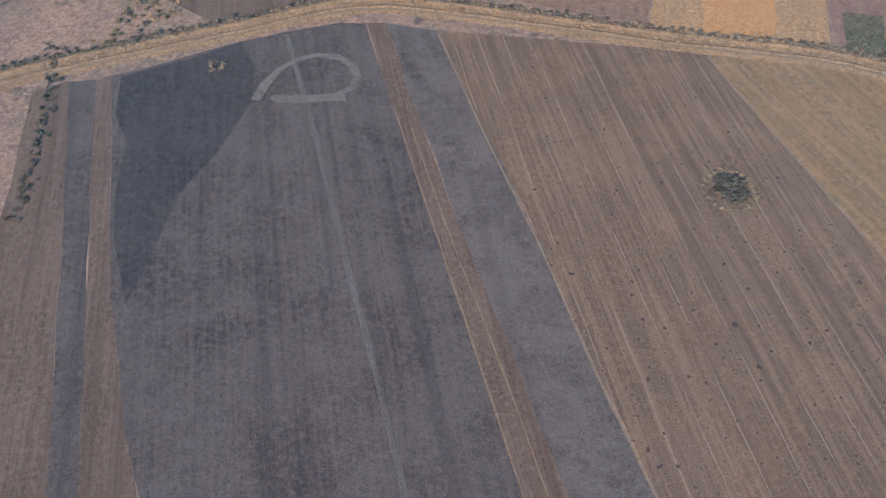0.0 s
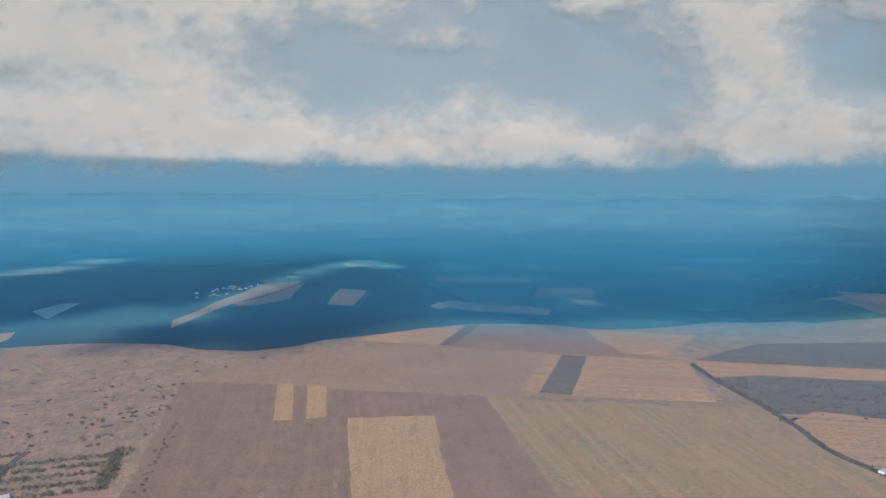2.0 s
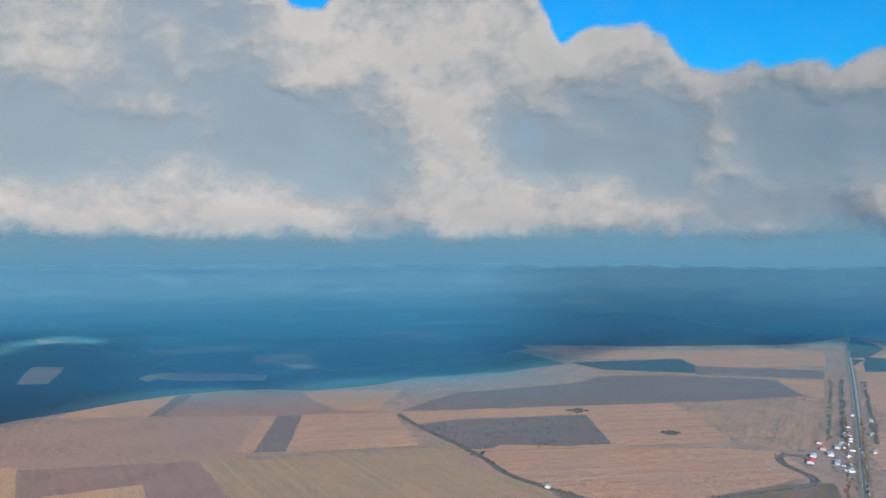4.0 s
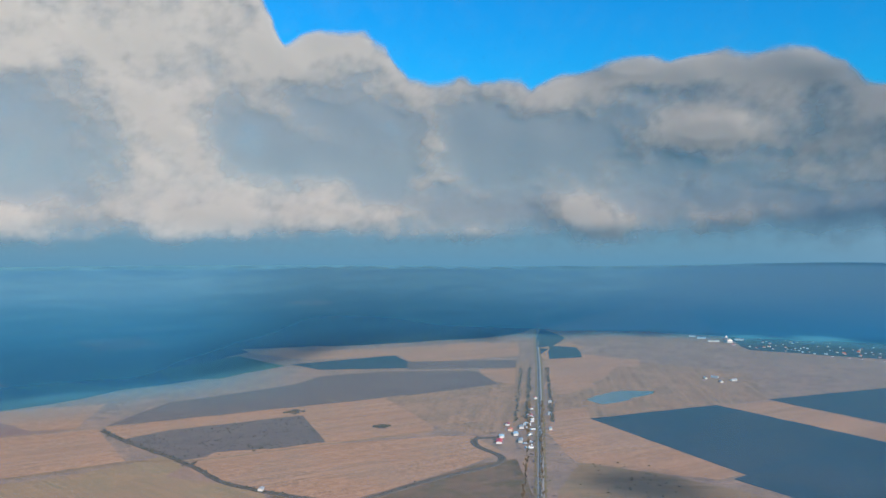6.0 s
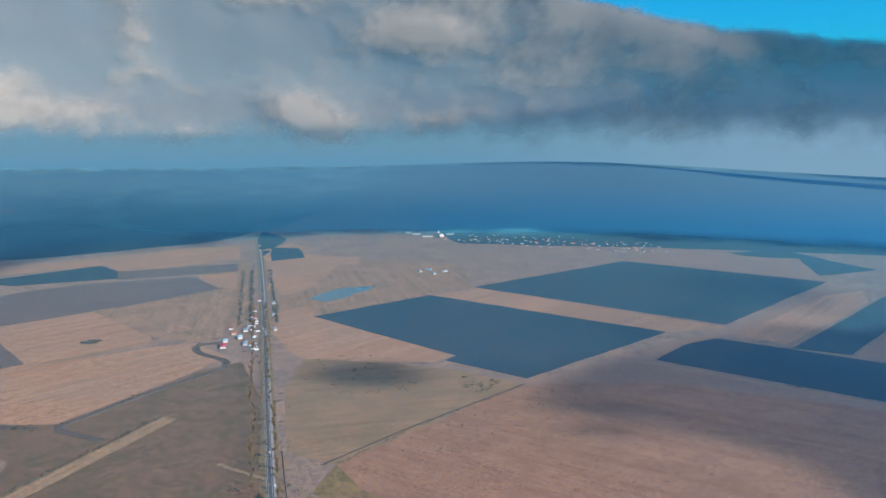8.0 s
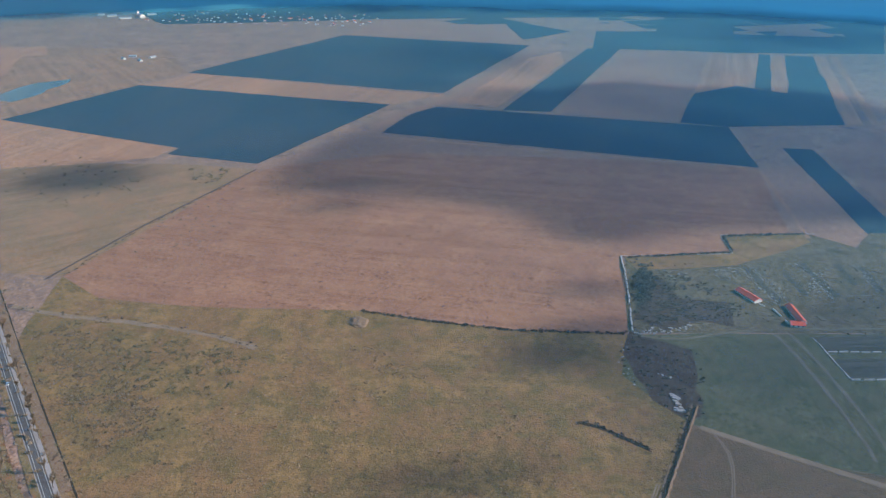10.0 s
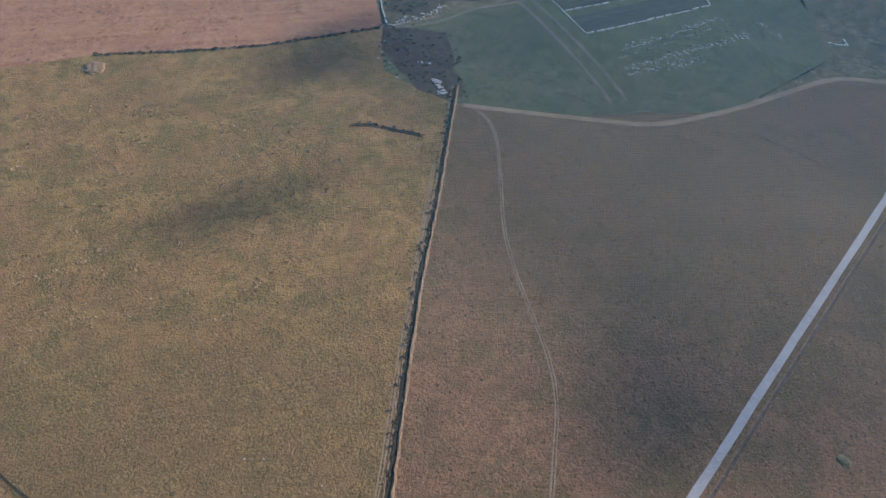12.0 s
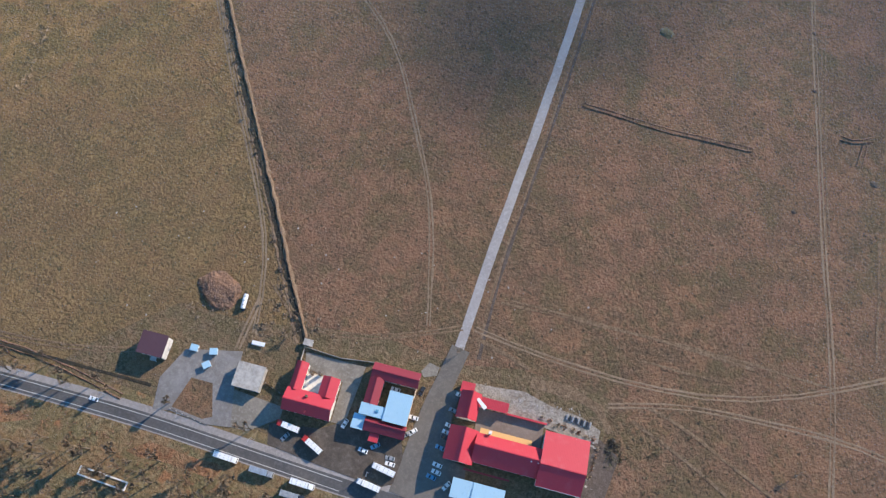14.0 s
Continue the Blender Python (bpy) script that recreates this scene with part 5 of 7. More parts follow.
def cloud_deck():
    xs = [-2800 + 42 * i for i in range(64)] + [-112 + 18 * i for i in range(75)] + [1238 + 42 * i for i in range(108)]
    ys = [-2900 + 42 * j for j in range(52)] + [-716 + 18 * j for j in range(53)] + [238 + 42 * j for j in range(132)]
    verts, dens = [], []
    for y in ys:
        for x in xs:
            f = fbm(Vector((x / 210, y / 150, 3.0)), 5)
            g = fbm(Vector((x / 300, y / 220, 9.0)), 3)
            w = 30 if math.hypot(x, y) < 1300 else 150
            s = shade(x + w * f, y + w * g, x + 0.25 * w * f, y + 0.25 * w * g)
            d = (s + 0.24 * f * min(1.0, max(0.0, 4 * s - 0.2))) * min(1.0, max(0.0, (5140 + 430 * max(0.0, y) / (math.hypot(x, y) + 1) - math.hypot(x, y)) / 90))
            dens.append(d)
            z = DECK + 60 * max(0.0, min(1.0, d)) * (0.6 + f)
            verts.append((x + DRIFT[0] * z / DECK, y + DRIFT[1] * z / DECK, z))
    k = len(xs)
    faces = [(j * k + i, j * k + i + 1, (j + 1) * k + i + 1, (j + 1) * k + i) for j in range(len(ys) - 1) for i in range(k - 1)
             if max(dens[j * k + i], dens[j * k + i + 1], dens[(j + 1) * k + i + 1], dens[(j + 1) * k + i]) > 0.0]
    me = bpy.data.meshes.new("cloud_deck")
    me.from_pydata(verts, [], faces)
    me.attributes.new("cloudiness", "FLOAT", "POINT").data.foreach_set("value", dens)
    # the blue tint puts colour into the shade that the deck casts
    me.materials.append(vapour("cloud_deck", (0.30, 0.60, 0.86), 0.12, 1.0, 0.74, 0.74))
    tagged(new("cloud_deck", me), "unseen blue-tinted cloud deck overhead shading parts of the land", "cloud", kind="structure")


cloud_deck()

# glowing ring that stands in for far haze under the cloud base
n = Nodes("haze_glow")
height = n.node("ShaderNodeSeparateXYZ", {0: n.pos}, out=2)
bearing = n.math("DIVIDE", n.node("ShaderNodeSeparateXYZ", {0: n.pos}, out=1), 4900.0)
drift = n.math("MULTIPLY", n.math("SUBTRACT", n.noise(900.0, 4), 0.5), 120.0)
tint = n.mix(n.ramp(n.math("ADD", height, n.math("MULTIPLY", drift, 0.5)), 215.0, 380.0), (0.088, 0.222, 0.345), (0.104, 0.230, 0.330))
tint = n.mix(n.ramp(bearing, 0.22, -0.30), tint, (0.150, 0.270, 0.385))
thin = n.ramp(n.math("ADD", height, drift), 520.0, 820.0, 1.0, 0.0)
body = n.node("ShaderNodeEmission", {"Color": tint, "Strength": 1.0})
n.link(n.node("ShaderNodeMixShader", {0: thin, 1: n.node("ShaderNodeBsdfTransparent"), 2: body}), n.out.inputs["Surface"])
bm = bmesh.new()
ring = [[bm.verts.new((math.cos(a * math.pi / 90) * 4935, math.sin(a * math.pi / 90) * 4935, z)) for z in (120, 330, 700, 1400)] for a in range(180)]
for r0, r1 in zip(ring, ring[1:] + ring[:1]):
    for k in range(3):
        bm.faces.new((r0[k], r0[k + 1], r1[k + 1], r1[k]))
tagged(new("backdrop", mesh_from("backdrop", bm, n.mat)), "glowing blue ring standing in for haze over the far land", "haze", kind="structure")

# tinted sheet over the plain that stands in for haze, thicker with distance
n = Nodes("haze_tint")
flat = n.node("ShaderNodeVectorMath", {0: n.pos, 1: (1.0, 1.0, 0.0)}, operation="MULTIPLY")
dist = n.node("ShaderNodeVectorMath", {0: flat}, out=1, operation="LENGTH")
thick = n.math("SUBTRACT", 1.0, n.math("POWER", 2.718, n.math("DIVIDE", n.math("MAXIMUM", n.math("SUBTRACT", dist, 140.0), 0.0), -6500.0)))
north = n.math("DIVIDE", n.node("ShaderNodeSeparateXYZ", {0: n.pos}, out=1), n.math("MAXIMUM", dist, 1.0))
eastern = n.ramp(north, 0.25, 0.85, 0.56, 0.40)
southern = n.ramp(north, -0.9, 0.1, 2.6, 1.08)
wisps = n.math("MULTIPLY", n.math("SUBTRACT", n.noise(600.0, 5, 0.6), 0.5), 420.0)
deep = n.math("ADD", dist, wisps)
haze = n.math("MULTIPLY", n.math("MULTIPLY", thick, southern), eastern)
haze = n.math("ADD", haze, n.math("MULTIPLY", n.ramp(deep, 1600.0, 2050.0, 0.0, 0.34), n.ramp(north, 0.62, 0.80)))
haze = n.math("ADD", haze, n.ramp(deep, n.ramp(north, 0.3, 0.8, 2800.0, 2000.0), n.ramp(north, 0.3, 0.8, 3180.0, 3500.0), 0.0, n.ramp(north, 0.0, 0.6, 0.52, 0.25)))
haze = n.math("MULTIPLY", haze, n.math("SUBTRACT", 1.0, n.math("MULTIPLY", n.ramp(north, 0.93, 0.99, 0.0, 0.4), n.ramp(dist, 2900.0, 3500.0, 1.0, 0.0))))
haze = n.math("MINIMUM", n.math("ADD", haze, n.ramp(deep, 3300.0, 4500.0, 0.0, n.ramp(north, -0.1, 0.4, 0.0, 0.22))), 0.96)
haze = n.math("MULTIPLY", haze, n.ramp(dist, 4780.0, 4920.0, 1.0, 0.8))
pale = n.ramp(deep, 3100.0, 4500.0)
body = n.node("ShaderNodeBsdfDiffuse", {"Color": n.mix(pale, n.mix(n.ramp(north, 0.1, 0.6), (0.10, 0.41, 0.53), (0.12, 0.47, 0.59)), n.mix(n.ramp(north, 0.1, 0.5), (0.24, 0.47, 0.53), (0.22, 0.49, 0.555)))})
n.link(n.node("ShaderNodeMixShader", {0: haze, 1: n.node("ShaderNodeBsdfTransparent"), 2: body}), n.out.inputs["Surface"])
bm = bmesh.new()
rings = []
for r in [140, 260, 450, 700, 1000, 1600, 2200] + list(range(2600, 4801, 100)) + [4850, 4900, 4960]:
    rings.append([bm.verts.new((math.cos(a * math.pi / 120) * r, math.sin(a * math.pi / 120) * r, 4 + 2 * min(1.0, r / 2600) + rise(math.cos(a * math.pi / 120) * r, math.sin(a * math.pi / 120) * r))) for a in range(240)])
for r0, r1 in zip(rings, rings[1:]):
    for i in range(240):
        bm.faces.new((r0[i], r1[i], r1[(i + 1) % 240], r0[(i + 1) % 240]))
tagged(new("haze_sheet", mesh_from("haze_sheet", bm, n.mat)), "thin blue sheet over the far plain standing in for haze", "haze", kind="structure")


# ---- roadside settlement: yards ----
plot("bare_patch", bare_earth, [(-54, -52), (-66, -44), (-64, -24), (-53, -22), (-52, -40)], "bare trodden earth behind the inn", wobble=2.5)
plot("truck_yard", mud_yard, [(84, -21), (62, -24), (52, -30), (26, -29), (20, -12), (30, -7), (56, -9), (82, -12)], "dark muddy lorry yard")
plot("forecourt", forecourt_paving, [(131, -43), (106, -48), (104, -30), (98, -15), (112, -13), (128, -15), (136, -14), (138, -28)], "pale paved forecourt with a grass island")
plot("grass_island", meadow_brown, [(124, -31), (114, -31), (109, -17), (113, -15), (128, -17)], "worn grass island in the forecourt")
plot("gravel_apron", gravel, [(104, -31), (80, -29), (80, -24), (92, -15), (100, -15)], "grey gravel apron")
lane("lane_apron", apron, [spot(11, -74), spot(12.5, -64), spot(16, -50), spot(19, -30), spot(21, -6)], 8.5, "grey-brown paved lane apron", "yard", wobble=0.5)
plot("car_park", apron, [(14, -55), (18, -30), (17, -6), (-6, -6), (-4, -24), (6, -26), (7, -42), (6, -55)], "dark asphalt car park")
plot("gravel_yard", pale_gravel, [(2, -60), (-8, -62), (-20, -62), (-34, -60), (-48, -57), (-57, -55), (-57, -47), (-48, -48), (-38, -48), (-14, -52), (2, -55)], "pale gravel yard behind the red inn", wobble=3.2)
plot("inn_court", paving, [(-3, -51), (-33, -50), (-33, -38), (-4, -38)], "brown paved inn courtyard")
plot("house_court", white_wall, [(74, -46), (66, -46), (66, -37), (74, -37)], "pale concrete house court")
plot("house_yard", gravel, [(78, -55), (50, -55), (52, -28), (58, -28), (58, -46), (76, -48)], "grey gravel house yard")
field("pale_patch", gravel, [(47, -45), (46, -50), (41, -51), (40, -47), (44, -43)], "pale sandy patch by the lane", "yard", 0.8)


# ---- buildings ----
def house(name, label, a, b, category="house", turn=0.0, group=""):
    """An empty at the base of a building, turned with the road."""
    ob = new(name)
    ob.matrix_world = pose(*spot(a, b), 0, 0, 0, TURN + turn)
    return tagged(ob, label, category, group)


def slab(bm, pts, thick):
    """A flat plate from a ring of corners, with thickness downwards."""
    top = [bm.verts.new(p) for p in pts]
    low = [bm.verts.new((x, y, z - thick)) for x, y, z in pts]
    bm.faces.new(top)
    bm.faces.new(low[::-1])
    for i in range(len(pts)):
        j = (i + 1) % len(pts)
        bm.faces.new((top[j], top[i], low[i], low[j]))


def gable(ob, x0, x1, y0, y1, eave, ridge, wall, roof, along_x=True, over=0.5, windows=True, mid=0.5):
    """A wing with a pitched roof: wall body, two roof slopes, ridge cap, windows."""
    bm = bmesh.new()
    if along_x:
        ym = y0 + (y1 - y0) * mid
        prof = [(y0, 0), (y1, 0), (y1, eave), (ym, ridge - 0.2), (y0, eave)]
        ends = [[bm.verts.new((x, y, z)) for y, z in prof] for x in (x0, x1)]
    else:
        xm = x0 + (x1 - x0) * mid
        prof = [(x0, 0), (x1, 0), (x1, eave), (xm, ridge - 0.2), (x0, eave)]
        ends = [[bm.verts.new((x, y, z)) for x, z in prof] for y in (y0, y1)]
    bm.faces.new(ends[0])
    bm.faces.new(ends[1][::-1])
    for i in range(5):
        j = (i + 1) % 5
        bm.faces.new((ends[0][j], ends[0][i], ends[1][i], ends[1][j]))
    bmesh.ops.recalc_face_normals(bm, faces=bm.faces[:])
    part("wall", bm, wall, ob)
    if along_x:
        d0, d1 = over * (ridge - eave) / max(0.1, ym - y0), over * (ridge - eave) / max(0.1, y1 - ym)
        slopes = ([(x0 - over, y0 - over, eave - d0), (x1 + over, y0 - over, eave - d0), (x1 + over, ym, ridge), (x0 - over, ym, ridge)],
                  [(x0 - over, ym, ridge), (x1 + over, ym, ridge), (x1 + over, y1 + over, eave - d1), (x0 - over, y1 + over, eave - d1)])
        cap = (x0 - over, x1 + over, ym - 0.2, ym + 0.2, ridge - 0.04, ridge + 0.1)
    else:
        d0, d1 = over * (ridge - eave) / max(0.1, xm - x0), over * (ridge - eave) / max(0.1, x1 - xm)
        slopes = ([(x0 - over, y1 + over, eave - d0), (x0 - over, y0 - over, eave - d0), (xm, y0 - over, ridge), (xm, y1 + over, ridge)],
                  [(xm, y1 + over, ridge), (xm, y0 - over, ridge), (x1 + over, y0 - over, eave - d1), (x1 + over, y1 + over, eave - d1)])
        cap = (xm - 0.2, xm + 0.2, y0 - over, y1 + over, ridge - 0.04, ridge + 0.1)
    for ring in slopes:
        bm = bmesh.new()
        slab(bm, ring, 0.18)
        bmesh.ops.recalc_face_normals(bm, faces=bm.faces[:])
        part("roof_slope", bm, roof, ob)
    part("ridge_cap", boxes(cap), roof, ob)
    if windows:
        n = max(1, int((x1 - x0 if along_x else y1 - y0) / 3.2))
        for k in range(n):
            q = (k + 0.5) / n
            for side in (0, 1):
                for z in ((1.0, 4.2) if eave > 6 else (1.0,)):
                    if along_x:
                        c, y = x0 + (x1 - x0) * q, (y0, y1)[side]
                        dim = (c - 0.6, c + 0.6, y - 0.06, y + 0.06, z, z + 1.3)
                    else:
                        c, x = y0 + (y1 - y0) * q, (x0, x1)[side]
                        dim = (x - 0.06, x + 0.06, c - 0.6, c + 0.6, z, z + 1.3)
                    w = part("window", boxes(dim), glass, ob)
                    part("window_sill", boxes((dim[0] - 0.1, dim[1] + 0.1, dim[2] - 0.08, dim[3] + 0.08, z - 0.1, z - 0.02)), white_wall, w)


def flat_block(ob, x0, x1, y0, y1, high, wall, roof, over=0.3, tilt=0.0, windows=True):
    """A flat-roofed block: walls, roof plate with a low rim, windows and a door."""
    part("wall", boxes((x0, x1, y0, y1, 0, high)), wall, ob)
    bm = bmesh.new()
    slab(bm, [(x0 - over, y0 - over, high + 0.3 + tilt), (x1 + over, y0 - over, high + 0.3 + tilt), (x1 + over, y1 + over, high + 0.3), (x0 - over, y1 + over, high + 0.3)], 0.28)
    bmesh.ops.recalc_face_normals(bm, faces=bm.faces[:])
    part("roof", bm, roof, ob)
    if windows:
        for k in range(max(1, int((x1 - x0) / 3.5))):
            c = x0 + 1.8 + 3.5 * k
            part("window", boxes((c - 0.6, c + 0.6, y1 - 0.05, y1 + 0.06, 1.0, 2.2)), glass, ob)
        part("door", boxes((x0 - 0.06, x0 + 0.05, (y0 + y1) / 2 - 0.5, (y0 + y1) / 2 + 0.5, 0, 2.05)), grey_paint, ob)


hut = house("house", "white two-storey house with a dark brown sheet roof", 143.7, -40.3)
flat_block(hut, -5.6, 5.6, -4.6, 4.6, 7.0, white_wall, roof_brown, over=0.5, tilt=0.6)
part("porch", boxes((-2.2, 0.6, 4.6, 6.6, 2.6, 2.8), (-2.1, -1.9, 6.3, 6.5, 0, 2.6), (0.3, 0.5, 6.3, 6.5, 0, 2.6)), tin, hut)
part("balcony", boxes((-5.9, -4.6, -3.5, 3.5, 2.7, 2.9), (-5.95, -5.85, -3.5, 3.5, 2.9, 3.8)), white_wall, hut)
shed = house("derelict_shed", "derelict concrete shed with a stained pale roof and a fallen corner", 98.2, -37.5, "shed")
flat_block(shed, -6.0, 6.0, -5.4, 5.4, 4.8, concrete, concrete)
# dark-painted plate in place of a shaded hole through the roof
part("roof_opening", boxes((0.4, 4.6, -5.2, -1.6, 5.03, 5.09)), dark_paint, shed, "dark plate standing in for the shaded hole in the roof")
for k in range(4):
    part("beam", boxes((0.3 + k * 1.3, 0.5 + k * 1.3, -5.4, -1.5, 5.05, 5.25)), concrete, shed)
for k in range(3):
    part("parapet", boxes((-6.2 + 4.1 * k, -2.3 + 4.1 * k, 5.3, 5.6, 5.0, 5.4)), concrete, shed)

red_house = house("house", "white house with a bright red U-shaped metal roof", 69, -36)
gable(red_house, -10.5, 10.3, -1.2, 8.0, 6.8, 9.8, white_wall, roof_red, mid=0.55)
gable(red_house, 5.2, 9.8, -13.2, -1.4, 6.2, 7.8, white_wall, roof_red, along_x=False, mid=0.55)
gable(red_house, -10.3, -3.4, -9.6, -1.4, 6.5, 8.2, white_wall, roof_red, along_x=False, mid=0.5)
part("roof_valley", boxes((-0.3, 0.3, 3.2, 7.9, 7.4, 8.3)), roof_maroon, red_house)
for x, y in ((3.0, -10.0), (-0.6, -10.6)):
    part("chimney", boxes((x - 0.5, x + 0.5, y - 0.5, y + 0.5, 0, 5.2), (x - 0.65, x + 0.65, y - 0.65, y + 0.65, 5.2, 5.5)), bark, red_house, "brown brick yard chimney")
part("terrace", boxes((-3.2, 5.0, -10.6, -1.3, 0.02, 0.5)), cream_wall, red_house, "pale raised terrace")
part("chimney", boxes((0.6, 1.5, 0.4, 1.2, 7.2, 9.9)), bark, red_house, "brown brick chimney")
part("downpipe", boxes((-10.75, -10.6, 7.6, 7.75, 0, 6.8)), tin, red_house)

inn2 = house("house", "motel with maroon roofs and a pale blue sheet roof", 35, -43)
gable(inn2, -10, 10.4, -14, -8, 6.5, 8.1, white_wall, roof_maroon)
gable(inn2, 5, 10.5, -7.6, 3.6, 6.2, 7.6, white_wall, roof_maroon, along_x=False)
flat_block(inn2, -9.6, 0.4, -3.5, 9.2, 7.5, cream_wall, roof_blue, tilt=0.5)
flat_block(inn2, 0.9, 11.2, 4.2, 8.6, 6.9, white_wall, roof_blue, tilt=0.3)
flat_block(inn2, 8.4, 13.2, 9.2, 15.0, 5.1, white_wall, roof_blue, tilt=0.3)
gable(inn2, -9.8, 7.6, 9.8, 14.6, 5.6, 7.4, white_wall, roof_maroon, mid=0.3)
flat_block(inn2, 0.8, 4.4, 15.6, 18.6, 3.9, white_wall, roof_red, windows=False)
part("skylight", boxes((3.2, 4.4, 5.6, 6.6, 7.2, 7.9)), blue_paint, inn2)
part("gate", boxes((-9.8, -9.5, -7.8, -3.8, 0, 2.4)), cream_wall, inn2)

inn = house("inn", "large inn with bright red metal roofs round a paved court", -22, -38, "inn")
gable(inn, 19.0, 27.2, -16.6, -5.6, 7.8, 11.6, white_wall, roof_red, along_x=False, mid=0.42)
gable(inn, 16.6, 28.2, -1.0, 12.6, 7.8, 12.0, white_wall, roof_red, along_x=False, mid=0.45)
gable(inn, -11.4, 16.4, -0.6, 11.0, 7.8, 12.0, white_wall, roof_red, mid=0.42)
gable(inn, -30.2, -11.8, -8.6, 13.8, 8.1, 13.1, white_wall, roof_red, mid=0.62)
flat_block(inn, 6.4, 18.6, -16.2, -12.4, 4.8, cream_wall, roof_red, tilt=0.4)
part("court_wall", boxes((-11.6, 6.2, -12.6, -12.1, 0, 2.6), (-11.7, 6.2, -12.75, -11.95, 2.6, 2.8)), roof_red, inn, "low court wall with a red coping")
bm = bmesh.new()
slab(bm, [(-7.0, -3.8, 3.0), (15.8, -3.8, 3.0), (15.8, -0.7, 3.7), (-7.0, -0.7, 3.7)], 0.12)
bmesh.ops.recalc_face_normals(bm, faces=bm.faces[:])
part("awning", bm, roof_tan, inn, "tan sheet awning over the court terrace")
for k in range(6):
    part("awning_post", boxes((-6.6 + 4.4 * k, -6.45 + 4.4 * k, -3.7, -3.55, 0, 2.95)), bark, inn)
part("chimney", boxes((11.0, 12.0, -2.4, -1.4, 0, 9.4), (10.8, 12.2, -2.6, -1.2, 9.4, 9.8)), white_wall, inn, "white chimney with a red base")
bm = bmesh.new()
slab(bm, [(15.2, -12.0, 8.9), (19.6, -15.2, 9.2), (20.6, -14.2, 9.2), (16.4, -10.6, 8.9)], 0.3)
bmesh.ops.recalc_face_normals(bm, faces=bm.faces[:])
part("slide_roof", bm, white_paint, inn, "curved white canopy strip")
flat_block(inn, 22.6, 28.0, -21.0, -17.0, 4.5, cream_wall, roof_red, tilt=0.2, windows=False)
part("gutter", boxes((-30.4, -11.6, 14.25, 14.45, 7.9, 8.1)), tin, inn)
for k in range(3):
    part("roof_vent", boxes((-14 + 3 * k, -13.4 + 3 * k, 5.2, 5.7, 10.2, 11.4)), white_wall, inn)
low = house("outbuilding", "low building with flat pale blue-grey sheet roofs", -11, -14, "building")
flat_block(low, -11, 2, -4.5, 4.5, 5.4, white_wall, roof_blue)
flat_block(low, 2.6, 11, -4.5, 3.0, 4.8, white_wall, roof_blue, tilt=0.4)
part("canopy", boxes((-12, 8, -9.6, -8.8, 2.9, 3.1)), roof_maroon, low)

kiosk = house("kiosk", "small pale blue and white kiosk on the forecourt", 127, -44, "kiosk")
flat_block(kiosk, -1.5, 1.5, -1.2, 1.2, 2.4, white_paint, roof_blue)
for a, b, s in ((118, -44.5, 15), (119, -38, 40)):
    copy_thing(kiosk, pose(*spot(a, b), 0, 0, 0, TURN + s))


def fence(name, label, ab, high, mat, gap=3.0):
    """A yard wall of panels between posts."""
    ob = new(name)
    ob.matrix_world = pose(*spot(*ab[0]), 0, 0, 0, TURN)
    a0, b0 = ab[0]
    for (p, q), (r, s) in zip(ab, ab[1:]):
        d = math.hypot(r - p, s - q)
        k = max(1, int(d / gap))
        rot = math.degrees(math.atan2(s - q, r - p))
        for i in range(k):
            f = i / k
            m = pose(p + (r - p) * f - a0, q + (s - q) * f - b0, 0, 0, 0, rot)
            shared("post", POST, ob, m)
            me = boxes((0.1, d / k - 0.1, -0.07, 0.07, 0.05, high))
            o = part("panel", me, mat, ob)
            o.matrix_basis = m
    return tagged(ob, label, "wall")


POST = mesh_from("post", boxes((-0.13, 0.13, -0.13, 0.13, 0, 2.2)), concrete)
fence("yard_wall", "grey block yard wall behind the red-roofed house", [(79, -48), (79, -57), (62, -56), (46, -58)], 2.0, concrete)
fence("yard_fence", "dark wooden yard fence between the shed and the house", [(91, -37), (80, -33)], 1.8, twig_dark)
fence("island_fence", "low dark rail on the grass island", [(128, -16), (110, -13)], 0.7, twig_dark)
gatehouse = house("gatehouse", "small white block at the corner of the yard wall", 78, -59, "shed")
flat_block(gatehouse, -1.8, 1.8, -1.2, 1.2, 2.6, white_wall, concrete)
frame_ob = house("stone_frame", "long rectangular pale concrete foundation frame in rough grass", 145.5, 19.0, "foundation", turn=-3.5)
# dark slab that paints the shadow between the kerbs
part("shadow_floor", boxes((-11, 11, -1.3, 1.3, 0, 0.28)), hollow_dark, frame_ob, "dark floor with the kerbs' shadow put into its colour")
for d in ((-11.2, 11.2, -2.0, -1.35, 0, 0.9), (-11.2, 11.2, 1.35, 1.95, 0, 0.9), (-11.2, -10.6, -1.3, 1.3, 0, 0.8), (10.7, 11.2, -1.3, 1.3, 0, 0.8)):
    part("kerb", boxes(d), white_wall, frame_ob)

# ---- vehicles ----
WHEEL = bmesh.new()
bmesh.ops.create_cone(WHEEL, cap_ends=True, segments=14, radius1=0.5, radius2=0.5, depth=0.3, matrix=Matrix.Rotation(math.pi / 2, 4, "X"))
WHEEL = mesh_from("wheel", WHEEL, rubber)


def wheels(ob, spots, r):
    for x, y in spots:
        o = shared("wheel", WHEEL, ob, Matrix.Translation((x, y, r)) @ Matrix.Diagonal((2 * r, 1, 2 * r, 1)))


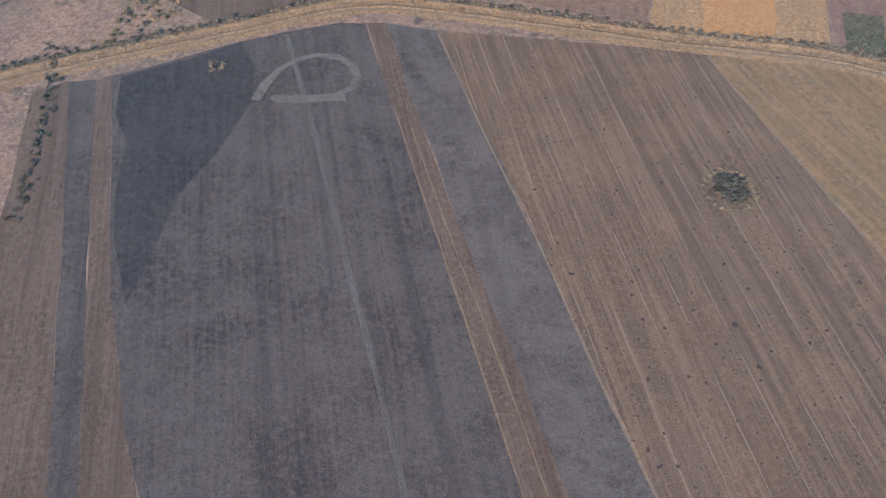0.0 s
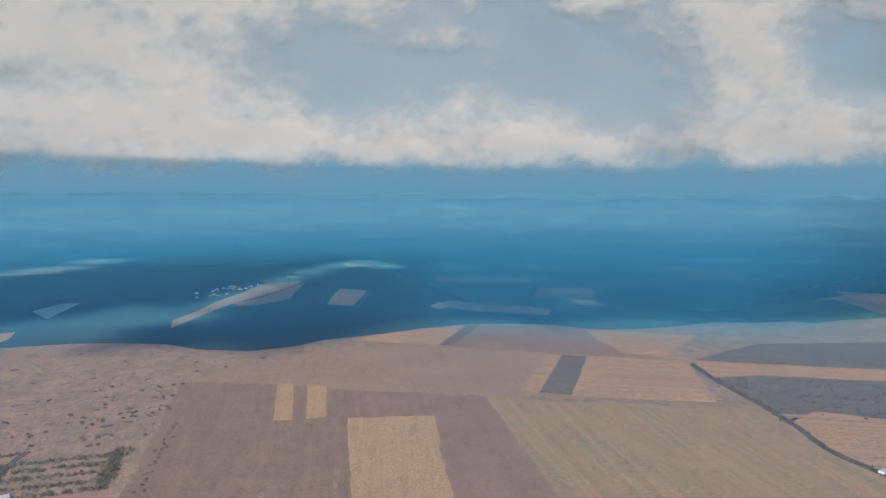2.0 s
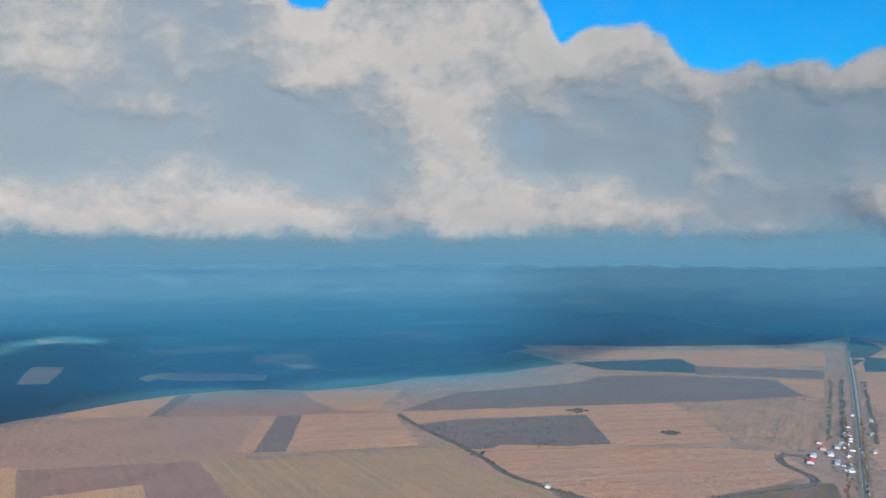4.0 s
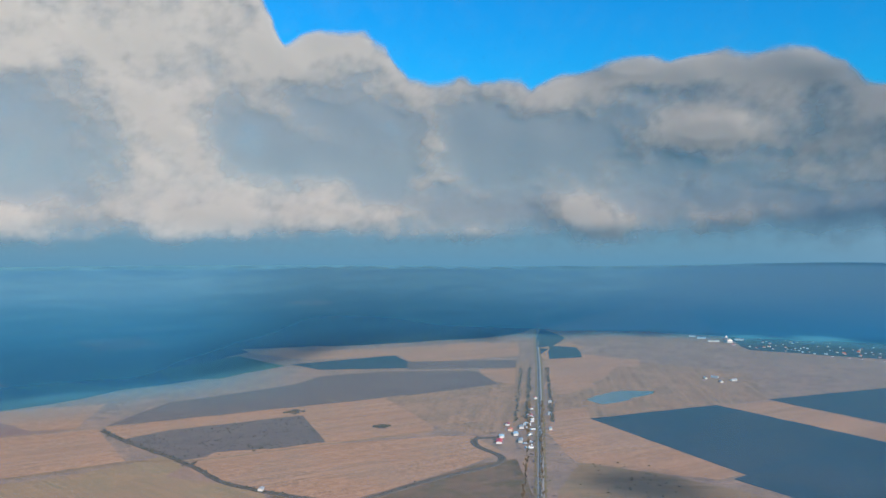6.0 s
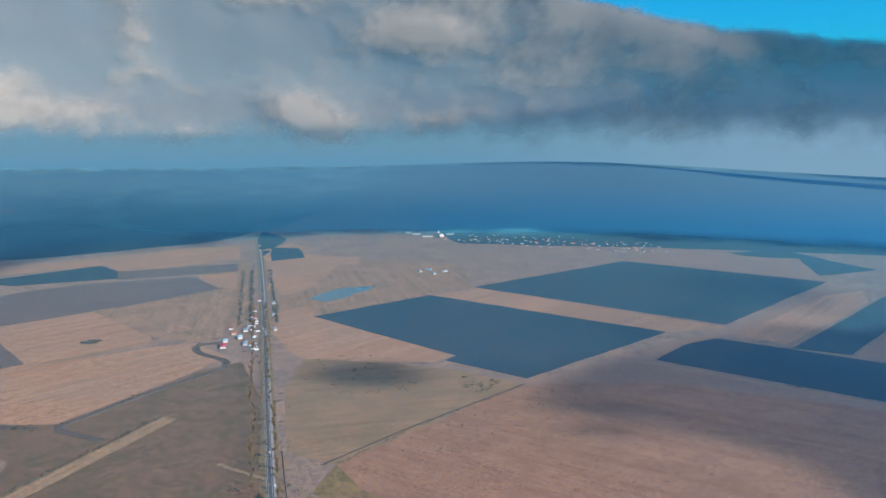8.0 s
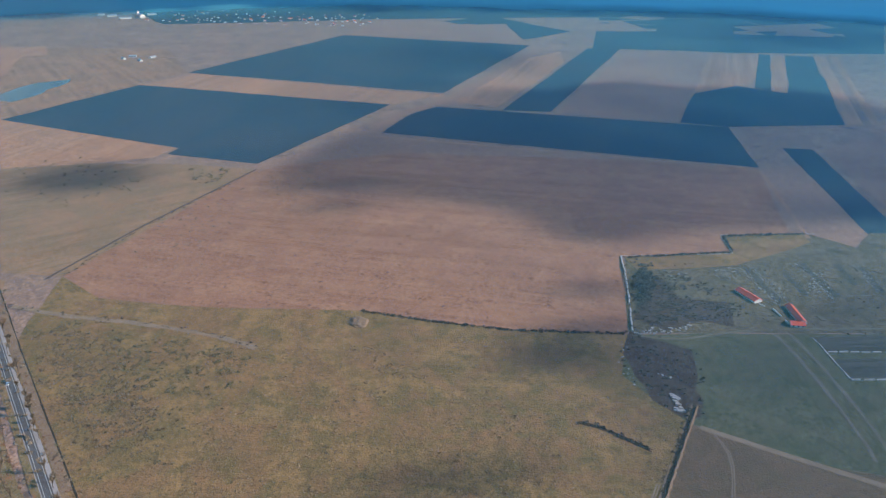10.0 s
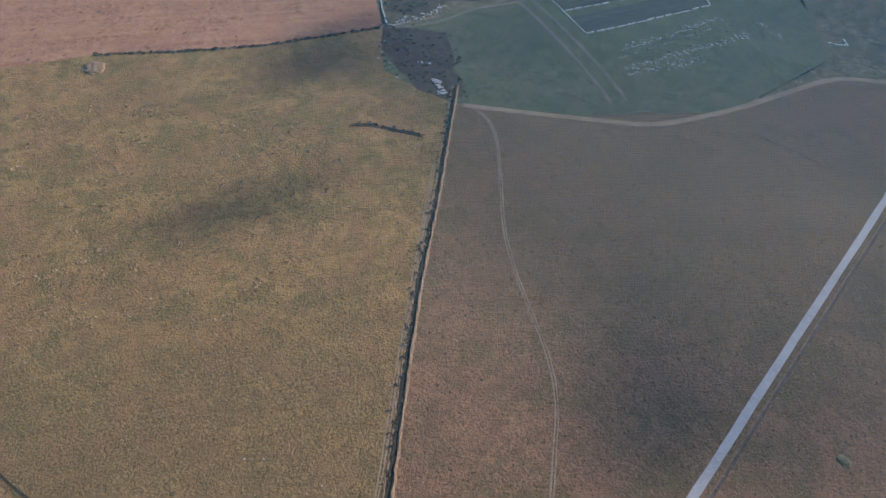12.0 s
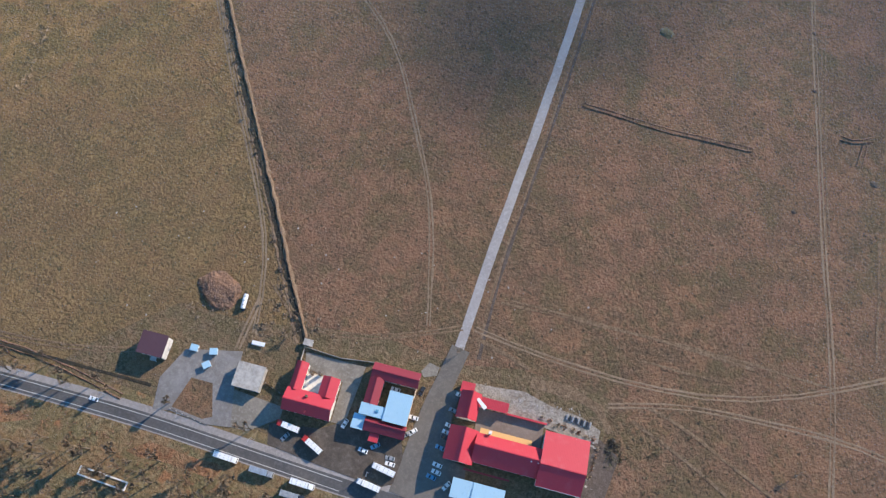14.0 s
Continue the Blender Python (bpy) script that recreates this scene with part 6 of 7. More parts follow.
def profile_body(bm, prof, half, inset=0.0):
    """A body from a side outline of (x, z), drawn in a little at the top."""
    zt = max(z for _, z in prof)
    sides = [[bm.verts.new((x, s * (half - inset * z / zt), z)) for x, z in prof] for s in (-1, 1)]
    bm.faces.new(sides[0])
    bm.faces.new(sides[1][::-1])
    for i in range(len(prof)):
        j = (i + 1) % len(prof)
        bm.faces.new((sides[0][j], sides[0][i], sides[1][i], sides[1][j]))
    bmesh.ops.recalc_face_normals(bm, faces=bm.faces[:])
    bmesh.ops.bevel(bm, geom=bm.edges[:], offset=0.05, segments=1, affect="EDGES")
    return bm


def car(paint, label, m):
    ob = new("car")
    ob.matrix_world = m
    part("body", profile_body(bmesh.new(), [(-2.1, 0.3), (2.1, 0.3), (2.15, 0.65), (1.9, 0.85), (0.9, 0.95), (-1.9, 0.98), (-2.12, 0.7)], 0.88), paint, ob)
    part("cabin", profile_body(bmesh.new(), [(-1.75, 0.94), (0.95, 0.94), (0.3, 1.42), (-1.2, 1.44)], 0.80, 0.14), glass, ob, "dark glazed cabin")
    part("roof", profile_body(bmesh.new(), [(-1.2, 1.42), (0.3, 1.40), (0.25, 1.5), (-1.15, 1.52)], 0.66), paint, ob)
    for y in (-0.6, 0.6):
        part("headlight", boxes((2.08, 2.17, y - 0.18, y + 0.18, 0.55, 0.7)), white_paint, ob, "clear headlight")
    wheels(ob, [(-1.3, -0.8), (-1.3, 0.8), (1.3, -0.8), (1.3, 0.8)], 0.31)
    return tagged(ob, label, "car", "parked cars")


def lorry(box_mat, cab_mat, label, m, stripe=None):
    ob = new("lorry")
    ob.matrix_world = m
    part("chassis", boxes((-5.2, 4.6, -0.5, 0.5, 0.6, 0.95)), dark_paint, ob)
    trailer = part("trailer", boxes((-5.3, 2.7, -1.25, 1.25, 1.1, 3.7), bevel=0.06), box_mat, ob)
    part("rear_door", boxes((-5.36, -5.29, -1.1, 1.1, 1.2, 3.55)), grey_paint, trailer)
    for k in range(4):
        part("roof_rib", boxes((-4.4 + 2 * k, -4.3 + 2 * k, -1.2, 1.2, 3.68, 3.73)), grey_paint, trailer)
    if stripe:
        for y in (-1.27, 1.27):
            part("stripe", boxes((-5.0, 2.4, y - 0.012, y + 0.012, 1.5, 2.3)), stripe, trailer, "coloured side stripe")
    cab = part("cab", profile_body(bmesh.new(), [(3.0, 0.6), (5.2, 0.6), (5.25, 1.7), (5.0, 2.9), (4.6, 3.2), (3.0, 3.3)], 1.2), cab_mat, ob)
    part("windscreen", boxes((5.06, 5.2, -1.0, 1.0, 1.75, 2.6)), glass, cab)
    for y in (-1.22, 1.22):
        part("mirror", boxes((4.9, 5.0, y - 0.15, y + 0.15, 1.9, 2.5)), dark_paint, cab)
    wheels(ob, [(-4.4, -1.0), (-4.4, 1.0), (-3.2, -1.0), (-3.2, 1.0), (3.9, -1.0), (3.9, 1.0)], 0.5)
    return tagged(ob, label, "lorry", "parked lorries")


def between(p, q):
    return pose((p[0] + q[0]) / 2, (p[1] + q[1]) / 2, 0.05, 0, 0, math.degrees(math.atan2(q[1] - p[1], q[0] - p[0])))


lorry(white_paint, red_paint, "white box lorry with a red cab in the muddy yard", between((72.5, 8.3), (82.7, 11.3)))
lorry(white_paint, red_paint, "white box lorry with a red cab parked askew in the yard", between((59.1, 9.6), (69.5, 9.2)))
lorry(white_paint, white_paint, "white box lorry parked near the junction", between((28.4, -2.5), (38.2, -0.2)))
lorry(white_paint, white_paint, "white box lorry with a green side stripe by the road", between((29.4, 6.1), (39.4, 8.8)), green_paint)
lorry(white_paint, white_paint, "white box lorry on the road shoulder", between((95.8, 38.0), (84.4, 33.8)))
lorry(tin, grey_paint, "grey box lorry on the road shoulder", between((79.4, 33.2), (68.3, 28.8)))
lorry(white_paint, white_paint, "white box lorry on the road shoulder beside others", between((62.6, 26.4), (51, 22.0)))
lorry(grey_paint, dark_paint, "dark lorry with a grey box beside the road", between((62, 32.4), (52, 28.4)))
tanker = new("tank_trailer")
tanker.matrix_world = between((133.1, -24.3), (128.9, -16.3))
bm = bmesh.new()
bmesh.ops.create_cone(bm, cap_ends=True, segments=18, radius1=1.1, radius2=1.1, depth=7.0, matrix=Matrix.Translation((0, 0, 2.0)) @ Matrix.Rotation(math.pi / 2, 4, "Y"))
bmesh.ops.bevel(bm, geom=[e for e in bm.edges if abs(e.verts[0].co.x - e.verts[1].co.x) < 0.01], offset=0.25, segments=2, affect="EDGES")
part("tank", bm, white_paint, tanker)
part("chassis", boxes((-3.4, 4.4, -0.5, 0.5, 0.5, 0.9)), dark_paint, tanker)
for k in range(3):
    part("hatch", boxes((-2.4 + 2 * k, -1.8 + 2 * k, -0.3, 0.3, 3.0, 3.25)), grey_paint, tanker)
wheels(tanker, [(-2.4, -0.9), (-2.4, 0.9), (-1.3, -0.9), (-1.3, 0.9), (3.2, -0.9), (3.2, 0.9)], 0.5)
tagged(tanker, "white tank trailer standing in the grass", "trailer")
boat = new("trailer_load")
boat.matrix_world = between((115.6, -8.2), (110.0, -10.8))
part("hull", profile_body(bmesh.new(), [(-3, 0.8), (2.2, 0.8), (3.2, 1.7), (-3, 1.6)], 1.1, 0.2), white_paint, boat)
part("frame", boxes((-2.8, 2.0, -0.7, 0.7, 0.45, 0.75)), dark_paint, boat)
wheels(boat, [(-0.8, -0.9), (-0.8, 0.9)], 0.35)
tagged(boat, "pale covered trailer in dry grass", "trailer")

CARS = [(153.9, 53.3, 21, white_paint, "white car driving on the road"), (59.0, -6.2, 95, white_paint, "white car beside the motel"), (50.7, -31.3, 20, white_paint, "white car in the motel court"),
        (36.7, -26.5, 20, white_paint, "white car by the motel gate"), (33.3, -21.5, 70, white_paint, "white car by the motel"), (34.6, -19.4, 65, grey_paint, "grey car by the motel"), (45.4, -2.2, 15, white_paint, "white van-like car in the yard"),
        (42.4, -6.9, 60, blue_paint, "blue car in the shade"), (34.1, -6.8, 25, grey_paint, "grey car in the yard"), (32.6, -4.9, 20, white_paint, "pale car in the yard"), (82.0, 3.0, 10, blue_paint, "blue car before the red-roofed house"),
        (76.0, 14.0, 80, grey_paint, "grey car beside the lorries"), (41.0, -38.0, 100, dark_paint, "black car by the lane")]
for x, y, turn, paint, label in CARS:
    car(paint, label, pose(x, y, 0.06, 0, 0, turn))
ROW = [(26.3, -46.9, white_paint), (24.7, -39.7, grey_paint), (22.0, -33.5, white_paint), (21.3, -30.4, white_paint), (20.5, -28.3, dark_paint), (19.7, -23.5, blue_paint), (16.2, -17.0, white_paint), (14.8, -14.4, white_paint), (15.3, -11.5, blue_paint)]
for x, y, paint in ROW:
    car(paint, "car parked in the shade beside the inn", pose(x, y, 0.06, 0, 0, 14))
car(white_paint, "white car standing at the car park corner", pose(7.9, -12.6, 0.06, 0, 0, 80))
for x, y in ((778, 328), (697, 289), (1340, 571), (1318, 560), (560, 236)):
    car(white_paint, "white car on the long road", pose(x, y + 3, 0.06, 0, 0, 23.4))


# ---- trees ----
def bare_tree_meshes(seed, high, spread):
    """A trunk with forking limbs, and a crown of fine twigs with gaps."""
    rng = random.Random(seed)
    bm, tips = bmesh.new(), []

    def limb(p, d, r0, length, depth):
        q = p + d * length
        r1 = r0 * 0.6
        side = d.orthogonal().normalized()
        up = d.cross(side)
        ring = [[bm.verts.new(c + (side * math.cos(k * 2.094) + up * math.sin(k * 2.094)) * r) for k in range(3)] for c, r in ((p, r0), (q, r1))]
        for k in range(3):
            bm.faces.new((ring[0][k], ring[0][(k + 1) % 3], ring[1][(k + 1) % 3], ring[1][k]))
        if depth == 0:
            tips.append((q, d))
            return
        for _ in range(3 if depth > 1 else 4):
            nd = (d + Vector((rng.uniform(-1, 1), rng.uniform(-1, 1), rng.uniform(-0.2, 0.7))) * spread).normalized()
            limb(p + d * length * rng.uniform(0.55, 1.0), nd, r1, length * rng.uniform(0.55, 0.8), depth - 1)

    limb(Vector((0, 0, -0.1)), Vector((rng.uniform(-0.06, 0.06), rng.uniform(-0.06, 0.06), 1)).normalized(), high * 0.026, high * 0.4, 3)
    tw = bmesh.new()
    for q, d in tips:
        for _ in range(8):
            e = q + (d + Vector((rng.uniform(-1, 1), rng.uniform(-1, 1), rng.uniform(-0.4, 0.9)))) * high * 0.075
            s = Vector((rng.uniform(-1, 1), rng.uniform(-1, 1), rng.uniform(-1, 1))).normalized() * high * 0.013
            tw.faces.new([tw.verts.new(c) for c in (q - s, q + s, e)])
    return bm, tw


def bare_tree(label, high, seed, x, y, wood=bark, twigs=twig, spread=0.75):
    a, b = bare_tree_meshes(seed, high, spread)
    ob = new("tree")
    ob.matrix_world = pose(x, y, rise(x, y))
    part("trunk", a, wood, ob)
    part("crown", b, twigs, ob)
    return tagged(ob, label, "tree", "roadside trees")


rng = random.Random(5)
kinds = [bare_tree("bare slender grey-brown roadside tree", 13.5, 11 + k, *spot(170 + 7 * k, 14.0), spread=0.30) for k in range(4)]
for k in range(150):
    a = 90 + 10.5 * k + rng.uniform(-3, 3)
    for b in ((-11.5, 13.0, 22.0) if k < 45 else (-11.0, 14.0)):
        if (b < 0 and a < 200 and k % 2) or rng.random() < 0.22:
            continue
        near_b = b - 9.0 * max(0.0, min(1.0, (480 - a) / 350))
        x, y = spot(a, near_b + rng.uniform(-2, 2) + (7 if a > 1000 else 3))
        copy_thing(kinds[rng.randrange(4)], pose(x, y, rise(x, y), 0, 0, rng.uniform(0, 360)) @ Matrix.Scale(rng.uniform(0.7, 1.25), 4))
for k in range(105):
    x, y = spot(rng.uniform(60, 330), rng.uniform(0, 34) + 8)
    copy_thing(kinds[rng.randrange(4)], pose(x, y, 0, 0, 0, rng.uniform(0, 360)) @ Matrix.Scale(rng.uniform(0.7, 1.2), 4))
for a, b in ((228, -19), (216, -21), (204, -20), (188, -21), (176, -19), (163, -20)):
    x, y = spot(a, b)
    copy_thing(kinds[rng.randrange(4)], pose(x, y, 0, 0, 0, rng.uniform(0, 360)) @ Matrix.Scale(rng.uniform(0.9, 1.2), 4))
bare_tree("pale leafless tree beside the canal track", 14, 3, 2, 681, pale_bark, pale_bark)
bare_tree("dead bush-like tree in the meadow", 7, 4, -108, -107, pale_bark, twig)
bare_tree("small leafless tree beside the lane", 6, 6, 38, -62)
bare_tree("bare tree behind the houses", 7, 8, 104, -22)

# ---- scrub, verges, tufts ----
scatter("scrub", twig_dark, along([(-333, 678), (-299, 772), (-264, 811), (-225, 856), (-199, 910), (-192, 996), (-184, 1110)], 2.2, 3.0, 2.6, 3.2, 1) + along([(-273, 1008), (-267, 1136), (-180, 1143)], 3, 2.0, 3, 4, 2), "dark scrub along a creek", "scrub", 1)
rows = []
for k in range(5):
    y = 1001 + k * 27
    rows += along([(-338 - 5 * k, y - 6), (-210, y - 4)], 3.0, 2.6, 2.8, 3.4, 10 + k) + along([(-200, y), (-64, y - 2)], 2.8, 2.6, 2.8, 3.4, 20 + k)
scatter("orchard_scrub", scrub_grey, rows[::2], "rows of overgrown bare orchard bushes", "scrub", 2)
scatter("orchard_scrub", twig_dark, rows[1::2] + along([(-70, 1001), (-62, 1127)], 1.6, 4.5, 3.6, 5.5, 31) + along([(-372, 985), (-376, 1050), (-360, 1110)], 2.0, 4.0, 3.6, 5.0, 33), "rows of dark overgrown orchard bushes", "scrub", 3)
BAND = [(-231, 696), (-259, 755), (-230, 830), (-175, 846), (-75, 845), (-63, 884), (-54, 862), (-94, 730), (-127, 737)]
scatter("scrub", twig, strewn(BAND, 330, 2.2, 2.4, 4), "brown scrub round the long shed", "scrub", 4)
scatter("scrub", leaf_olive, strewn(BAND, 180, 1.9, 1.8, 5), "olive scrub round the long shed", "scrub", 5)
SLOPE = [(-251, 610), (-251, 677), (-223, 764), (-195, 865), (-138, 1009), (-95, 889), (-119, 815), (-150, 733), (-202, 675), (-213, 624), (-240, 599)]
scatter("scrub", twig_dark, strewn(SLOPE, 260, 1.7, 1.9, 70, -0.1, 30), "dark thorn scrub on the creek slope", "scrub", 60)
scatter("scrub", leaf_olive, strewn(SLOPE, 320, 1.8, 1.4, 71, -0.2, 40) + strewn([(-277, 695), (-239, 736), (-209, 842), (-181, 948), (-214, 895), (-265, 786), (-290, 738)], 260, 1.8, 1.2, 72), "olive scrub on the creek slope", "scrub", 61)
scatter("scrub", straw, strewn(SLOPE, 300, 1.9, 1.0, 73, -0.2, 25), "dry straw growth on the creek slope", "scrub", 62)
scatter("scrub", straw, strewn(BAND, 200, 2.4, 1.2, 6), "dry straw tussocks in scrub", "scrub", 6)
scatter("scrub", twig_dark, along([(-87, 692), (-43, 887), (6, 1217)], 7, 3.5, 1.8, 2.0, 7), "scattered scrub on a field edge", "scrub", 7)
scatter("canal_scrub", twig, along(offset_line(CANAL, 9), 1.1, 2.2, 1.5, 1.9, 8) + along(offset_line(CANAL[7:], 6), 6.0, 2.0, 1.2, 1.2, 9), "bare scrub along the canal track", "scrub", 8)
scatter("canal_scrub", straw, along(offset_line(CANAL, 3), 1.6, 5.0, 1.5, 0.9, 10), "dry reed tussocks along the canal track", "scrub", 9)
scatter("canal_scrub", leaf_rust, along(offset_line(CANAL, 6), 2.2, 3.5, 1.3, 1.1, 13), "rusty growth along the canal track", "scrub", 72)
scatter("canal_scrub", twig_dark, along(offset_line(CANAL, 11), 1.3, 2.4, 1.5, 1.8, 12), "dark scrub along the canal track", "scrub", 11)
scatter("pasture_scrub", twig_dark, strewn([(-335, 1414), (46, 1472), (-30, 1150), (-408, 1128), (-600, 900)], 150, 2.6, 2.0, 13, 0.05), "scattered dark bushes in rough pasture", "scrub", 12)
scatter("thicket", twig_dark, strewn([(182, 498), (178, 507), (169, 510), (161, 503), (161, 493), (169, 486), (178, 489)], 60, 2.2, 2.8, 14), "round thicket of bare dark bushes in the stubble", "thicket", 13)
scatter("thicket", twig, [(171 + 15 * math.cos(k * 0.3), 498 + 17 * math.sin(k * 0.3), 2.0, 0.9) for k in range(21)], "dry grass rim round the thicket", "thicket", 14)
scatter("thicket", twig, strewn([(-171, 586), (-160, 587), (-158, 597), (-171, 597)], 12, 1.6, 1.6, 15), "small pale bush clump in the ploughland", "thicket", 15)
scatter("creek_scrub", twig_dark, along([(902, 1265), (866, 1134), (845, 1014), (820, 919), (789, 837), (789, 761), (800, 640)], 3.5, 3.5, 2.2, 2.2, 16) + along([(1227, 609), (1203, 645), (1155, 613), (1120, 540), (1075, 530), (970, 575), (800, 622)], 5, 2.5, 1.8, 1.6, 17), "dark scrub along creek beds", "scrub", 16)
scatter("field_scrub", twig_dark, strewn([(876, 1174), (970, 1162), (1192, 1030), (1047, 853), (839, 979)], 900, 1.3, 0.9, 18, -0.3), "low dark scrub over a field", "scrub", 17)
for x, y, r in ((1205, 1064, 16), (1192, 836, 12)):
    scatter("thicket", twig_dark, [(x + rng.uniform(-r, r), y + rng.uniform(-r, r), 3.0, 2.5) for _ in range(40)], "round dark thicket in dry land", "thicket", int(x))
scatter("hedge", twig_dark, along([(626, -46), (595, -104), (566, -170), (539, -271)], 1.5, 0.8, 1.5, 1.6, 19) + along([(691, -333), (682, -455), (726, -468), (712, -566)], 1.6, 0.9, 1.6, 1.8, 20) + along([(428, -184), (418, -198), (387, -223)], 1.2, 1.2, 1.4, 1.3, 21), "dark low hedge on a field edge", "hedge", 18)
scatter("ditch_scrub", twig_dark, along(offset_line(DITCH, -0.6), 1.5, 0.9, 0.9, 1.1, 22) + along(offset_line(DITCH, -2.8), 5.0, 0.9, 1.1, 1.3, 122), "dark tufts on the ditch bank", "scrub", 19)
scatter("ditch_scrub", straw, along(offset_line(DITCH, 2.4), 1.4, 0.6, 0.8, 0.7, 23) + along(offset_line(DITCH, -3.2), 3.4, 0.7, 0.8, 0.7, 123), "straw tufts on the ditch bank", "scrub", 20)
scatter("farm_scrub", scrub_grey, strewn([(684, -336), (640, -335), (545, -278), (550, -330), (640, -362), (684, -356)], 170, 1.2, 1.2, 24) + along([(672, -347), (600, -312)], 2.0, 2.0, 1.8, 2.4, 25), "dark scrub in the old farm yard", "scrub", 21)
scatter("verge_scrub", leaf_rust, along([spot(205, -1), spot(160, 3), spot(120, 8), spot(80, 11)], 0.45, 3.2, 0.8, 0.7, 26), "rusty-leaved bushes beside the road", "scrub", 22)
scatter("verge_scrub", leaf_olive, along([spot(330, 12), spot(120, 18), spot(60, 22)], 0.5, 8.0, 0.7, 0.45, 27), "olive rough growth beside the road", "scrub", 23)
scatter("verge_scrub", twig, along(ROAD[6:10], 4.0, 9.0, 1.6, 1.5, 28), "bare scrub along the road", "scrub", 24)
scatter("meadow_tufts", leaf_olive, strewn([(700, 220), (640, 40), (560, -150), (420, -240), (210, -98), (120, -26), (205, 70), (600, 255)], 5000, 0.55, 0.4, 29, -0.15, 25), "olive grass tufts in the meadow", "grass", 25)
scatter("meadow_tufts", leaf_olive, strewn([(690, 260), (600, 120), (480, 60), (420, 100), (430, 165), (600, 250)], 500, 1.0, 0.6, 30, 0.05, 18), "dark grass tufts near the road", "grass", 26)
scatter("meadow_tufts", straw, strewn([(400, -255), (205, -98), (110, -30), (40, -58), (100, -250), (-60, -330), (-160, -200), (-30, -60), (37, -56)], 5000, 0.5, 0.4, 31, -0.15, 15), "dry straw tufts in the brown meadow", "grass", 27)
scatter("tussocks", leaf_olive, strewn([(630, 236), (620, 198), (560, 160), (526, 134), (491, 114), (472, 141), (498, 178), (565, 209)], 1500, 0.7, 0.5, 50, -0.3, 12), "olive tussocks in drifts near the road", "grass", 40)
scatter("tussocks", twig_dark, strewn([(630, 236), (620, 198), (560, 160), (526, 134), (491, 114), (472, 141), (498, 178), (565, 209)], 900, 0.65, 0.5, 80, -0.1, 9), "dark tussocks in drifts near the road", "grass", 70)
scatter("tussocks", straw, strewn([(630, 236), (620, 198), (560, 160), (526, 134), (491, 114), (472, 141), (498, 178), (565, 209)], 500, 0.5, 0.4, 81, -0.1, 9), "pale tussocks in drifts near the road", "grass", 71)
scatter("tussocks", leaf_olive, strewn([(616, 151), (606, 62), (542, 58), (532, 117)], 1300, 0.7, 0.35, 51, -0.3, 20), "olive grass in the meadow hollow", "grass", 41)
scatter("tussocks", twig_dark, along([(695, 270), (679, 243), (662, 203), (649, 168), (631, 129), (609, 87), (578, 46)], 1.6, 2.2, 1.0, 0.9, 52) + along([(758, 246), (878, 188), (1080, 60)], 2.6, 1.5, 1.0, 0.9, 53), "dark tussocks along the ridge and path", "grass", 42)
scatter("tussocks", leaf_rust, along(offset_line(ROAD[5:9], -9.5), 1.0, 2.4, 0.9, 0.7, 54), "rusty growth beside the road", "grass", 43)
scatter("plantation_scrub", twig_dark, strewn([(688, 338), (682, 284), (477, 212), (200, 92), (200, 112), (484, 264)], 700, 0.9, 0.6, 55, -0.2, 14), "brown undergrowth under the roadside trees", "grass", 44)
scatter("plantation_scrub", leaf_rust, strewn([(688, 338), (682, 284), (477, 212), (200, 92), (200, 112), (484, 264)], 700, 1.1, 0.7, 56, -0.1, 18), "rusty undergrowth under the roadside trees", "grass", 45)
scatter("field_scrub", leaf_olive, strewn([(1129, 426), (1189, 378), (1192, 310), (1109, 226), (1005, 215), (967, 280), (997, 360)], 110, 1.5, 0.8, 57, 0.0, 40) + strewn([(1102, 159), (1095, 92), (1042, 105), (1021, 142)], 60, 1.8, 0.8, 58), "olive grass clumps in the far meadow", "grass", 46)
scatter("field_scrub", twig, strewn([(1085, 55), (1050, -60), (760, 160), (770, 235)], 260, 1.2, 0.5, 59, 0.0, 20), "stubble clumps on the fallow field", "grass", 47)
scatter("farm_scrub", leaf_olive, strewn([(690, -334), (640, -310), (545, -275), (549, -392), (500, -430), (490, -540), (560, -610), (640, -560), (650, -440)], 900, 0.9, 0.5, 60, -0.2, 20), "olive growth over the old farm", "scrub", 48)
scatter("farm_scrub", scrub_grey, strewn([(650, -336), (600, -305), (551, -300), (549, -350), (549, -392), (590, -400), (640, -380)], 600, 1.0, 0.9, 61, -0.2, 16), "dark thorny scrub in the farm yard", "scrub", 49)
scatter("farm_scrub", scrub_grey, strewn([(500, -428), (437, -419), (427, -517), (488, -560), (508, -455)], 400, 0.8, 0.5, 62, -0.2, 14) + strewn([(380, -405), (400, -400), (395, -525), (360, -525)], 220, 0.8, 0.5, 63), "dark growth among the foundations", "scrub", 50)
scatter("farm_scrub", scrub_grey, strewn([(650, -326), (658, -347), (635, -345), (593, -315), (572, -293), (609, -305)], 150, 1.9, 2.2, 64), "dark thorn clump at the wall corner", "scrub", 52)
scatter("farm_scrub", scrub_grey, strewn([(548, -270), (528, -298), (504, -318), (460, -302), (430, -284), (410, -275), (416, -256), (476, -243), (507, -249)], 170, 1.2, 0.8, 65, 0.0, 12), "dark weeds on the churned ground", "scrub", 53)
scatter("edge_scrub", twig_dark, along([(-288, 607), (-265, 542), (-256, 485), (-249, 445)], 1.5, 3.0, 1.5, 1.5, 64), "dark scrub along the edge of the stubble", "scrub", 51)
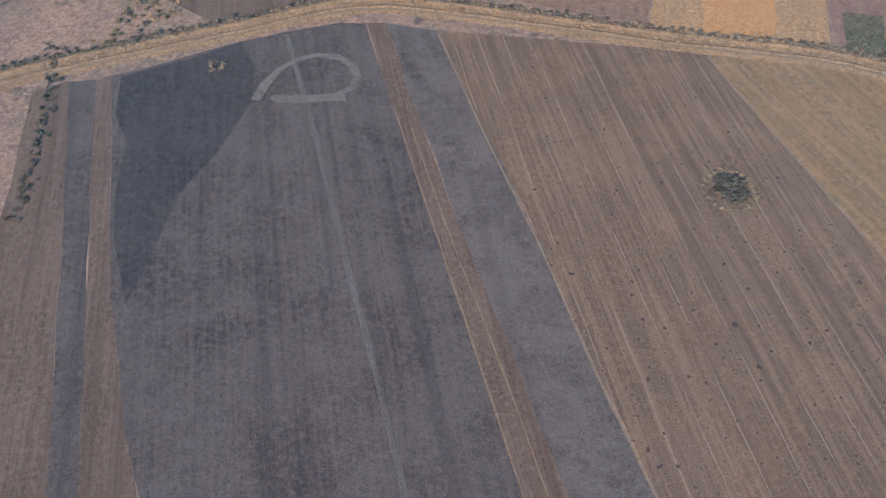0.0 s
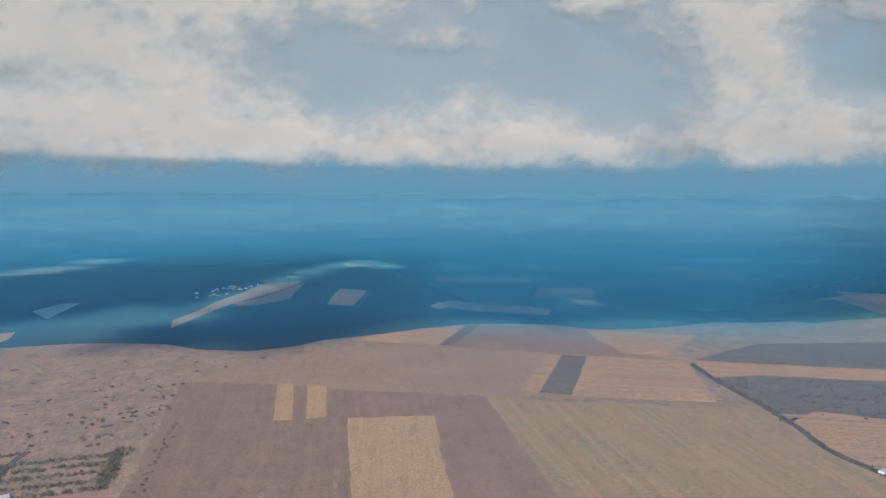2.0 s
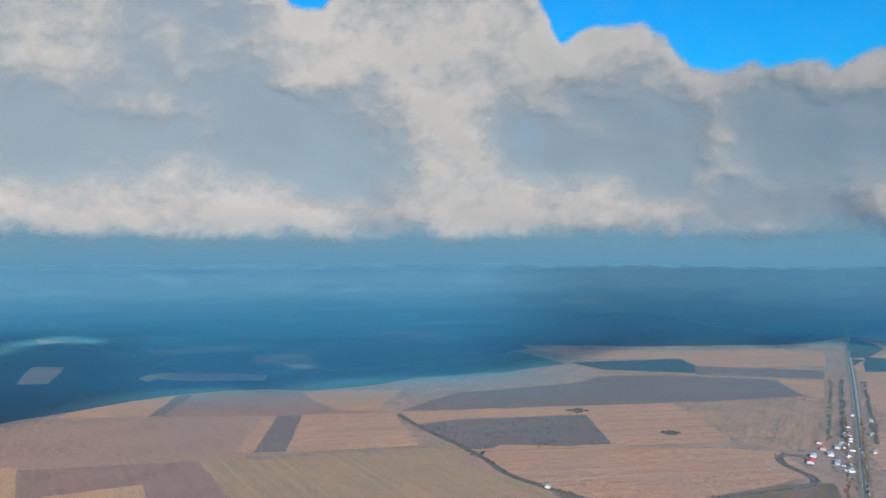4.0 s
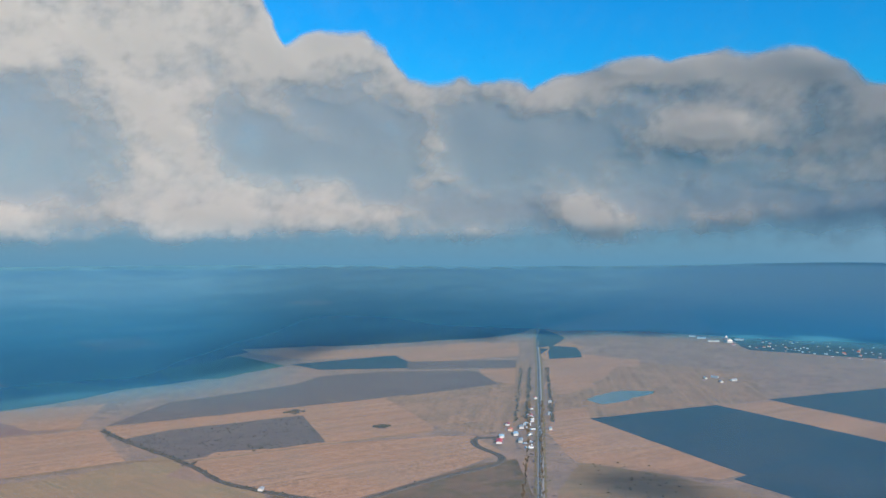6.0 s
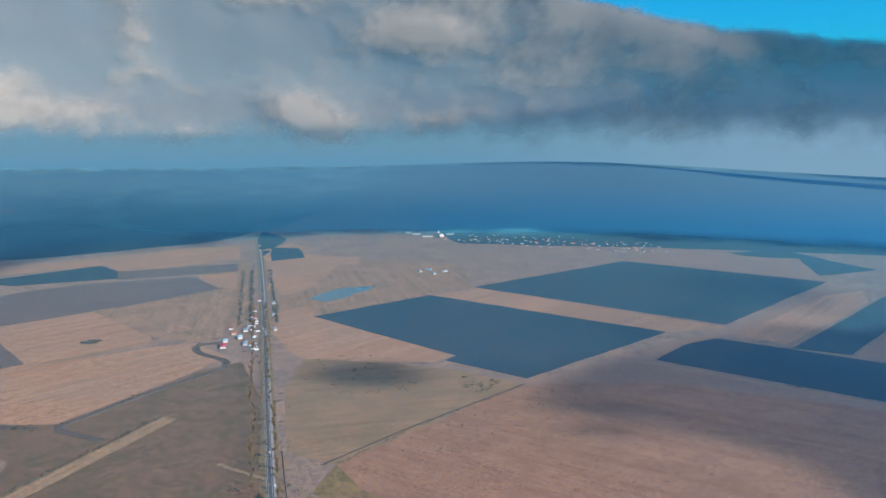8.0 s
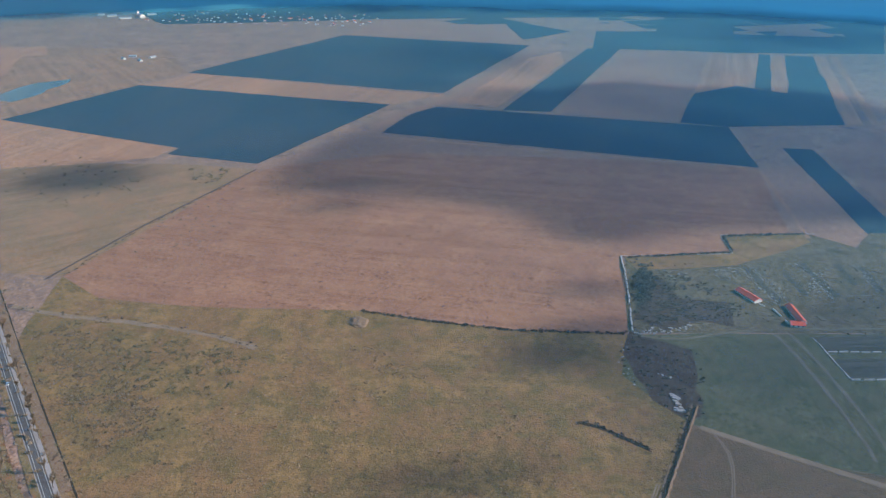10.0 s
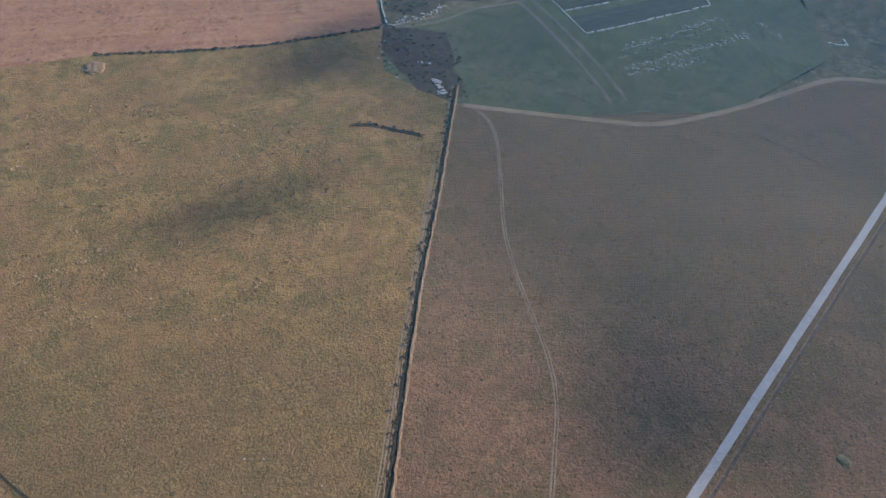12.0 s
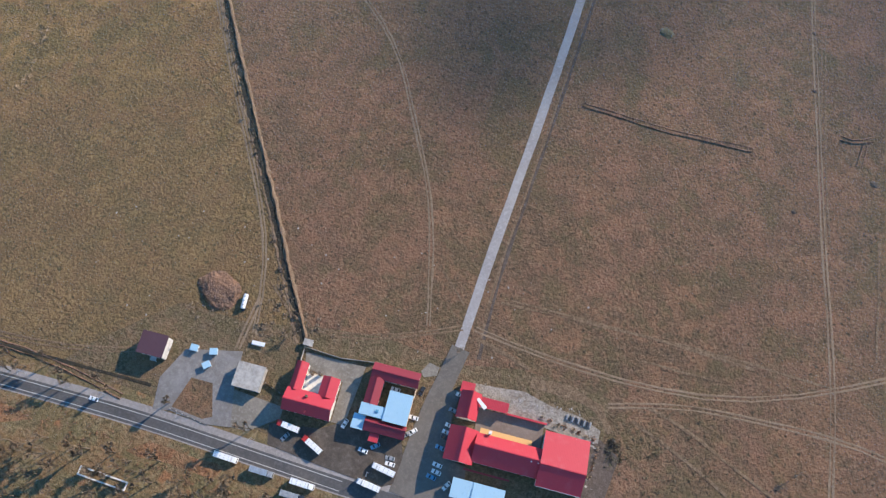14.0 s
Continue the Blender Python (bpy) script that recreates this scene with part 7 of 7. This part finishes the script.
SHRUBS = [(-8.3, -60.7), (-11.6, -61.7), (-15.0, -62.5), (-17.9, -63.5), (-21.3, -64.6), (-24.6, -65.3), (-28.1, -65.9), (-30.9, -67.1), (-34.7, -64.9), (-35.6, -61.7), (-36.4, -58.8), (-37.0, -55.7), (-38.1, -52.7)]
for k, (x, y) in enumerate(SHRUBS):
    shrub = scatter("shrub", leaf_rust if k % 2 else twig, [(x, y, 1.35, 1.5)], "brown round garden shrub beside the inn", "shrub", 200 + k)
    tagged(shrub, "brown round garden shrub beside the inn", "shrub", "garden shrubs")
scatter("yard_scrub", leaf_olive, strewn([(-37, -67), (-37, -74), (-43, -72), (-46, -66), (-43, -58)], 130, 0.8, 0.6, 90), "olive weeds beside the gravel yard", "grass", 90)
scatter("yard_scrub", twig_dark, strewn([(-37, -67), (-38, -72), (-42, -70), (-42, -62)], 40, 0.9, 0.8, 91), "dark weeds beside the gravel yard", "grass", 91)
scatter("verge_hedge", twig_dark, along(offset_line(ROAD[9:11], 26), 6, 2.5, 2.6, 4.0, 92) + along(offset_line(ROAD[9:11], -24), 6, 2.5, 2.6, 4.0, 93) + along(offset_line(ROAD[9:11], 48), 8, 3.0, 2.4, 3.5, 94), "dark lines of trees beside the far road", "hedge", 92)
scatter("yard_scrub", leaf_olive, strewn([spot(-60, -60), spot(-70, -30), spot(-110, -40), spot(-100, -80)], 150, 0.8, 0.5, 32), "olive rough growth behind the inn", "grass", 28)
scatter("yard_scrub", twig, strewn([spot(70, -58), spot(130, -52), spot(150, -60), spot(100, -75), spot(60, -70)], 160, 0.9, 0.7, 33), "rough growth behind the houses", "grass", 29)


def rubble(name, spots, mat, label, seed):
    """Broken stones: small skewed blocks in one mesh."""
    rg = np.random.default_rng(seed)
    verts, faces = [], []
    cube = np.array([(i, j, k) for i in (-1, 1) for j in (-1, 1) for k in (0, 1)], float)
    quads = ((0, 1, 3, 2), (4, 6, 7, 5), (0, 4, 5, 1), (2, 3, 7, 6), (1, 5, 7, 3), (0, 2, 6, 4))
    for x, y, r, h in spots:
        c = cube * (r, r * rg.uniform(0.5, 1), h) * rg.uniform(0.7, 1.2, (8, 1))
        a = rg.uniform(0, 3.1)
        b = len(verts)
        for u, v, w in c:
            verts.append((x + u * math.cos(a) - v * math.sin(a), y + u * math.sin(a) + v * math.cos(a), w + rise(x, y)))
        faces += [tuple(b + q for q in f) for f in quads]
    me = bpy.data.meshes.new(name)
    me.from_pydata(verts, [], faces)
    me.materials.append(mat)
    return tagged(new(name, me), label, "rubble", kind="stuff")


rubble("rubble", along([(644, -442), (566, -433)], 1.3, 1.8, 0.7, 0.6, 40) + along([(643, -455), (570, -446)], 1.6, 1.6, 0.7, 0.6, 41) + along([(641, -505), (569, -492)], 1.6, 2.0, 0.7, 0.6, 45) + strewn([(652, -362), (649, -390), (614, -375), (619, -349)], 60, 0.7, 0.6, 42, 0.0) + strewn([(645, -412), (646, -440), (614, -424), (617, -399)], 70, 0.7, 0.6, 43, 0.0) + strewn([(622, -508), (618, -526), (577, -497), (577, -473)], 60, 0.7, 0.6, 44, 0.0), old_stone, "pale broken stones in the farm yard", 1)
rubble("rubble", along([(528, -262), (500, -249), (470, -243), (440, -248)], 6, 2.0, 0.6, 0.5, 41) + along([(446, -268), (425, -262)], 0.8, 1.8, 1.3, 1.1, 42) + along([(541, -284), (538, -323), (547, -338)], 2.2, 2.0, 1.1, 0.9, 46) + along([(469, -275), (475, -270)], 1.5, 1.0, 1.1, 0.9, 47) + along([(540, -275), (534, -305)], 1.6, 1.5, 0.9, 0.8, 43), stone, "pale stones round the churned ground", 2)
rubble("rubble", along([(401, -425), (399, -470), (398, -531)], 0.9, 2.4, 0.8, 0.5, 65) + along([(377, -409), (371, -470), (362, -534)], 0.8, 3.0, 0.8, 0.5, 66) + along([(370, -405), (362, -437), (356, -472)], 1.0, 2.6, 0.8, 0.5, 69) + along([(381, -557), (338, -550)], 2.2, 1.4, 0.7, 0.6, 67) + along([(622, -565), (568, -543)], 1.6, 1.6, 0.8, 0.6, 68), old_stone, "pale broken walls of the vanished farm", 8)
rubble("rubble", along([(620, -58), (595, -104), (566, -170), (539, -271)], 11, 1.2, 0.5, 0.5, 44), stone, "pale stones along the hedge", 3)
rubble("rubble", strewn([spot(-8, -60), spot(-30, -58), spot(-54, -54), spot(-54, -50), spot(-20, -54)], 420, 0.45, 0.4, 45), stone, "stones and junk on the gravel yard", 4)
rubble("rubble", strewn([(-2, -62), (-14, -66), (-30, -73), (-37, -70), (-30, -68), (-8, -59)], 500, 0.28, 0.22, 95), white_wall, "white stones and scraps on the gravel yard", 9)
rubble("rubble", strewn([(22, -54), (13, -59), (-3, -67), (-17, -73), (-30, -74), (-37, -65), (-28, -64), (-12, -59), (3, -54)], 900, 0.32, 0.25, 98), stone, "pale stones strewn over the gravel yard", 12)
rubble("rubble", strewn([(18, -70), (0, -74), (-12, -70), (0, -64), (14, -62)], 180, 0.25, 0.2, 96), stone, "scraps and stones by the lane end", 10)
rubble("rubble", strewn([spot(-60, -62), spot(200, -50), spot(190, -110), spot(-60, -120)], 220, 0.3, 0.25, 97), stone, "loose pale stones in the meadow", 11)
rubble("rubble", strewn([spot(70, -60), spot(140, -50), spot(150, -56), spot(90, -66)], 60, 0.25, 0.2, 46), stone, "stones behind the houses", 5)
rubble("rubble", strewn([spot(-56, -50), spot(-60, -20), spot(-56, -18), spot(-53, -48)], 50, 0.45, 0.4, 47), stone, "stones along the inn wall", 6)


def mound(name, x, y, r, h, mat, label):
    bm = bmesh.new()
    bmesh.ops.create_uvsphere(bm, u_segments=28, v_segments=12, radius=1.0)
    for v in bm.verts:
        k = 1 + 0.25 * noise.noise(v.co * 2.1 + Vector((x, y, 0)))
        v.co = Vector((v.co.x * r * k, v.co.y * r * 0.8 * k, max(-0.1, v.co.z * h * k)))
    ob = new(name, mesh_from(name, bm, mat))
    ob.matrix_world = pose(x, y, 0.05)
    return tagged(ob, label, "mound")


mound("earth_mound", 605, -41, 11, 2.6, ditch_earth, "brown earth mound at the hedge end")
mound("earth_mound", 144.5, -17.5, 11, 2.9, heap_earth, "reddish earth heap in the meadow")
for x, y in ((-7, -312), (-24, -281), (-48, -215)):
    mound("earth_hump", x, y, 1.3, 0.8, bare_earth, "small dark earth hump beside the wheel track")
mound("earth_mound", -72, -252, 2.2, 0.8, bare_earth, "small dark earth hump in the meadow")
mound("earth_mound", 55, -265, 4, 1.2, leaf_olive, "dark grass hummock by the lane")
tyre_heap = new("tyre_row")
tyre_heap.matrix_world = between((-15.4, -67.4), (-27.6, -71.3))
for k in range(9):
    part("drum", boxes((-5.6 + 1.3 * k, -4.8 + 1.3 * k, -1.3, 1.3, 0, 1.3), bevel=0.12), dark_paint if k % 2 else grey_paint, tyre_heap)
tagged(tyre_heap, "row of dark drums and junk on the gravel yard", "junk")


# ---- walls and ruins of the old farm ----
def low_wall(pts, width, high, mat, label, name="ruin_wall"):
    gone, piece = (0.38, 5.0) if name == "foundation_line" else (0.08, 9.0)
    ob = new(name)
    ob.matrix_world = pose(*pts[0], 0)
    for (x0, y0), (x1, y1) in zip(pts, pts[1:]):
        d = math.hypot(x1 - x0, y1 - y0)
        k = max(2, int(d / piece))
        for i in range(k):
            if rng.random() < gone and len(ob.children):
                continue
            o = part("wall_section", boxes((0.2, d / k * rng.uniform(0.7, 0.98), -width * rng.uniform(0.3, 0.55), width * rng.uniform(0.3, 0.55), -0.1, high * rng.uniform(0.5, 1.2))), mat, ob)
            f = i / k
            o.matrix_basis = pose(x0 + (x1 - x0) * f - pts[0][0], y0 + (y1 - y0) * f - pts[0][1], 0, 0, 0, math.degrees(math.atan2(y1 - y0, x1 - x0)) + rng.uniform(-3, 3))
    return tagged(ob, label, "wall")


low_wall([(695, -331), (653, -318), (600, -299), (540, -276)], 1.5, 1.9, concrete, "long pale concrete wall of the farm")
low_wall([(695, -331), (688, -384), (678, -453), (727, -466), (720, -514), (710, -577)], 0.7, 1.0, concrete, "low wall along the farm edge")
field("stable_floor", stable_dark, [(502, -427), (484, -562), (457, -559), (478, -424)], "dark overgrown floor of a vanished stable", "floor")
field("stable_floor", stable_dark, [(466, -421), (444, -552), (417, -542), (438, -416)], "dark overgrown floor of a vanished stable", "floor")
low_wall([(478, -424), (465, -489), (455, -557)], 1.5, 1.2, concrete, "pale foundation wall of a vanished stable")
low_wall([(437, -415), (427, -475), (417, -542), (435, -551)], 1.5, 1.3, concrete, "pale foundation wall of a vanished stable")
low_wall([(502, -427), (437, -415)], 1.2, 0.9, concrete, "pale end wall of a vanished stable")
low_wall([(461, -570), (446, -620), (460, -631), (472, -583), (461, -570)], 0.8, 0.7, concrete, "pale square foundation in rough grass")
low_wall([(568, -416), (555, -422), (540, -421.5), (527, -420)], 0.6, 1.6, white_wall, "white yard wall joining the farm buildings")
low_wall([(427, -628), (422, -631), (424, -638)], 0.8, 1.2, white_wall, "pale ruined wall corner")
for pts in [[(648, -441), (562, -432)], [(647, -453), (559, -442)], [(636, -461), (590, -453)], [(644, -505), (562, -491)], [(641, -515), (600, -506)], [(627, -562), (560, -539)], [(626, -572), (570, -553)], [(632, -529), (591, -520)], [(402, -417), (397, -468), (396, -538)], [(393, -413), (389, -469), (386, -535)], [(378, -408), (371, -469), (359, -534)], [(369, -403), (363, -455)], [(570, -491), (562, -533)], [(641, -664), (540, -618)], [(641, -688), (533, -638)]]:
    low_wall(pts, 0.8, 0.45, old_stone, "broken low foundation line in grass", "foundation_line")
for pts in ([(646, -447), (563, -437)], [(643, -510), (566, -498)], [(626, -567), (566, -546)], [(632, -545), (585, -532)], [(646, -676), (540, -628)], [(625, -480), (575, -470)]):
    lane("overgrown_row", stable_dark, pts, 6.0, "dark overgrown strip between old foundations", "ruin", wobble=1.4)
low_wall([(318, -579), (311, -585), (306, -590), (316, -596)], 0.8, 1.2, white_wall, "pale ruined wall corner")


def farm_house(x, y, turn, size, label, roof, wall=white_wall, high=(3.4, 5.4)):
    ob = new("farm_building")
    ob.matrix_world = pose(x, y, rise(x, y), 0, 0, turn)
    gable(ob, -size[0] / 2, size[0] / 2, -size[1] / 2, size[1] / 2, high[0], high[1], wall, roof, windows=size[0] < 40)
    return tagged(ob, label, "farm building")


farm_house(583, -414, -169, (26, 9), "white farm building with an orange-red tiled roof", roof_coral, high=(2.8, 4.8))
farm_house(541, -436, 168, (32, 7), "white farm wing with an orange-red tiled roof", roof_coral, high=(2.8, 4.6))
farm_house(524, -426, -110, (12, 8), "short white farm wing with an orange-red tiled roof", roof_coral, high=(2.8, 4.6))
farm_house(-131, 778, 13, (60, 11), "long low shed with a weathered pale grey roof", concrete, white_wall, (3.2, 4.6))
farm_house(-165, 1003, 20, (8, 6), "small white hut at a plot corner", tin)
farm_house(791, 760, 30, (9, 7), "small white hut beside a creek", tin)
for k, (x, y) in enumerate(((2058, 414), (2085, 396), (2063, 345), (2025, 369))):
    farm_house(x, y, 25 + 60 * k, (18, 7), "low farm shed with a pale sheet roof", tin)

# roadside station, village, distant hamlet
STATION = [(1201, 590, 34, 14, white_wall, roof_red), (1235, 602, 18, 12, white_wall, roof_blue), (1225, 560, 30, 10, white_wall, tin), (1265, 588, 22, 12, white_wall, roof_blue), (1289, 611, 16, 12, cream_wall, roof_tile), (1326, 634, 20, 10, white_wall, roof_maroon),
           (1319, 601, 22, 12, white_wall, tin), (1345, 605, 14, 10, white_wall, roof_blue), (1333, 548, 18, 8, white_wall, tin), (1419, 627, 22, 10, white_wall, roof_red), (1454, 600, 18, 10, white_wall, tin), (1480, 655, 16, 9, cream_wall, roof_tile), (1565, 645, 18, 10, white_wall, tin), (1590, 690, 16, 9, white_wall, roof_red)]
for x, y, w, d, wall, roof in STATION:
    ob = new("station_building")
    ob.matrix_world = pose(x, y, 0, 0, 0, 23 + rng.uniform(-8, 8))
    gable(ob, -w * 0.35, w * 0.35, -d * 0.35, d * 0.35, 3.4, 4.8, wall, roof, windows=False)
    tagged(ob, "white roadside building of a distant fuel stop", "building", "fuel stop buildings")
for k in range(18):
    x, y = 1215 + rng.uniform(-30, 260), 0
    y = x * 0.4275 + rng.uniform(14, 30)
    lorry(white_paint, blue_paint, "white lorry parked at the distant fuel stop", pose(x, y, 0.05, 0, 0, rng.uniform(0, 180)))
cottage = [new("cottage") for _ in range(3)]
for ob, roof in zip(cottage, (roof_tile, tin, roof_maroon)):
    gable(ob, -6, 6, -4, 4, 3.2, 5.8, white_wall, roof, windows=False)
    tagged(ob, "white village cottage with a pitched roof", "cottage", "village cottages")
places = []
for k in range(130):
    f = rng.random()
    places.append((2980 - 300 * f + rng.uniform(-190, 110), 420 - 720 * f + rng.uniform(-60, 60)))
for k in range(34):
    f = rng.random()
    places.append((46 + 190 * f + rng.uniform(-40, 40), 2385 + 210 * f + rng.uniform(-45, 45)))
for k, (x, y) in enumerate(places):
    m = pose(x, y, rise(x, y), 0, 0, rng.uniform(0, 180)) @ Matrix.Scale(rng.uniform(0.6, 1.1), 4)
    if k < 3:
        cottage[k].matrix_world = m
    else:
        copy_thing(cottage[k % 3], m)
church = new("church")
church.matrix_world = pose(2870, 500, rise(2870, 500), 0, 0, 30)
gable(church, -22, 14, -9, 9, 9, 14, white_wall, tin, windows=False)
part("tower", boxes((14, 20, -3, 3, 0, 17)), white_wall, church)
bm = bmesh.new()
bmesh.ops.create_cone(bm, cap_ends=True, segments=8, radius1=3.6, radius2=0.2, depth=6, matrix=Matrix.Translation((17, 0, 20)))
part("spire", bm, tin, church)
tagged(church, "white village church with a square tower", "church")
for x, y, w in ((2908, 600, 40), (2850, 545, 50), (2940, 640, 30), (2925, 470, 40)):
    ob = new("barn")
    ob.matrix_world = pose(x, y, rise(x, y), 0, 0, 110)
    gable(ob, -w * 0.38, w * 0.38, -5, 5, 4.5, 6.5, white_wall, tin, windows=False)
    tagged(ob, "long white barn at the village edge", "barn")

# poles and signs by the road
pole = new("street_lamp")
pole.matrix_world = pose(*spot(88, -12.5), 0)
part("mast", boxes((-0.09, 0.09, -0.09, 0.09, 0, 8)), tin, pole)
part("arm", boxes((-0.05, 0.05, 0, 1.8, 7.8, 7.95)), tin, pole)
part("lamp_head", boxes((-0.15, 0.15, 1.3, 2.0, 7.68, 7.82)), grey_paint, pole)
tagged(pole, "grey metal street lamp on the road shoulder", "street lamp", "street lamps")
for a in (36, 122, 158, 196, 236):
    copy_thing(pole, pose(*spot(a, -11.5 - (3 if a > 100 else 0)), 0, 0, 0, TURN + 4))

# tussocks in drifts on the meadow
TUSSOCKS = [(642, 241), (662, 184), (567, 144), (478, 110), (443, 124), (470, 170), (560, 215)]
scatter("tussock", tussock_grass, strewn(TUSSOCKS, 560, 1.7, 0.45, 120, -0.2, 18), "brown tussocks in drifts on the dry meadow", "grass", 120)
scatter("tussock", tussock_olive, strewn([(600, 176), (606, 108), (566, 50), (512, 69), (524, 129)], 300, 1.8, 0.35, 122, -0.1, 20), "olive tussocks in drifts on the dry meadow", "grass", 121)
scatter("tussock", straw, strewn([(600, 120), (560, -60), (480, -150), (380, -160), (300, -60), (300, 60), (420, 90)], 900, 1.3, 0.4, 124, 0.05, 30), "straw tussocks on the dry meadow", "grass", 124)
